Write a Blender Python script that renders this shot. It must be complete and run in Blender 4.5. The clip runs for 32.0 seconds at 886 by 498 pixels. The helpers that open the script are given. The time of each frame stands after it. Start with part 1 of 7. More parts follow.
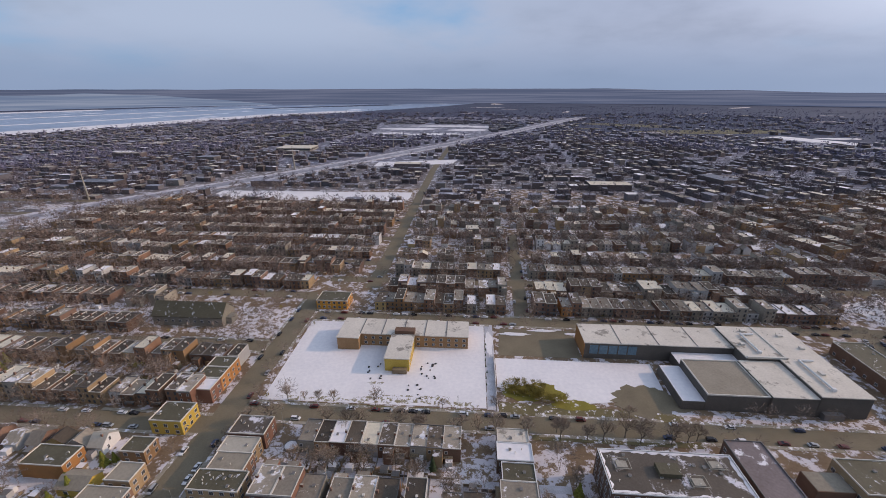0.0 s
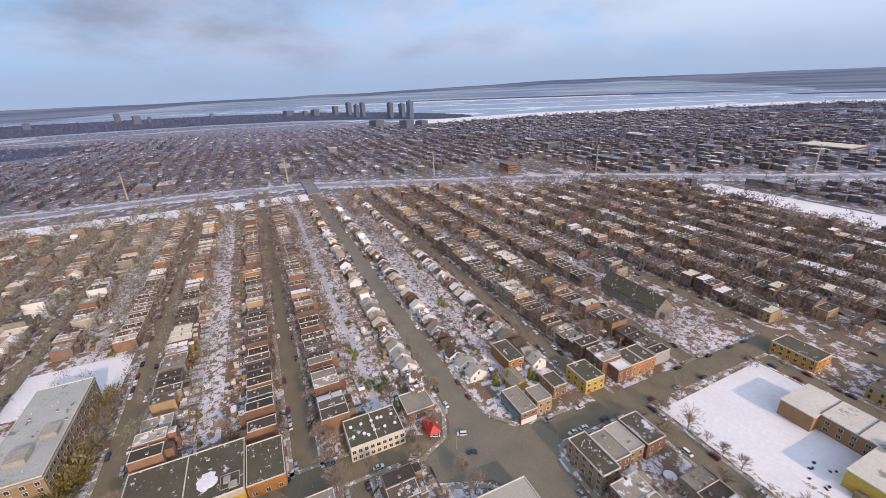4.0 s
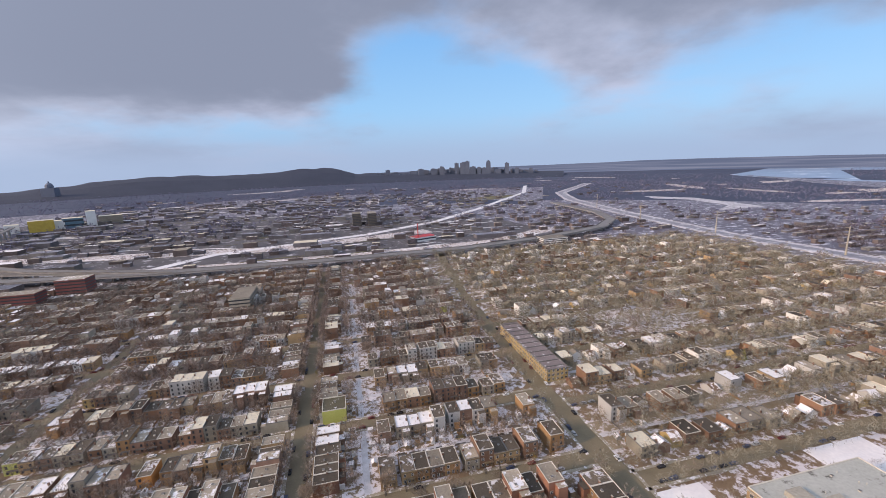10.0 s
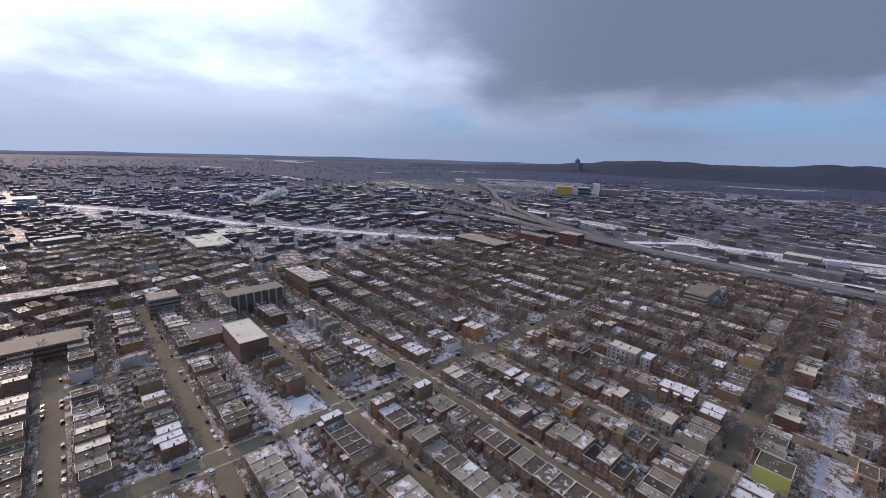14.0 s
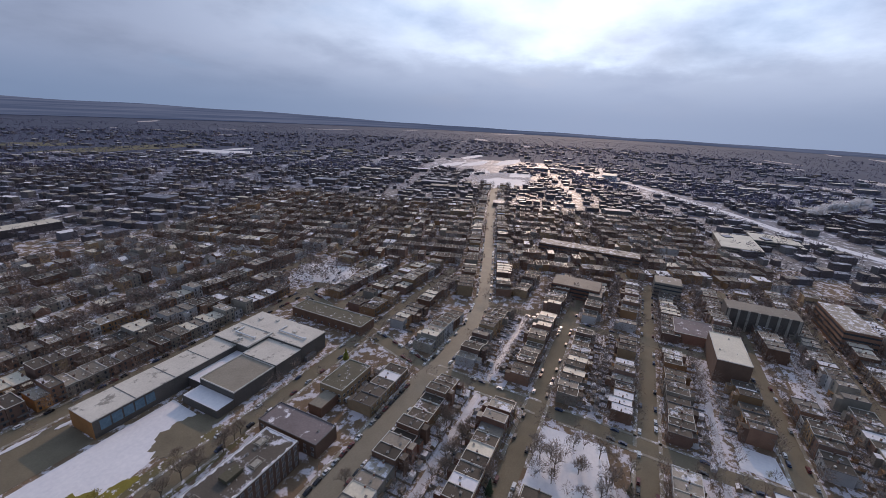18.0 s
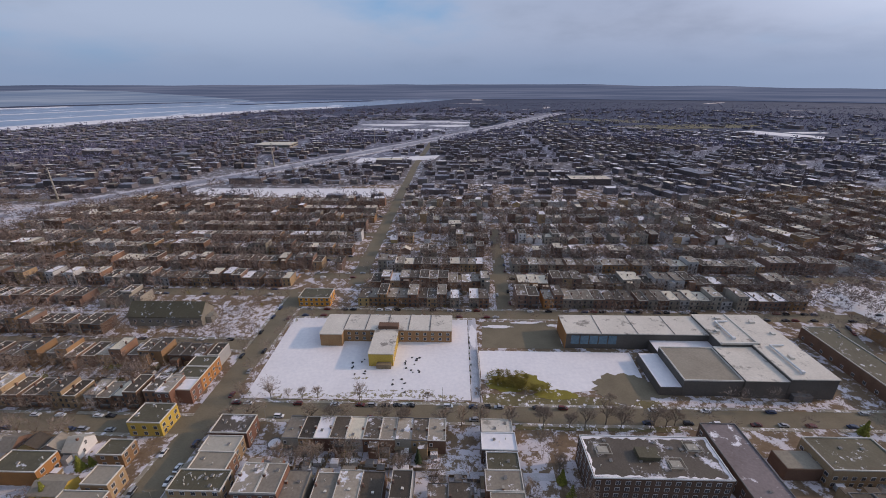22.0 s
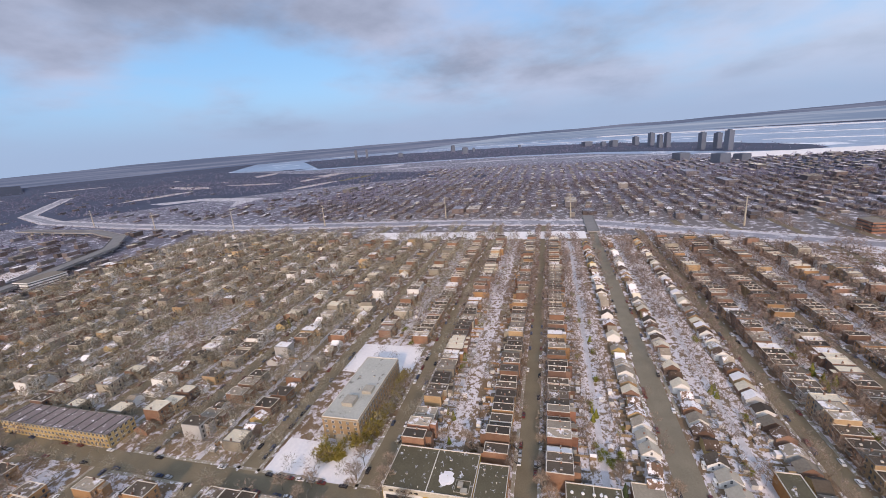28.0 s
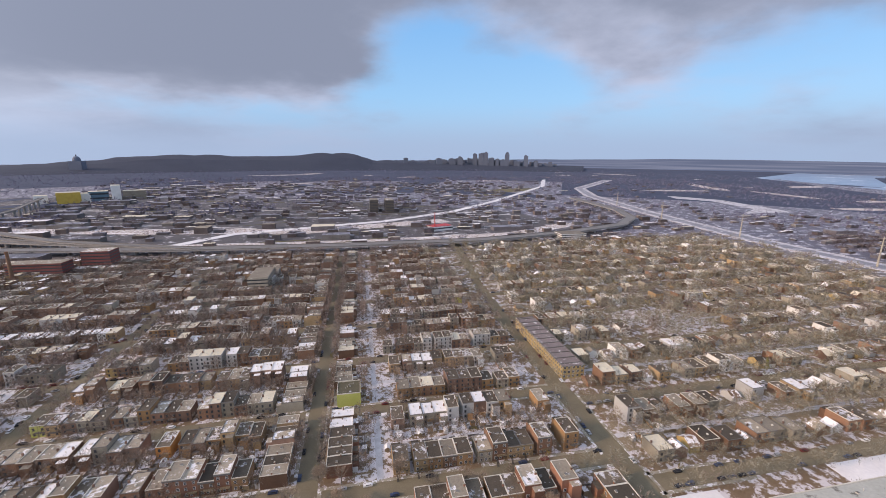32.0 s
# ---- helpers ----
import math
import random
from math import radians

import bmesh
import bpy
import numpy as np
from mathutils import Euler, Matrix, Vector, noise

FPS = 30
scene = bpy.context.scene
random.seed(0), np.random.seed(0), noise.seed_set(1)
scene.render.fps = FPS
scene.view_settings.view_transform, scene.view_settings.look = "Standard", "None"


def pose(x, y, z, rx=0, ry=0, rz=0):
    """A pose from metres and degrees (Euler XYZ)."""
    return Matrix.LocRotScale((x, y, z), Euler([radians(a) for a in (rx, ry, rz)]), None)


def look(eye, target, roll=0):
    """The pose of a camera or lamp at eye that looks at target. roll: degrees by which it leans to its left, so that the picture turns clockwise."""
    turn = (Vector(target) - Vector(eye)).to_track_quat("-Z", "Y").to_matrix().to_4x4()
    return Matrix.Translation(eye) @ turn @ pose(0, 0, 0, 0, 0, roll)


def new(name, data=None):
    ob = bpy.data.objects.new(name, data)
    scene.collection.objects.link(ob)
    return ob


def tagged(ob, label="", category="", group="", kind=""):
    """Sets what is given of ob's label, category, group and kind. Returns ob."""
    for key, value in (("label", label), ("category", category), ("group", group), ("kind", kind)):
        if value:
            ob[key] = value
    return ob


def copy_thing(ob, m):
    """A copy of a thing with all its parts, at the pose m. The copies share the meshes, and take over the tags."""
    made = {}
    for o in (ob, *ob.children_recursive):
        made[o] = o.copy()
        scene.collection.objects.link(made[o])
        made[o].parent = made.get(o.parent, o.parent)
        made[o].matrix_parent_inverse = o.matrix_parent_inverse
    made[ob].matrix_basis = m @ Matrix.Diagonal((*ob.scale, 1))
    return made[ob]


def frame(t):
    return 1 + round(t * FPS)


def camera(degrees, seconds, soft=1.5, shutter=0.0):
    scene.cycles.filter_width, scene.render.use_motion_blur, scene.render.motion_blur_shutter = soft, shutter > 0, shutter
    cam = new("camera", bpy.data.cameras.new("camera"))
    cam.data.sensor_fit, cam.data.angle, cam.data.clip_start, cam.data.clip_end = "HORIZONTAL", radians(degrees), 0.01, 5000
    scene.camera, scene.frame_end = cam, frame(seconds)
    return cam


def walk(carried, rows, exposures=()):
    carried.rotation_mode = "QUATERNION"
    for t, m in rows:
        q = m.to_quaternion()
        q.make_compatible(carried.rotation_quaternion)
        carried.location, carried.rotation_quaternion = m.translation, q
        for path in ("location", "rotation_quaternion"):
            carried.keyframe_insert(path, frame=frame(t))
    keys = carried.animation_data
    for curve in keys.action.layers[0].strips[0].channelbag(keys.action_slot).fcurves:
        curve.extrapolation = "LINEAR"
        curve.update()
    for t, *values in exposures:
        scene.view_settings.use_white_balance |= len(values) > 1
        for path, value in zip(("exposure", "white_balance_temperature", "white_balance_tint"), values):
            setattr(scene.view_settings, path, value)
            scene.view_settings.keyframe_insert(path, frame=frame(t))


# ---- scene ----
cam = camera(94.27, 32.0, soft=0.55)
# seconds, place, heading, tilt and lean of the drone's camera
FLIGHT = [
    (0.0, 4.6, -1.3, 145.6, 4.17, -21.20, -0.22),
    (0.5, 3.7, -0.4, 145.1, 11.07, -21.64, -0.13),
    (1.0, 3.0, 0.6, 144.7, 18.39, -22.03, -0.18),
    (1.5, 2.4, 1.7, 144.0, 26.16, -22.36, -0.39),
    (2.0, 1.7, 2.3, 143.1, 34.10, -22.32, -0.60),
    (2.5, 0.8, 3.0, 142.0, 41.96, -22.06, -0.89),
    (3.0, 0.1, 3.5, 141.7, 50.13, -21.66, -1.41),
    (3.5, 0.6, 3.4, 143.7, 58.20, -21.57, -1.63),
    (5.5, 3.2, 8.7, 163.0, 92.58, -20.71, -6.03),
    (6.0, 4.3, 10.3, 164.7, 101.19, -19.79, -6.61),
    (6.5, 4.3, 11.1, 164.8, 109.59, -18.66, -6.60),
    (7.0, 3.6, 10.5, 164.3, 117.81, -17.37, -6.09),
    (7.5, 2.1, 9.9, 163.2, 126.40, -16.14, -5.55),
    (8.0, 0.2, 9.3, 162.0, 134.71, -14.82, -5.16),
    (8.5, -2.1, 8.1, 161.1, 142.42, -13.74, -4.62),
    (9.0, -4.8, 6.3, 160.0, 150.70, -12.85, -3.79),
    (9.5, -6.6, 4.4, 158.7, 158.74, -12.13, -2.93),
    (10.0, -7.8, 2.2, 157.8, 166.58, -11.86, -2.08),
    (10.5, -7.9, -0.7, 157.0, 174.39, -11.72, -1.50),
    (11.0, -7.3, -3.9, 156.6, 181.89, -11.91, -1.19),
    (11.5, -6.3, -6.1, 156.2, 189.29, -12.21, -0.78),
    (12.0, -4.8, -6.8, 155.9, 196.41, -12.60, -0.39),
    (12.5, -4.2, -6.0, 155.5, 204.04, -13.00, 0.35),
    (13.0, -4.2, -5.2, 154.9, 211.49, -13.17, 1.03),
    (13.5, -4.4, -4.7, 154.6, 219.16, -13.36, 1.62),
    (14.0, -4.3, -5.2, 154.5, 226.99, -13.54, 2.07),
    (14.5, -5.0, -6.3, 155.1, 235.05, -13.92, 2.72),
    (16.5, -10.1, -12.4, 159.9, 269.27, -15.79, 2.82),
    (17.0, -10.3, -13.3, 160.6, 277.48, -16.17, 3.00),
    (17.5, -9.3, -13.8, 160.7, 285.98, -17.05, 3.17),
    (18.0, -6.7, -14.3, 160.0, 294.52, -17.99, 2.89),
    (18.5, -2.6, -15.1, 158.2, 303.17, -18.85, 2.63),
    (19.0, 1.5, -16.2, 156.3, 311.92, -19.74, 2.19),
    (19.5, 4.8, -16.1, 154.0, 320.58, -20.30, 1.69),
    (20.0, 7.0, -13.6, 151.4, 328.95, -20.73, 1.34),
    (20.5, 7.7, -10.4, 148.9, 337.17, -21.05, 1.10),
    (21.0, 7.9, -7.4, 146.7, 345.31, -21.33, 0.71),
    (21.5, 7.2, -4.5, 145.1, 353.63, -21.58, 0.35),
    (22.0, 5.4, -2.2, 144.6, 361.73, -21.71, -0.23),
    (22.5, 3.1, -0.4, 144.3, 369.83, -21.53, -0.82),
    (23.0, 1.8, 0.2, 143.7, 378.00, -21.06, -1.26),
    (23.5, 0.9, 0.3, 143.2, 386.29, -20.21, -1.72),
    (24.0, 0.3, 0.7, 143.1, 394.30, -19.37, -2.05),
    (24.5, 0.6, 1.4, 144.6, 402.62, -19.00, -2.54),
    (26.5, 6.5, 7.2, 160.5, 437.72, -19.08, -5.89),
    (27.0, 7.2, 9.3, 163.7, 447.10, -17.31, -4.84),
    (27.5, 7.5, 11.0, 165.4, 456.40, -16.35, -4.68),
    (28.0, 6.3, 11.7, 165.5, 465.41, -15.70, -4.66),
    (28.5, 3.9, 11.2, 164.5, 474.15, -15.02, -4.44),
    (29.0, 2.0, 10.1, 163.1, 482.51, -14.28, -4.12),
    (29.5, 0.8, 8.7, 161.7, 490.64, -13.79, -3.55),
    (30.0, -0.2, 7.7, 160.6, 498.15, -13.48, -2.87),
    (30.5, -0.8, 6.7, 159.5, 505.76, -13.20, -1.97),
    (31.0, -1.2, 4.6, 158.8, 513.24, -13.16, -1.10),
    (31.5, -1.9, 2.1, 158.0, 520.79, -13.07, -0.20),
    (32.0, -3.3, -1.2, 157.1, 528.51, -13.19, 0.37),
]
# the camera's own brightening and darkening, with a cool balance
EXPOSURES = [(0, -0.45, 7100), (3, -0.05, 7250), (6, 0.13, 7200), (9, 0.12, 7500), (11, 0.1, 7550), (13, -0.36, 6880), (14.5, -0.44, 6720), (17, -0.82, 6600), (20, -0.82, 6780), (22, -0.56, 6960), (24, -0.06, 7220), (27, 0.04, 7380), (28, 0.04, 7340), (32, 0.12, 7600)]
walk(cam, [(t, pose(x, y, z) @ pose(0, 0, 0, 90 + tilt, 0, head) @ pose(0, 0, 0, 0, 0, lean)) for t, x, y, z, head, tilt, lean in FLIGHT], [(t, stops, warm, 28) for t, stops, warm in EXPOSURES])

# ---- light ----
SUN_HEAD, SUN_UP = 10.0, 24.0
world = bpy.data.worlds.new("winter_sky")
scene.world = world
world.use_nodes = True
wn, wl = world.node_tree.nodes, world.node_tree.links
wn.clear()
sky = wn.new("ShaderNodeTexSky")
sky.sky_type, sky.sun_disc = "NISHITA", False
sky.sun_elevation, sky.sun_rotation = radians(SUN_UP), radians(90 - SUN_HEAD)
sky.altitude, sky.air_density, sky.dust_density = 200, 1.0, 1.5
def w_math(op, a, b=None, clamp=False):
    m = wn.new("ShaderNodeMath")
    m.operation, m.use_clamp = op, clamp
    for k, v in enumerate((a, b)):
        if v is None:
            continue
        if isinstance(v, (int, float)):
            m.inputs[k].default_value = v
        else:
            wl.new(v, m.inputs[k])
    return m.outputs[0]


def w_range(v, a, b, c=0.0, d=1.0):
    m = wn.new("ShaderNodeMapRange")
    m.interpolation_type = "SMOOTHSTEP"
    for k, q in enumerate((a, b, c, d)):
        m.inputs[k + 1].default_value = q
    wl.new(v, m.inputs[0])
    return m.outputs[0]


def w_mix(f, a, b):
    m = wn.new("ShaderNodeMix")
    m.data_type = "RGBA"
    wl.new(f, m.inputs[0])
    for k, v in ((6, a), (7, b)):
        if isinstance(v, tuple):
            m.inputs[k].default_value = (*v, 1)
        else:
            wl.new(v, m.inputs[k])
    return m.outputs[2]


def w_toward(x, y, z):
    m = wn.new("ShaderNodeVectorMath")
    m.operation = "DOT_PRODUCT"
    wl.new(way.outputs["Generated"], m.inputs[0])
    m.inputs[1].default_value = (x, y, z)
    return m.outputs["Value"]


def w_noise(scale, detail, rough, shift):
    m, n = wn.new("ShaderNodeVectorMath"), wn.new("ShaderNodeTexNoise")
    m.operation = "ADD"
    m.inputs[1].default_value = shift
    wl.new(flat.outputs[0], m.inputs[0])
    wl.new(m.outputs[0], n.inputs["Vector"])
    n.inputs["Scale"].default_value, n.inputs["Detail"].default_value, n.inputs["Roughness"].default_value = scale, detail, rough
    return n.outputs["Fac"]


# broken winter cloud on a layer overhead, thick to the north, with blue gaps to the south-west
way, split, flat = wn.new("ShaderNodeTexCoord"), wn.new("ShaderNodeSeparateXYZ"), wn.new("ShaderNodeCombineXYZ")
wl.new(way.outputs["Generated"], split.inputs[0])
rise = w_math("ADD", w_math("MAXIMUM", split.outputs[2], 0.0), 0.24)
wl.new(w_math("DIVIDE", split.outputs[0], rise), flat.inputs[0])
wl.new(w_math("DIVIDE", split.outputs[1], rise), flat.inputs[1])
gap = w_math("ADD", w_math("POWER", w_math("MAXIMUM", w_toward(-0.55, -0.82, 0.12), 0.0), 5.0), w_math("POWER", w_math("MAXIMUM", w_toward(-0.09, -0.975, 0.2), 0.0), 30.0))
bank = w_math("POWER", w_math("MAXIMUM", w_toward(0.30, -0.80, 0.52), 0.0), 9.0)
billow = w_noise(0.85, 7, 0.5, (3.1, 1.7, 0))
cover = w_math("ADD", w_math("SUBTRACT", w_math("ADD", billow, 0.12), w_math("MULTIPLY", gap, 0.25)), w_math("MULTIPLY", bank, 0.12))
cover = w_math("ADD", cover, w_math("MULTIPLY", w_math("POWER", w_math("MAXIMUM", w_toward(0.25, 0.9, 0.35), 0.0), 4.0), 0.16))
roof = w_math("MULTIPLY", w_range(w_math("ADD", split.outputs[2], w_math("MULTIPLY", billow, 0.16)), 0.22, 0.42), w_math("POWER", w_math("MAXIMUM", w_toward(-0.22, -0.97, 0.0), 0.0), 2.0))
shelf = w_math("MULTIPLY", w_range(w_math("ADD", split.outputs[2], w_math("MULTIPLY", billow, 0.14)), 0.13, 0.30), w_math("POWER", w_math("MAXIMUM", w_toward(0.36, -0.91, 0.2), 0.0), 11.0))
cover = w_math("ADD", cover, w_math("ADD", w_math("MULTIPLY", roof, 0.4), w_math("MULTIPLY", shelf, 0.3)))
cloud_amount = w_range(w_math("ADD", cover, w_math("MULTIPLY", w_noise(6.0, 5, 0.6, (5.5, 2.2, 1)), 0.06)), 0.40, 0.71)
thin_head, thin_up = radians(SUN_HEAD - 6), radians(SUN_UP + 3)
glow = w_math("POWER", w_math("MAXIMUM", w_toward(math.cos(thin_head) * math.cos(thin_up), math.sin(thin_head) * math.cos(thin_up), math.sin(thin_up)), 0.0), 4.3)
body = w_math("ADD", w_math("ADD", w_noise(1.1, 8, 0.55, (8.3, 4.4, 2)), w_math("MULTIPLY", billow, 0.45)), w_math("ADD", w_math("MULTIPLY", bank, 0.1), w_math("ADD", w_math("MULTIPLY", roof, 0.24), w_math("MULTIPLY", shelf, 0.28))))
body = w_math("SUBTRACT", body, w_math("MULTIPLY", w_math("POWER", w_math("MAXIMUM", w_toward(-0.35, 0.9, 0.25), 0.0), 3.0), 0.14))
thick = w_range(w_math("SUBTRACT", body, w_math("MULTIPLY", glow, 0.1)), 0.58, 1.02)
pale = w_mix(glow, (3.9, 5.27, 7.2), (18.5, 24.2, 27.5))
grey = w_mix(w_math("MULTIPLY", glow, w_math("SUBTRACT", 1.0, w_math("MULTIPLY", shelf, 0.6))), (1.85, 2.64, 3.8), (8.2, 11.4, 15))
cloud = w_mix(thick, pale, grey)
north = w_math("MULTIPLY", w_math("POWER", w_math("MAXIMUM", w_toward(-0.45, 0.84, 0.3), 0.0), 3.0), 0.5)
cloud = w_mix(north, cloud, (5.4, 8.02, 10.2))
blue = w_mix(w_range(split.outputs[2], 0.02, 0.5), (2.1, 6.0, 10.0), (0.8, 4.3, 9.7))
low_cloud = w_math("MULTIPLY", w_range(w_math("ADD", split.outputs[2], w_math("MULTIPLY", w_noise(2.2, 6, 0.55, (1.2, 7.7, 0)), 0.13)), 0.225, 0.155), w_math("POWER", w_math("MAXIMUM", w_toward(0.97, 0.05, 0.0), 0.0), 1.6))
cloud = w_mix(w_math("MULTIPLY", low_cloud, 0.8), cloud, (5.2, 6.9, 8.9))
clear = w_mix(w_range(split.outputs[2], -0.1, -0.05, 0.75, 0.75), sky.outputs[0], blue)
above = w_mix(cloud_amount, clear, cloud)
haze = w_mix(glow, (2.75, 4.4, 6.5), (5.6, 7.6, 10.0))
whole = w_mix(w_range(split.outputs[2], 0.0, 0.125, 0.93, 0.0), above, haze)
wbg = wn.new("ShaderNodeBackground")
wbg.inputs["Strength"].default_value = 0.11
wout = wn.new("ShaderNodeOutputWorld")
wl.new(whole, wbg.inputs["Color"])
wl.new(wbg.outputs[0], wout.inputs["Surface"])
sun = new("sun", bpy.data.lights.new("sun", "SUN"))
sun.data.energy, sun.data.angle, sun.data.color = 2.5, radians(0.8), (1.0, 0.78, 0.54)
sun.matrix_basis = look((0, 0, 0), (-math.cos(radians(SUN_HEAD)) * math.cos(radians(SUN_UP)), -math.sin(radians(SUN_HEAD)) * math.cos(radians(SUN_UP)), -math.sin(radians(SUN_UP))))

# ---- materials ----
def material(name, low, high, rough=0.85, scale=1.0, speck=0.0, speck_colour=(0.8, 0.8, 0.83), speck_scale=0.1, metal=0.0, vary=0.0, bump=0.0, detail=4.0, patchy=0.0):
    """A surface that drifts between two colours at two sizes; speck: how much of it is covered by patches of a third; patchy: how far that cover differs from piece to piece."""
    m = bpy.data.materials.new(name)
    m.use_nodes = True
    n, l = m.node_tree.nodes, m.node_tree.links
    bsdf = n["Principled BSDF"]
    bsdf.inputs["Roughness"].default_value, bsdf.inputs["Metallic"].default_value = rough, metal
    place = n.new("ShaderNodeNewGeometry")
    coarse, fine = n.new("ShaderNodeTexNoise"), n.new("ShaderNodeTexNoise")
    coarse.inputs["Scale"].default_value, fine.inputs["Scale"].default_value = 0.12 * scale, 1.7 * scale
    coarse.inputs["Detail"].default_value, fine.inputs["Detail"].default_value = detail, detail
    both = n.new("ShaderNodeMath")
    both.operation = "ADD"
    half = n.new("ShaderNodeMapRange")
    half.inputs[1].default_value, half.inputs[2].default_value = 0.65, 1.35
    mix = n.new("ShaderNodeMix")
    mix.data_type = "RGBA"
    mix.inputs[6].default_value, mix.inputs[7].default_value = (*low, 1), (*high, 1)
    for t in (coarse, fine):
        l.new(place.outputs["Position"], t.inputs["Vector"])
    l.new(coarse.outputs["Fac"], both.inputs[0])
    l.new(fine.outputs["Fac"], both.inputs[1])
    l.new(both.outputs[0], half.inputs[0])
    l.new(half.outputs[0], mix.inputs[0])
    colour = mix.outputs[2]
    if vary or patchy:
        info, hsv, span = n.new("ShaderNodeObjectInfo"), n.new("ShaderNodeHueSaturation"), n.new("ShaderNodeMapRange")
        isle, total, part_of = n.new("ShaderNodeNewGeometry"), n.new("ShaderNodeMath"), n.new("ShaderNodeMath")
        total.operation, part_of.operation = "ADD", "FRACT"
        l.new(info.outputs["Random"], total.inputs[0])
        l.new(isle.outputs["Random Per Island"], total.inputs[1])
        l.new(total.outputs[0], part_of.inputs[0])
        span.inputs[3].default_value, span.inputs[4].default_value = 1 - vary, 1 + vary
        l.new(part_of.outputs[0], span.inputs[0])
        l.new(span.outputs[0], hsv.inputs["Value"])
        l.new(colour, hsv.inputs["Color"])
        colour = hsv.outputs[0]
    if speck:
        spots, edge, cover = n.new("ShaderNodeTexNoise"), n.new("ShaderNodeMapRange"), n.new("ShaderNodeMix")
        spots.inputs["Scale"].default_value, spots.inputs["Detail"].default_value, spots.inputs["Roughness"].default_value = speck_scale, 6, 0.7
        l.new(place.outputs["Position"], spots.inputs["Vector"])
        edge.inputs[1].default_value, edge.inputs[2].default_value = 0.60 - 0.24 * speck, 0.66 - 0.24 * speck
        amount = spots.outputs["Fac"]
        if patchy:
            shift = n.new("ShaderNodeMath")
            shift.operation = "MULTIPLY_ADD"
            shift.inputs[1].default_value = patchy
            l.new(part_of.outputs[0], shift.inputs[0])
            l.new(amount, shift.inputs[2])
            amount = shift.outputs[0]
        l.new(amount, edge.inputs[0])
        cover.data_type = "RGBA"
        cover.inputs[7].default_value = (*speck_colour, 1)
        l.new(edge.outputs[0], cover.inputs[0])
        l.new(colour, cover.inputs[6])
        colour = cover.outputs[2]
    l.new(colour, bsdf.inputs["Base Color"])
    if bump:
        b = n.new("ShaderNodeBump")
        b.inputs["Strength"].default_value, b.inputs["Distance"].default_value = bump, 0.05
        l.new(fine.outputs["Fac"], b.inputs["Height"])
        l.new(b.outputs[0], bsdf.inputs["Normal"])
    return m


SNOW = (0.76, 0.74, 0.76)
M_GROUND = material("winter_ground", (0.135, 0.088, 0.052), (0.235, 0.160, 0.098), 0.95, 0.5, speck=0.42, speck_colour=(0.62, 0.58, 0.60), speck_scale=0.14, bump=0.3)
M_ROAD = material("salted_asphalt", (0.142, 0.116, 0.074), (0.215, 0.177, 0.117), 0.9, 0.8)
M_AVENUE = material("wet_salted_asphalt", (0.150, 0.128, 0.088), (0.225, 0.195, 0.138), 0.65, 0.8)
M_CANAL = material("canal_ice", (0.42, 0.40, 0.43), (0.62, 0.60, 0.63), 0.6, 0.2, speck=0.3, speck_colour=(0.20, 0.18, 0.19), speck_scale=0.06)
M_GREYICE = material("dull_canal_ice", (0.155, 0.150, 0.175), (0.270, 0.260, 0.290), 0.5, 0.2, speck=0.2, speck_colour=(0.5, 0.49, 0.52), speck_scale=0.05)
M_CANALSNOW = material("canal_snow", (0.62, 0.60, 0.62), (0.80, 0.78, 0.79), 0.6, 0.2, speck=0.12, speck_colour=(0.25, 0.24, 0.25), speck_scale=0.05)
M_LANE = material("lane_snow", (0.36, 0.34, 0.34), (0.66, 0.64, 0.67), 0.5, 1.5)
M_WALK = material("concrete_walk", (0.220, 0.190, 0.139), (0.360, 0.323, 0.254), 0.85, 1.0, speck=0.3, speck_colour=SNOW, speck_scale=0.3)
M_SNOW = material("snow", (0.690, 0.670, 0.685), (0.840, 0.808, 0.801), 0.7, 0.3, bump=0.4)
M_GRASS = material("dead_grass", (0.145, 0.120, 0.018), (0.260, 0.215, 0.032), 0.95, 1.2, speck=0.16, speck_colour=SNOW, speck_scale=0.2)
M_VERGE = material("olive_verge", (0.105, 0.085, 0.038), (0.190, 0.155, 0.072), 0.95, 1.0, speck=0.22, speck_colour=SNOW, speck_scale=0.3)
M_TRODDEN = material("trodden_snow_and_grass", (0.200, 0.170, 0.090), (0.330, 0.290, 0.190), 0.95, 1.2, speck=0.62, speck_colour=SNOW, speck_scale=0.45)
M_SCRUB = material("dry_scrub", (0.10, 0.09, 0.05), (0.19, 0.17, 0.095), 0.95, 0.2)
M_TAR = material("tar_roof", (0.062, 0.047, 0.033), (0.125, 0.096, 0.068), 0.78, 0.8, speck=-0.3, speck_colour=(0.60, 0.58, 0.60), speck_scale=0.22, vary=0.5, patchy=0.17)
M_BARETAR = material("bare_tar_roof", (0.066, 0.056, 0.030), (0.112, 0.096, 0.056), 0.7, 0.8, speck=0.02, speck_colour=(0.6, 0.6, 0.63), speck_scale=0.3)
M_GRAVEL = material("gravel_roof", (0.205, 0.170, 0.130), (0.340, 0.290, 0.225), 0.7, 0.6, speck=-0.25, speck_colour=SNOW, speck_scale=0.22, vary=0.35, patchy=0.16)
M_BAREGRAVEL = material("bare_gravel_roof", (0.215, 0.185, 0.140), (0.320, 0.280, 0.220), 0.9, 0.6, speck=0.0, speck_colour=SNOW)
M_PALE = material("white_membrane_roof", (0.540, 0.475, 0.361), (0.730, 0.655, 0.508), 0.52, 0.5)
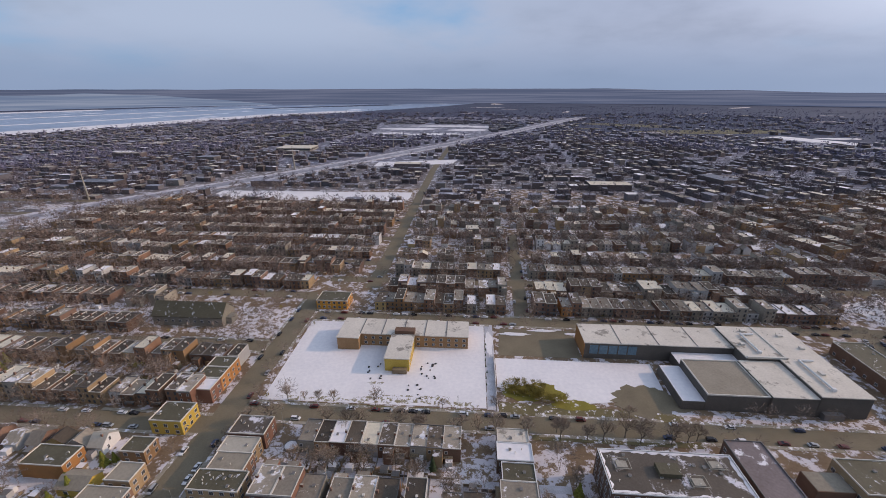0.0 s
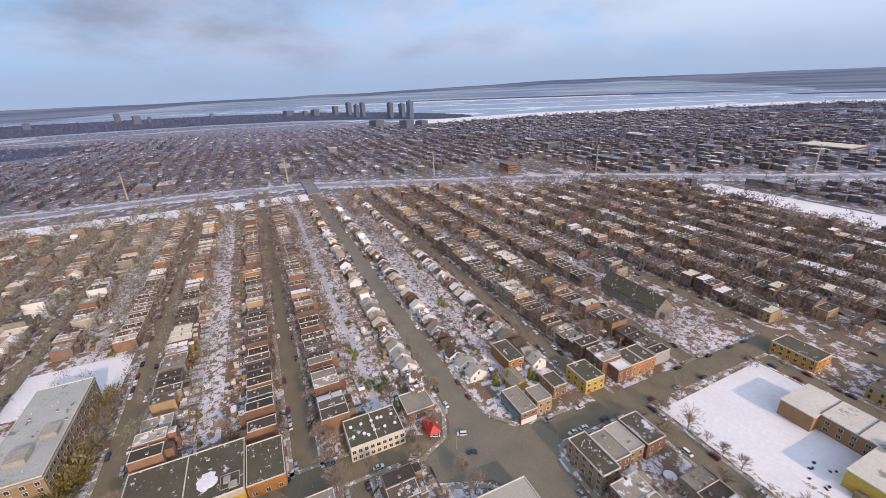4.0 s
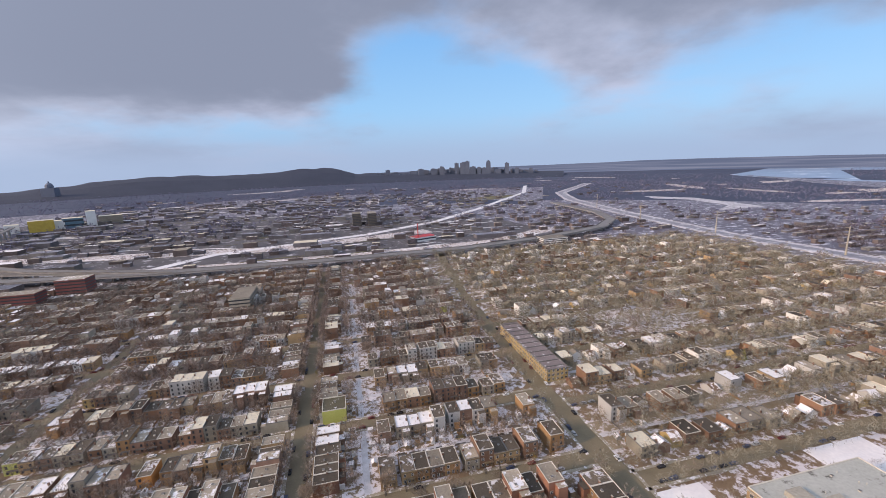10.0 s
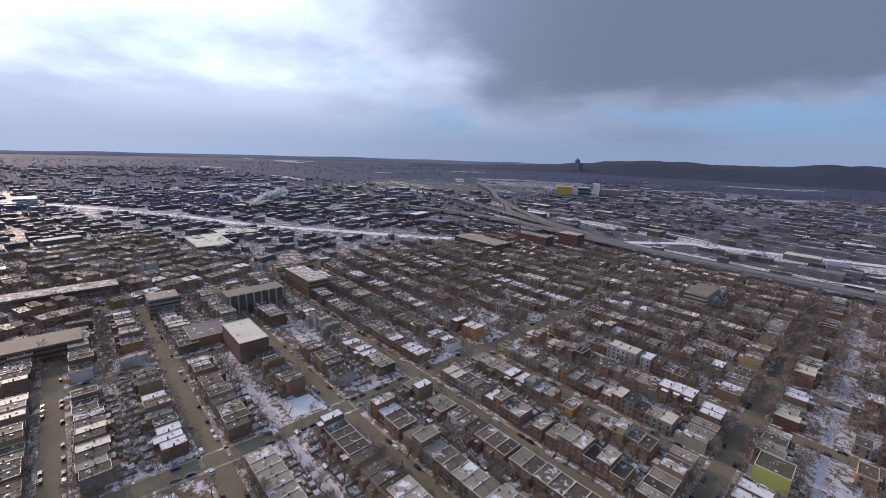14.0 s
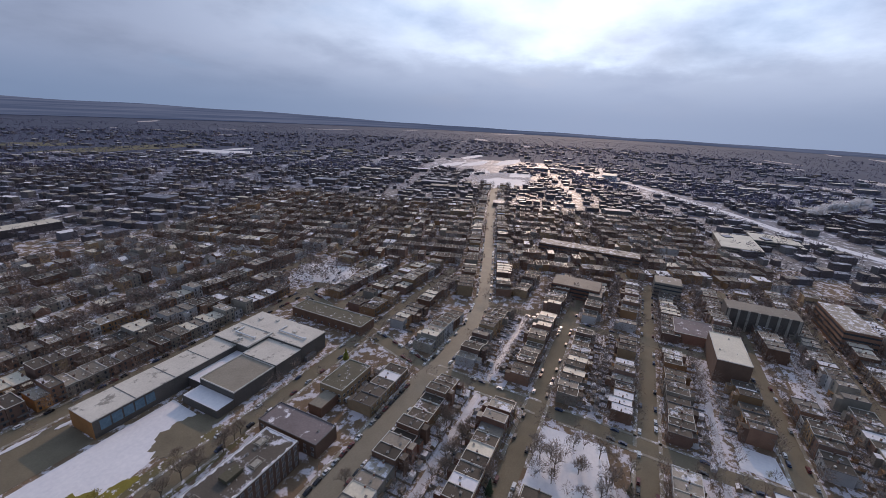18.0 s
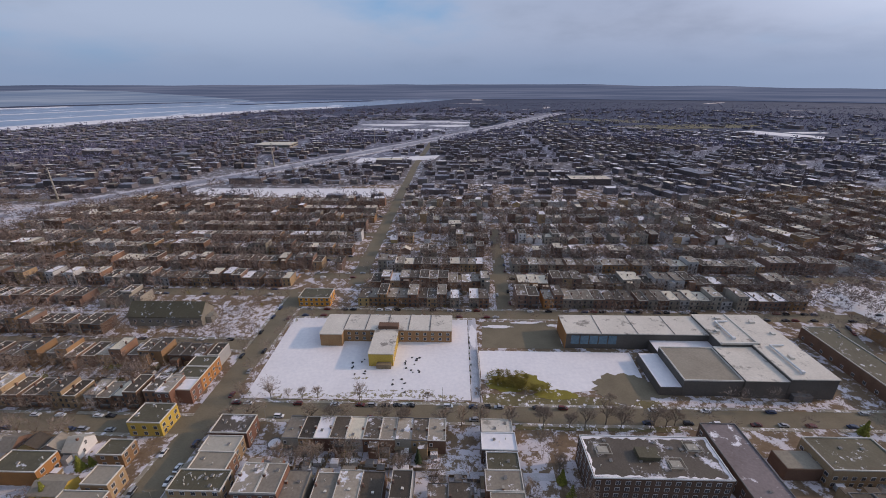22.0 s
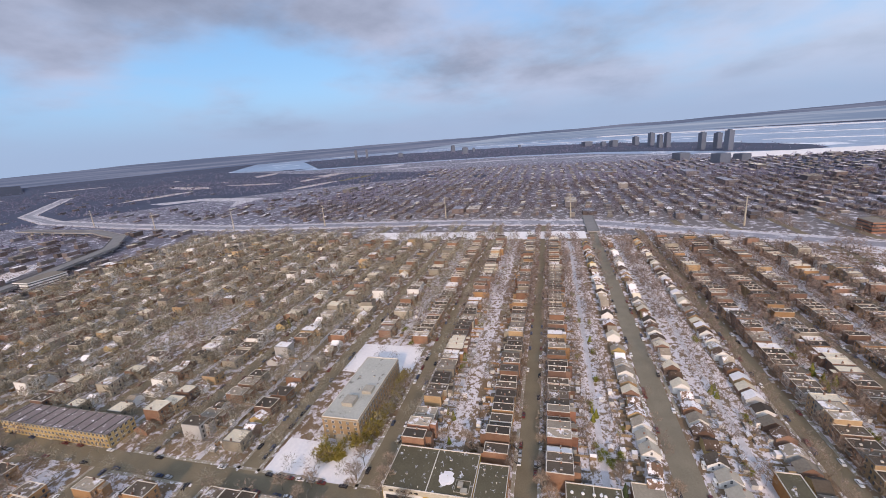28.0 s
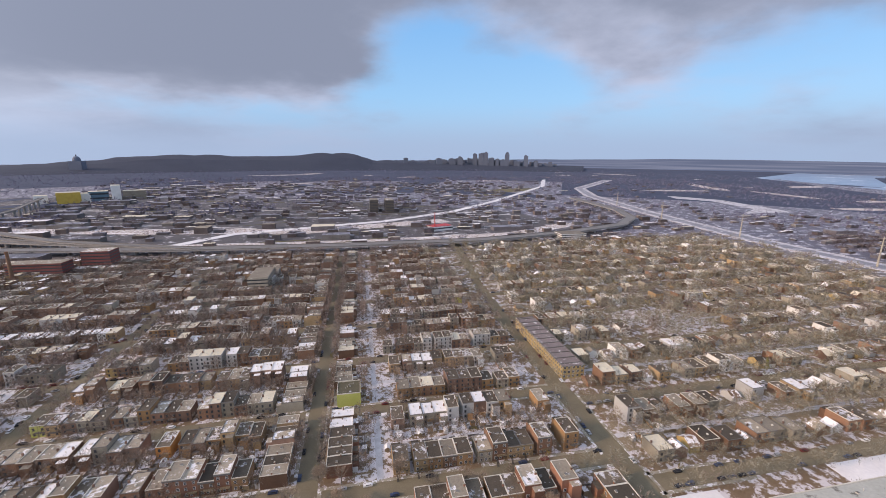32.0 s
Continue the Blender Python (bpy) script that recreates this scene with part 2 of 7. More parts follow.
M_BRICKS = [
    material("red_brick", (0.180, 0.084, 0.056), (0.275, 0.138, 0.090), 0.9, 2, vary=0.4),
    material("brown_brick", (0.155, 0.082, 0.053), (0.245, 0.140, 0.088), 0.9, 2, vary=0.35),
    material("buff_brick", (0.290, 0.195, 0.105), (0.410, 0.290, 0.165), 0.9, 2, vary=0.25),
    material("grey_stone", (0.220, 0.199, 0.164), (0.340, 0.314, 0.254), 0.9, 2, vary=0.3),
]
M_WHITE = material("white_siding", (0.62, 0.62, 0.60), (0.76, 0.76, 0.75), 0.7, 1.0)
M_YELLOW = material("yellow_paint", (0.46, 0.30, 0.05), (0.60, 0.42, 0.08), 0.75, 1.0)
M_GREEN = material("lime_paint", (0.40, 0.42, 0.10), (0.52, 0.54, 0.17), 0.75, 1.0)
M_ORANGE = material("orange_brick", (0.38, 0.165, 0.050), (0.52, 0.240, 0.075), 0.85, 1.5, vary=0.25)
M_TANGERINE = material("orange_paint", (0.58, 0.255, 0.030), (0.72, 0.340, 0.050), 0.8, 1.2, vary=0.1)
M_RED = material("red_metal", (0.42, 0.02, 0.02), (0.55, 0.04, 0.03), 0.5, 1.0)
M_GLASS = material("dark_glass", (0.02, 0.023, 0.028), (0.05, 0.055, 0.065), 0.3, 1.0)
M_TWIG = material("bare_twigs", (0.200, 0.150, 0.118), (0.300, 0.232, 0.188), 0.95, 0.3, vary=0.18)
M_NEARTWIG = material("fine_twigs", (0.240, 0.180, 0.135), (0.360, 0.280, 0.215), 0.95, 0.6, vary=0.3)
M_CONIFER = material("conifer_green", (0.025, 0.045, 0.02), (0.055, 0.08, 0.03), 0.9, 1.0, vary=0.3)
M_CONCRETE = material("weathered_concrete", (0.260, 0.237, 0.197), (0.420, 0.389, 0.320), 0.85, 0.6)
M_ICE = material("river_ice", (0.13, 0.21, 0.335), (0.29, 0.38, 0.51), 0.35, 0.03, speck=0.15, speck_colour=(0.75, 0.77, 0.82), speck_scale=0.004)
# woods and far ground, blued by haze mixed into the colour
M_FAR = material("haze_blue_woods", (0.022, 0.034, 0.070), (0.048, 0.063, 0.112), 0.85, 0.03)
# the hill's blue is painted haze over dark bare trees
M_HILL = material("haze_blue_hill", (0.016, 0.025, 0.050), (0.028, 0.039, 0.068), 0.95, 0.05)
# far towers: concrete colour shifted to blue as painted haze
M_TOWER = material("haze_blue_concrete", (0.085, 0.108, 0.155), (0.115, 0.14, 0.19), 0.7, 0.1, vary=0.12)
M_BLUEGLASS = material("blue_curtain_wall", (0.05, 0.12, 0.17), (0.13, 0.24, 0.30), 0.3, 0.5)
M_SHINGLE = material("brown_shingles", (0.100, 0.062, 0.043), (0.190, 0.120, 0.080), 0.95, 2, speck=-0.05, speck_colour=SNOW, speck_scale=0.35, vary=0.5, patchy=0.17)
M_FLASH = material("pale_flashing", (0.500, 0.460, 0.395), (0.700, 0.655, 0.580), 0.38, 1.0)
M_FLASH2 = material("dull_flashing", (0.112, 0.104, 0.096), (0.192, 0.184, 0.176), 0.6, 1.0)
M_YARD = material("yard_snow", (0.150, 0.102, 0.062), (0.270, 0.190, 0.118), 0.9, 1.0, speck=0.62, speck_colour=(0.66, 0.62, 0.64), speck_scale=0.24, bump=0.3)
M_DRYYARD = material("leafy_yard", (0.185, 0.138, 0.088), (0.305, 0.235, 0.155), 0.95, 1.0, speck=0.36, speck_colour=(0.62, 0.57, 0.58), speck_scale=0.16, bump=0.3)
M_BARK = material("grey_bark", (0.140, 0.118, 0.092), (0.240, 0.205, 0.165), 0.95, 3)
M_IRON = material("black_iron", (0.02, 0.02, 0.02), (0.05, 0.048, 0.045), 0.5, 1)
M_WOOD = material("weathered_wood", (0.180, 0.133, 0.082), (0.300, 0.228, 0.139), 0.85, 2)
M_CARS = [
    material("silver_paint", (0.36, 0.37, 0.38), (0.44, 0.45, 0.46), 0.3, 1, metal=0.4),
    material("black_paint", (0.015, 0.015, 0.018), (0.035, 0.035, 0.04), 0.25, 1),
    material("white_paint", (0.68, 0.68, 0.68), (0.78, 0.78, 0.78), 0.3, 1),
    material("blue_paint", (0.025, 0.04, 0.085), (0.04, 0.06, 0.12), 0.3, 1),
    material("maroon_paint", (0.11, 0.018, 0.016), (0.16, 0.028, 0.024), 0.3, 1),
]
M_TYRE = material("tyre_rubber", (0.012, 0.012, 0.012), (0.03, 0.03, 0.03), 0.9, 1)
M_STEAM = material("white_steam", (0.80, 0.81, 0.83), (0.88, 0.89, 0.90), 1.0, 0.1)
STEAM_N, STEAM_L = M_STEAM.node_tree.nodes, M_STEAM.node_tree.links
STEAM_THIN, STEAM_MIX = STEAM_N.new("ShaderNodeBsdfTranslucent"), STEAM_N.new("ShaderNodeMixShader")
STEAM_THIN.inputs["Color"].default_value, STEAM_MIX.inputs[0].default_value = (0.88, 0.89, 0.9, 1), 0.6
STEAM_CLEAR, STEAM_ALL = STEAM_N.new("ShaderNodeBsdfTransparent"), STEAM_N.new("ShaderNodeMixShader")
STEAM_ALL.inputs[0].default_value = 0.32
STEAM_L.new(STEAM_N["Principled BSDF"].outputs[0], STEAM_MIX.inputs[1])
STEAM_L.new(STEAM_THIN.outputs[0], STEAM_MIX.inputs[2])
STEAM_L.new(STEAM_CLEAR.outputs[0], STEAM_ALL.inputs[1])
STEAM_L.new(STEAM_MIX.outputs[0], STEAM_ALL.inputs[2])
STEAM_L.new(STEAM_ALL.outputs[0], STEAM_N["Material Output"].inputs["Surface"])
M_BROWNB = material("dark_red_cladding", (0.16, 0.055, 0.05), (0.24, 0.085, 0.075), 0.85, 0.3)


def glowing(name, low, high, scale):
    """The far land behind everything: it glows, with haze painted into its two colours."""
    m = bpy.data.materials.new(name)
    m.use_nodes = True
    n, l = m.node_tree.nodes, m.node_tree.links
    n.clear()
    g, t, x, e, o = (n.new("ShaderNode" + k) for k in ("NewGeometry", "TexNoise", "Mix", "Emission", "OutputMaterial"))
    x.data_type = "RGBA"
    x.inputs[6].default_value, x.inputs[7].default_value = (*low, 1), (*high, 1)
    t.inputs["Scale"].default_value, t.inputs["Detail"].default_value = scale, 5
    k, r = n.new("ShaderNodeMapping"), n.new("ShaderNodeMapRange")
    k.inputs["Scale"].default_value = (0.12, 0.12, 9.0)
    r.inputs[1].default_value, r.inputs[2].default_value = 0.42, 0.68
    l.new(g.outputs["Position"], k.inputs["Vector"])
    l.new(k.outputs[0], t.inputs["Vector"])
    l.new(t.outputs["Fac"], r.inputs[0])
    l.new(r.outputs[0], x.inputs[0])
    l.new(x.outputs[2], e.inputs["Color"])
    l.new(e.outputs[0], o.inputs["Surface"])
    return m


M_BACK = glowing("far_land_painted_haze", (0.105, 0.155, 0.255), (0.185, 0.245, 0.36), 0.008)
M_FARICE = glowing("far_ice_painted_haze", (0.17, 0.27, 0.42), (0.31, 0.42, 0.56), 0.008)
M_BALLAST = material("dark_ballast", (0.058, 0.056, 0.064), (0.115, 0.108, 0.117), 0.9, 0.15, speck=0.12, speck_colour=(0.5, 0.49, 0.53), speck_scale=0.05)
# far walls, dulled in colour for haze and cloud shade
M_FARWALLS = [material("hazed_grey_brick", (0.085, 0.080, 0.088), (0.140, 0.132, 0.142), 0.9, 1, vary=0.4), material("hazed_brown_brick", (0.095, 0.076, 0.074), (0.150, 0.122, 0.116), 0.9, 1, vary=0.4), material("hazed_stone", (0.125, 0.117, 0.110), (0.190, 0.180, 0.170), 0.9, 1, vary=0.4)]
M_SLATE = material("dark_facade", (0.082, 0.071, 0.060), (0.135, 0.117, 0.100), 0.8, 1.0)
M_HALLROOF = material("stained_white_roof", (0.520, 0.470, 0.400), (0.690, 0.630, 0.540), 0.7, 0.6, speck=0.12, speck_colour=(0.27, 0.24, 0.20), speck_scale=0.09)
M_SNOWYTAR = material("tar_roof_with_snow", (0.062, 0.047, 0.034), (0.115, 0.090, 0.066), 0.65, 0.8, speck=0.16, speck_colour=(0.66, 0.64, 0.68), speck_scale=0.085)
M_CEDAR = material("olive_cedar", (0.115, 0.125, 0.016), (0.215, 0.215, 0.034), 0.9, 1.0, vary=0.35)
M_TAN = material("tan_brick", (0.255, 0.145, 0.068), (0.355, 0.212, 0.105), 0.9, 1.5, vary=0.25)
# far roofs carry the haze as a blue cast in the colour
M_FARROOF = material("haze_blue_roofs", (0.096, 0.096, 0.120), (0.178, 0.174, 0.208), 0.45, 0.8, speck=0.16, speck_colour=(0.55, 0.55, 0.6), speck_scale=0.09, vary=0.5)
# outer town ground, with haze blue worked into it
M_TOWN = material("haze_blue_ground", (0.080, 0.074, 0.100), (0.138, 0.126, 0.162), 0.55, 0.1, speck=0.28, speck_colour=(0.56, 0.55, 0.61), speck_scale=0.06)
# far twigs take their blue from painted haze
M_FARTWIG = material("haze_blue_twigs", (0.12, 0.115, 0.17), (0.188, 0.18, 0.255), 0.95, 0.05, vary=0.4)
M_SHRUB = material("olive_shrub", (0.165, 0.128, 0.022), (0.285, 0.225, 0.046), 0.95, 0.8, vary=0.4)
# inner town ground: a first step towards the painted haze
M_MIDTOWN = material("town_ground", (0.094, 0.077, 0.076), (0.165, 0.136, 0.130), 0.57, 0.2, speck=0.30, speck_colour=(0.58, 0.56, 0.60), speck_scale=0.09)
# mid-distance twigs, greyed a little as painted haze
M_MIDTWIG = material("haze_grey_twigs", (0.172, 0.130, 0.110), (0.270, 0.208, 0.178), 0.95, 0.1, vary=0.25)
# twigs beyond the canals: cloud shade and haze darkened into violet
M_TOWNTWIG = material("shade_violet_twigs", (0.088, 0.074, 0.086), (0.155, 0.130, 0.146), 0.95, 0.1, vary=0.4)
M_DECK = material("grey_road_deck", (0.140, 0.134, 0.132), (0.220, 0.210, 0.205), 0.7, 0.4)
M_DECKWALL = material("stained_deck_concrete", (0.215, 0.206, 0.198), (0.345, 0.332, 0.318), 0.85, 0.6)
M_TEAL = material("faded_teal_paint", (0.10, 0.20, 0.24), (0.22, 0.33, 0.38), 0.8, 1.5, speck=0.2, speck_colour=(0.05, 0.06, 0.08), speck_scale=0.5)
M_GREYROOF = material("grey_membrane_roof", (0.340, 0.309, 0.254), (0.450, 0.413, 0.340), 0.7, 0.5)

# ---- small builders ----
def mesh(name, verts, faces, mats, index=None):
    me = bpy.data.meshes.new(name)
    me.from_pydata([tuple(v) for v in verts], [], faces)
    for m in mats:
        me.materials.append(m)
    if index is not None:
        me.polygons.foreach_set("material_index", index)
    me.update()
    return me


BOX_F = [(0, 3, 2, 1), (4, 5, 6, 7), (0, 1, 5, 4), (1, 2, 6, 5), (2, 3, 7, 6), (3, 0, 4, 7)]


class Heap:
    """Many small solids gathered into one mesh."""

    def __init__(self):
        self.v, self.f, self.m = [], [], []
        self.put()

    def put(self, x=0.0, y=0.0, turn=0.0):
        """Lay what follows at a place, turned by that many degrees."""
        self.at = (x, y, math.cos(radians(turn)), math.sin(radians(turn)))
        return self

    def add(self, points, faces, slots):
        n, (x, y, c, s) = len(self.v), self.at
        self.v += [(x + c * a - s * b, y + s * a + c * b, z) for a, b, z in points]
        self.f += [tuple(n + i for i in q) for q in faces]
        self.m += slots
        return self

    def box(self, x0, x1, y0, y1, z0, z1, side=0, top=None, turn=0.0):
        cx, cy, c, s = (x0 + x1) / 2, (y0 + y1) / 2, math.cos(turn), math.sin(turn)
        points = []
        for z in (z0, z1):
            for x, y in ((x0, y0), (x1, y0), (x1, y1), (x0, y1)):
                dx, dy = x - cx, y - cy
                points.append((cx + c * dx - s * dy, cy + s * dx + c * dy, z))
        return self.add(points, BOX_F, [side, side if top is None else top, side, side, side, side])

    def poly(self, points, z0, z1, side=0, top=None):
        k = len(points)
        faces, slots = [tuple(k + i for i in range(k))], [side if top is None else top]
        for i in range(k):
            faces.append((i, (i + 1) % k, k + (i + 1) % k, k + i))
            slots.append(side)
        return self.add([(x, y, z0) for x, y in points] + [(x, y, z1) for x, y in points], faces, slots)

    def rim(self, x0, x1, y0, y1, z0, z1, t=0.25, side=0):
        """A low upstand round a roof."""
        self.box(x0, x1, y0, y0 + t, z0, z1, side).box(x0, x1, y1 - t, y1, z0, z1, side)
        return self.box(x0, x0 + t, y0 + t, y1 - t, z0, z1, side).box(x1 - t, x1, y0 + t, y1 - t, z0, z1, side)

    def tube(self, a, b, r0, r1, n=4, side=0):
        """A tapered limb from a to b."""
        a, b = Vector(a), Vector(b)
        u = (b - a).orthogonal().normalized()
        w = (b - a).normalized().cross(u)
        ring = [(math.cos(2 * math.pi * k / n), math.sin(2 * math.pi * k / n)) for k in range(n)]
        points = [tuple(p + (u * c + w * s) * r) for p, r in ((a, r0), (b, r1)) for c, s in ring]
        return self.add(points, [(k, (k + 1) % n, n + (k + 1) % n, n + k) for k in range(n)] + [tuple(range(n, 2 * n))], [side] * (n + 1))

    def turned(self, cx, cy, profile, n=12, side=0):
        """A round body from a profile of (radius, height)."""
        points = [(cx + r * math.cos(2 * math.pi * k / n), cy + r * math.sin(2 * math.pi * k / n), z) for r, z in profile for k in range(n)]
        faces = [(i * n + k, i * n + (k + 1) % n, (i + 1) * n + (k + 1) % n, (i + 1) * n + k) for i in range(len(profile) - 1) for k in range(n)]
        faces += [tuple(range(n))[::-1], tuple((len(profile) - 1) * n + k for k in range(n))]
        return self.add(points, faces, [side] * len(faces))

    def made(self, name, mats):
        return mesh(name, self.v, self.f, mats, self.m)


def thing(name, label, category, group="", kind="", data=None, at=(0, 0, 0), turn=0):
    ob = new(name, data)
    ob.matrix_basis = pose(*at, 0, 0, turn)
    return tagged(ob, label, category, group, kind)


def part(name, data, parent, label=""):
    ob = new(name, data)
    ob.parent = parent
    return tagged(ob, label)


def ribbon(points, half):
    """The outline of a strip of that half width along a line."""
    left, right = [], []
    for i, (x, y) in enumerate(points):
        a, b = points[max(i - 1, 0)], points[min(i + 1, len(points) - 1)]
        d = math.hypot(b[0] - a[0], b[1] - a[1])
        nx, ny = -(b[1] - a[1]) / d, (b[0] - a[0]) / d
        left.append((x + nx * half, y + ny * half))
        right.append((x - nx * half, y - ny * half))
    return left, right


def strip(name, points, half, z0, z1, mat, label, category):
    left, right = ribbon(points, half)
    n = len(points)
    v = [(x, y, z) for z in (z0, z1) for side in (left, right) for x, y in side]
    f = []
    for i in range(n - 1):
        f += [(2 * n + i, 3 * n + i, 3 * n + i + 1, 2 * n + i + 1), (i, i + 1, 2 * n + i + 1, 2 * n + i)[::-1], (n + i, n + i + 1, 3 * n + i + 1, 3 * n + i)]
    return thing(name, label, category, kind="structure", data=mesh(name, v, f, [mat]))


# ---- ground, water, distance ----
def wooded_way(x, y):
    """The directions in which the town gives way to dark woods."""
    head = math.degrees(math.atan2(-x, y)) % 360
    far = math.hypot(x, y)
    return far > 2400 or (106 < head < 152 and far > 1560) or (222 < head < 347 and far > 1620)


def ground():
    v, f, slots = [(0, 0, 0)], [], []
    rings, spokes = [60, 150, 300, 640, 900, 1250, 1450, 1660, 1900, 2450, 3800, 4940], 144
    for r in rings:
        v += [(r * math.cos(2 * math.pi * k / spokes), r * math.sin(2 * math.pi * k / spokes), 0) for k in range(spokes)]
    f += [(0, 1 + k, 1 + (k + 1) % spokes) for k in range(spokes)]
    slots += [0] * spokes
    for a in range(len(rings) - 1):
        o, p = 1 + a * spokes, 1 + (a + 1) * spokes
        for k in range(spokes):
            f.append((o + k, p + k, p + (k + 1) % spokes, o + (k + 1) % spokes))
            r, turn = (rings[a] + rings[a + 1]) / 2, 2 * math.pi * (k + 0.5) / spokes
            # bluer ground by distance stands for haze in the air
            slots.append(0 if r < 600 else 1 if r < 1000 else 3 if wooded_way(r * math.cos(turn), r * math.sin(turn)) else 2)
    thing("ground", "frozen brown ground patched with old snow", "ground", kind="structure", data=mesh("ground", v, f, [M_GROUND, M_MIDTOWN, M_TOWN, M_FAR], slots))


ground()

SHORE = [(-2700, -2400), (-1960, -840), (-1900, -300), (-1820, 200), (-1760, 560), (-1690, 788), (-1640, 1382), (-1383, 2051), (-1165, 2564), (-776, 3126), (-300, 4000), (0, 4850)]
flat_shape = lambda name, points, z, mat, label, category: thing(name, label, category, kind="structure", data=Heap().poly(points, -0.4, z).made(name, [mat]))
flat_shape("water", [(-1800, 4850), (-4850, 1200), (-4850, -1500), (-3800, -3000)] + SHORE, 0.5, M_ICE, "half-frozen wide river with white and blue ice", "river")
strip("shore_ice", [(x - 95, y) for x, y in SHORE[4:10]], 105, 0, 0.8, M_SNOW, "white shelf of ice along the shore", "ice")
strip("floe", [(-4300, -600), (-3500, 900), (-2600, 2200), (-1900, 3600)], 30, 0, 0.8, M_SNOW, "long white floe on the river", "ice")
strip("floe", [(-2600, 1100), (-2050, 1900), (-1700, 2700)], 26, 0, 0.8, M_SNOW, "long white floe on the river", "ice")
strip("floe", [(-4700, 500), (-3900, 2000), (-3000, 3300)], 110, 0, 0.8, M_SNOW, "long white floe on the river", "ice")
def blob(cx, cy, rx, ry, seed, n=44):
    """An uneven rounded outline."""
    r = random.Random(seed)
    out = []
    for k in range(n):
        a = 2 * math.pi * k / n
        g = 1 + 0.35 * noise.noise((math.cos(a) * 1.3, math.sin(a) * 1.3, seed)) + 0.22 * noise.noise((math.cos(a) * 4, math.sin(a) * 4, seed)) + r.uniform(-0.09, 0.09)
        out.append((cx + rx * g * math.cos(a), cy + ry * g * math.sin(a)))
    return out


ISLAND = [(-2500, -1500), (-3600, -2300), (-3900, -1500), (-3700, -300), (-3300, 420), (-2600, 900), (-2080, 1060), (-1900, 1030), (-1860, 900), (-1960, 760), (-2180, 560), (-2420, 250), (-2560, -200), (-2580, -700)]
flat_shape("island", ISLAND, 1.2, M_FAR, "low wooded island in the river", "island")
flat_shape("marsh", [(-1700, 600), (-1880, 640), (-2080, 470), (-2330, 190), (-2470, -220), (-2480, -720), (-2400, -1480), (-2700, -2300), (-2200, -1500), (-1900, -700), (-1750, 0)], 0.9, M_TOWN, "low snowy land along the channel", "marsh")
for k, (x, y, a, b) in enumerate(((-2240, -300, 30, 260), (-2150, 150, 26, 160), (-2020, 420, 20, 120), (-2330, -900, 90, 60), (-2100, -700, 22, 160))):
    flat_shape("snow_field", blob(x, y, a, b, 80 + k), 1.0 + 0.02 * k, M_CANAL, "white snow field", "snow")
flat_shape("island", [(-900, 4550), (-1900, 3600), (-1750, 3500), (-700, 4350)], 1.2, M_FAR, "low wooded island in the river", "island")


def rim():
    """Far land at the edge of sight, as high as the horizon shows it in each direction."""
    looks = [(0, 0.0), (50, 0.0), (75, -0.55), (100, -0.75), (140, -0.55), (175, -1.1), (215, -1.3), (270, -1.5), (300, -1.15), (320, -0.5), (345, -0.1), (360, 0.0)]
    v, n = [], 240
    for k in range(n):
        head = 360 * k / n
        i = max(j for j in range(len(looks)) if looks[j][0] <= head)
        (a, p), (b, q) = looks[i], looks[min(i + 1, len(looks) - 1)]
        up = p + (q - p) * ((head - a) / (b - a) if b > a else 0)
        x, y = -math.sin(radians(head)), math.cos(radians(head))
        top = 155 + 4900 * math.tan(radians(up)) + 9 * noise.noise((x * 9, y * 9, 0))
        top = max(top, 3)
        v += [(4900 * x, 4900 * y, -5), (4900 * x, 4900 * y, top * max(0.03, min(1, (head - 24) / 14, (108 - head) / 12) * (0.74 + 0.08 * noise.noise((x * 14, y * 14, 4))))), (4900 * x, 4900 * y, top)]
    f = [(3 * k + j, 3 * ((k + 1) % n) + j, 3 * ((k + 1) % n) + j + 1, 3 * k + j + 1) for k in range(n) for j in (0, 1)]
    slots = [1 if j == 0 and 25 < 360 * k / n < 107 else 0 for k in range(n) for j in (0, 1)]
    # glowing ring whose haze is only colour, with ice hues along the river
    thing("backdrop", "far land on the horizon with haze painted in", "horizon", kind="structure", data=mesh("backdrop", v, f, [M_BACK, M_FARICE], slots))


rim()


def mountain():
    """The long wooded hill with a blunt eastern end: heading in degrees and height of its crest."""
    crest = [(150, 25), (160, 45), (170, 60), (176.5, 72), (177.8, 68), (179, 104), (180, 124), (182, 142), (184, 145), (186, 136), (187.5, 118), (190, 108), (195, 110), (200, 125), (204, 115), (207, 88), (211, 58), (216, 32), (222, 12), (232, 4)]
    v, f, deep = [], [], 5
    steps = [crest[0][0] + k * 0.5 for k in range(int((crest[-1][0] - crest[0][0]) * 2) + 1)]
    for head in steps:
        i = max(j for j in range(len(crest) - 1) if crest[j][0] <= head)
        (a, p), (b, q) = crest[i], crest[i + 1]
        h = p + (q - p) * (head - a) / (b - a) + 6 * noise.noise((head * 0.7, 0, 3))
        x, y = -math.sin(radians(head)), math.cos(radians(head))
        for k in range(deep):
            r = 3700 + 250 * k
            rise = (0.0, 0.35, 0.72, 0.95, 1.0)[k] * h * (1 + 0.12 * noise.noise((x * r * 0.004, y * r * 0.004, 1)))
            v.append((r * x, r * y, rise - (3 if k == 0 else 0)))
    for i in range(len(steps) - 1):
        f += [(i * deep + k, i * deep + k + 1, (i + 1) * deep + k + 1, (i + 1) * deep + k) for k in range(deep - 1)]
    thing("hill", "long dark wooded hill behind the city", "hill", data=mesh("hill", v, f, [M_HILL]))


mountain()

